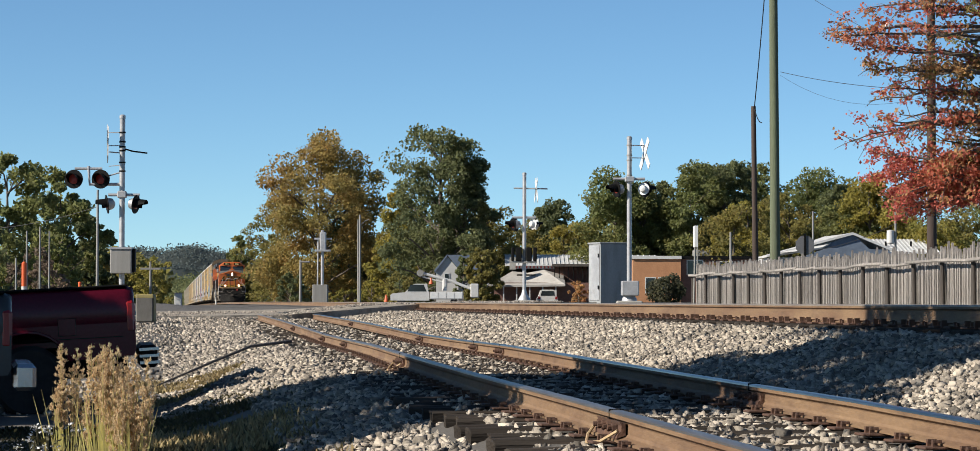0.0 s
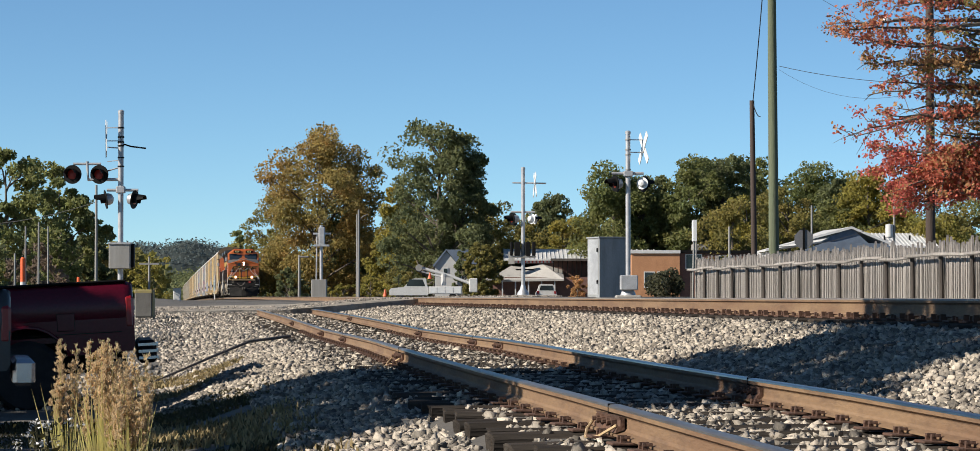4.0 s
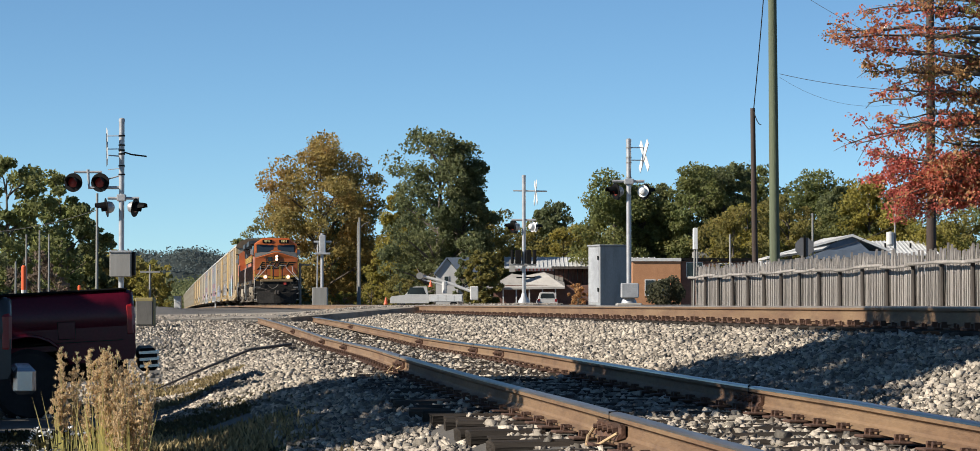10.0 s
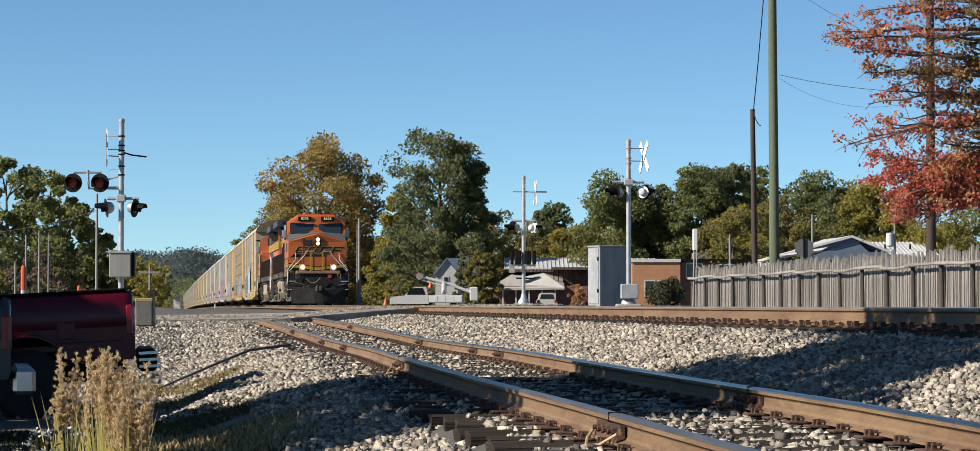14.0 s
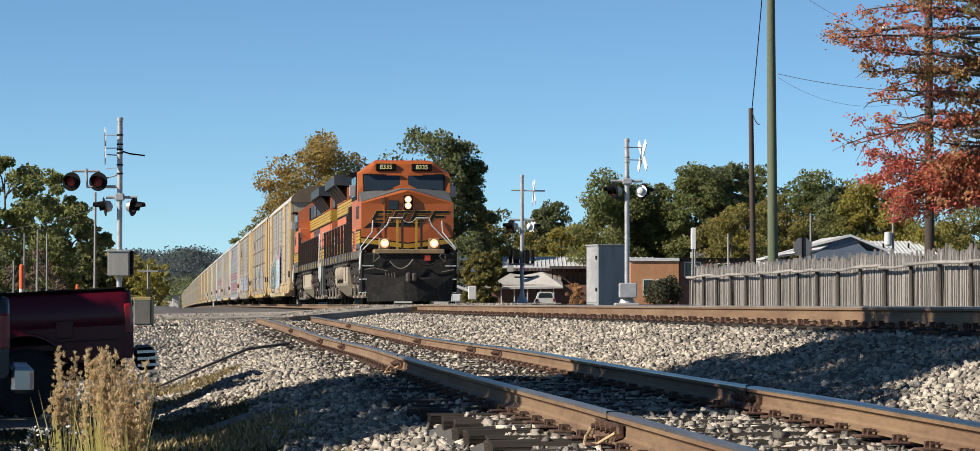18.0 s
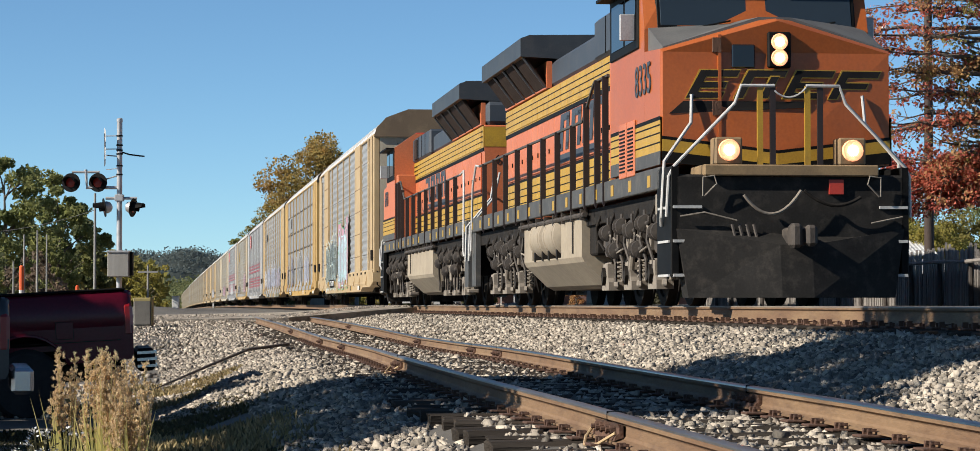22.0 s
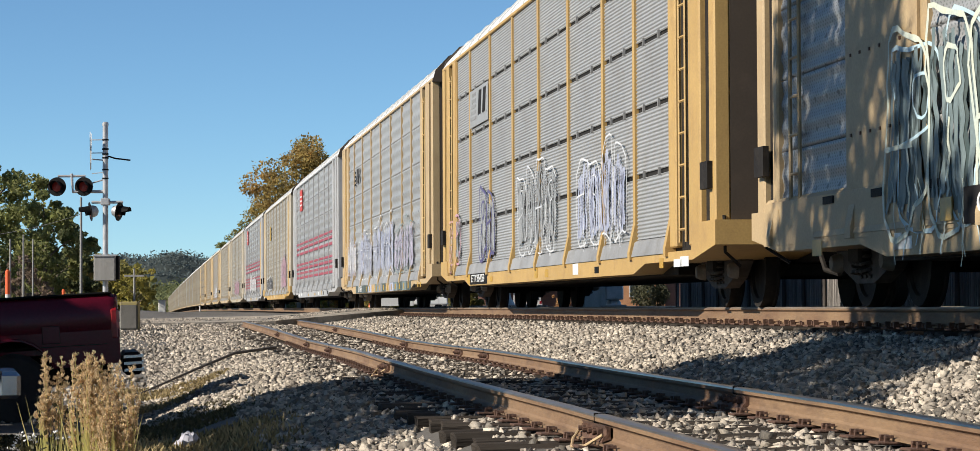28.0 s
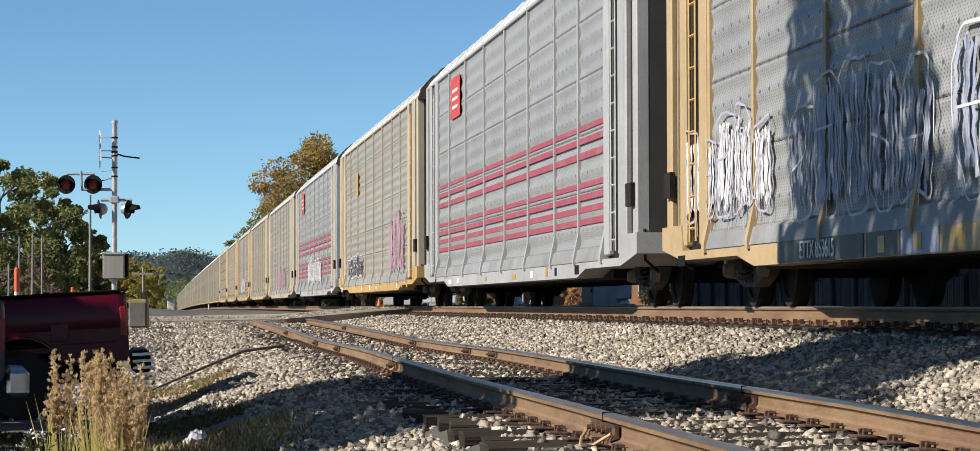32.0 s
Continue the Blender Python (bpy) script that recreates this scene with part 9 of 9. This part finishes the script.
# parked white SUV, tail towards the line
sv = thing("parked_suv", Matrix.Translation((at(859, 243), 243, 0.55)), "white SUV parked outside the diner", "car")
part("body", Shape().prism([(0.02, 0.3), (0.0, 0.75), (0.1, 0.95), (1.8, 0.95), (1.9, 0.75), (1.88, 0.3)], "y", 0, 4.5), M_WHITE, sv)
part("cabin", Shape().prism([(0.12, 0.95), (0.3, 1.5), (0.45, 1.58), (1.45, 1.58), (1.6, 1.5), (1.78, 0.95)], "y", 0.1, 3.4), M_WHITE, sv)
part("rear_window", Shape().prism([(0.3, 1.02), (0.42, 1.45), (1.48, 1.45), (1.6, 1.02)], "y", 0.07, 0.11), M_GLASS_DARK, sv, "dark rear window")
for x in (0.05, 1.63):
    part("tail_lamp", Shape().box(x, x + 0.2, -0.03, 0.05, 0.7, 0.95), M_TAIL, sv, "red tail lamp")
part("bumper", Shape().box(0.02, 1.88, -0.08, 0.02, 0.3, 0.55, 0.02), M_GREY_POLE, sv)
for x in (0.2, 1.7):
    for y in (0.8, 3.6):
        part("wheel", Shape().lathe([(0.1, -0.1), (0.33, -0.1), (0.33, 0.1), (0.1, 0.1)], 14, pose(x, y, 0.33, 0, 90, 0)), M_TYRE, sv)

# sedan that drives by behind the diner's forecourt
PASSING_CAR = boxy_car("passing_sedan", Matrix(), "white sedan driving along the far street", [(0, 0.35), (0.0, 0.7), (1.2, 0.88), (4.3, 0.9), (4.5, 0.7), (4.5, 0.35)], [(1.1, 0.86), (1.8, 1.38), (3.3, 1.40), (4.1, 0.88)], 1.8, M_WHITE, "car", (0.85, 3.6))


def motions():
    for i, ob in enumerate(TRAIN):
        back = sum(TRAIN_LEN[:i])
        turn = pose(-22.3, 0, 0, 0, 0, 180) if i == 1 else Matrix()
        walk(ob, [(t, train_pose(front_s(t) + back) @ turn) for t in range(0, 33, 2)])
    street = lambda b: Matrix.Translation((at(b, 252), 252, 0.38))
    walk(PASSING_CAR, [(0, street(1055)), (4, street(1050)), (6, street(968)), (8, street(840)), (9, street(774)), (10, street(706)), (12, street(580)), (16, street(330)), (32, street(-700))])
    # the bag is blown along the ground as the engines pass
    spot = lambda y, turn: Matrix.Translation((at(320, y), y, GZ(at(320, y), y))) @ pose(0, 0, 0, 0, 0, turn)
    walk(BAG, [(0, spot(15.0, -70)), (22.4, spot(15.0, -70)), (22.9, spot(17.8, -30)), (23.4, spot(19.9, 0)), (24, spot(20.0, 4)), (32, spot(20.0, 4))])


motions()
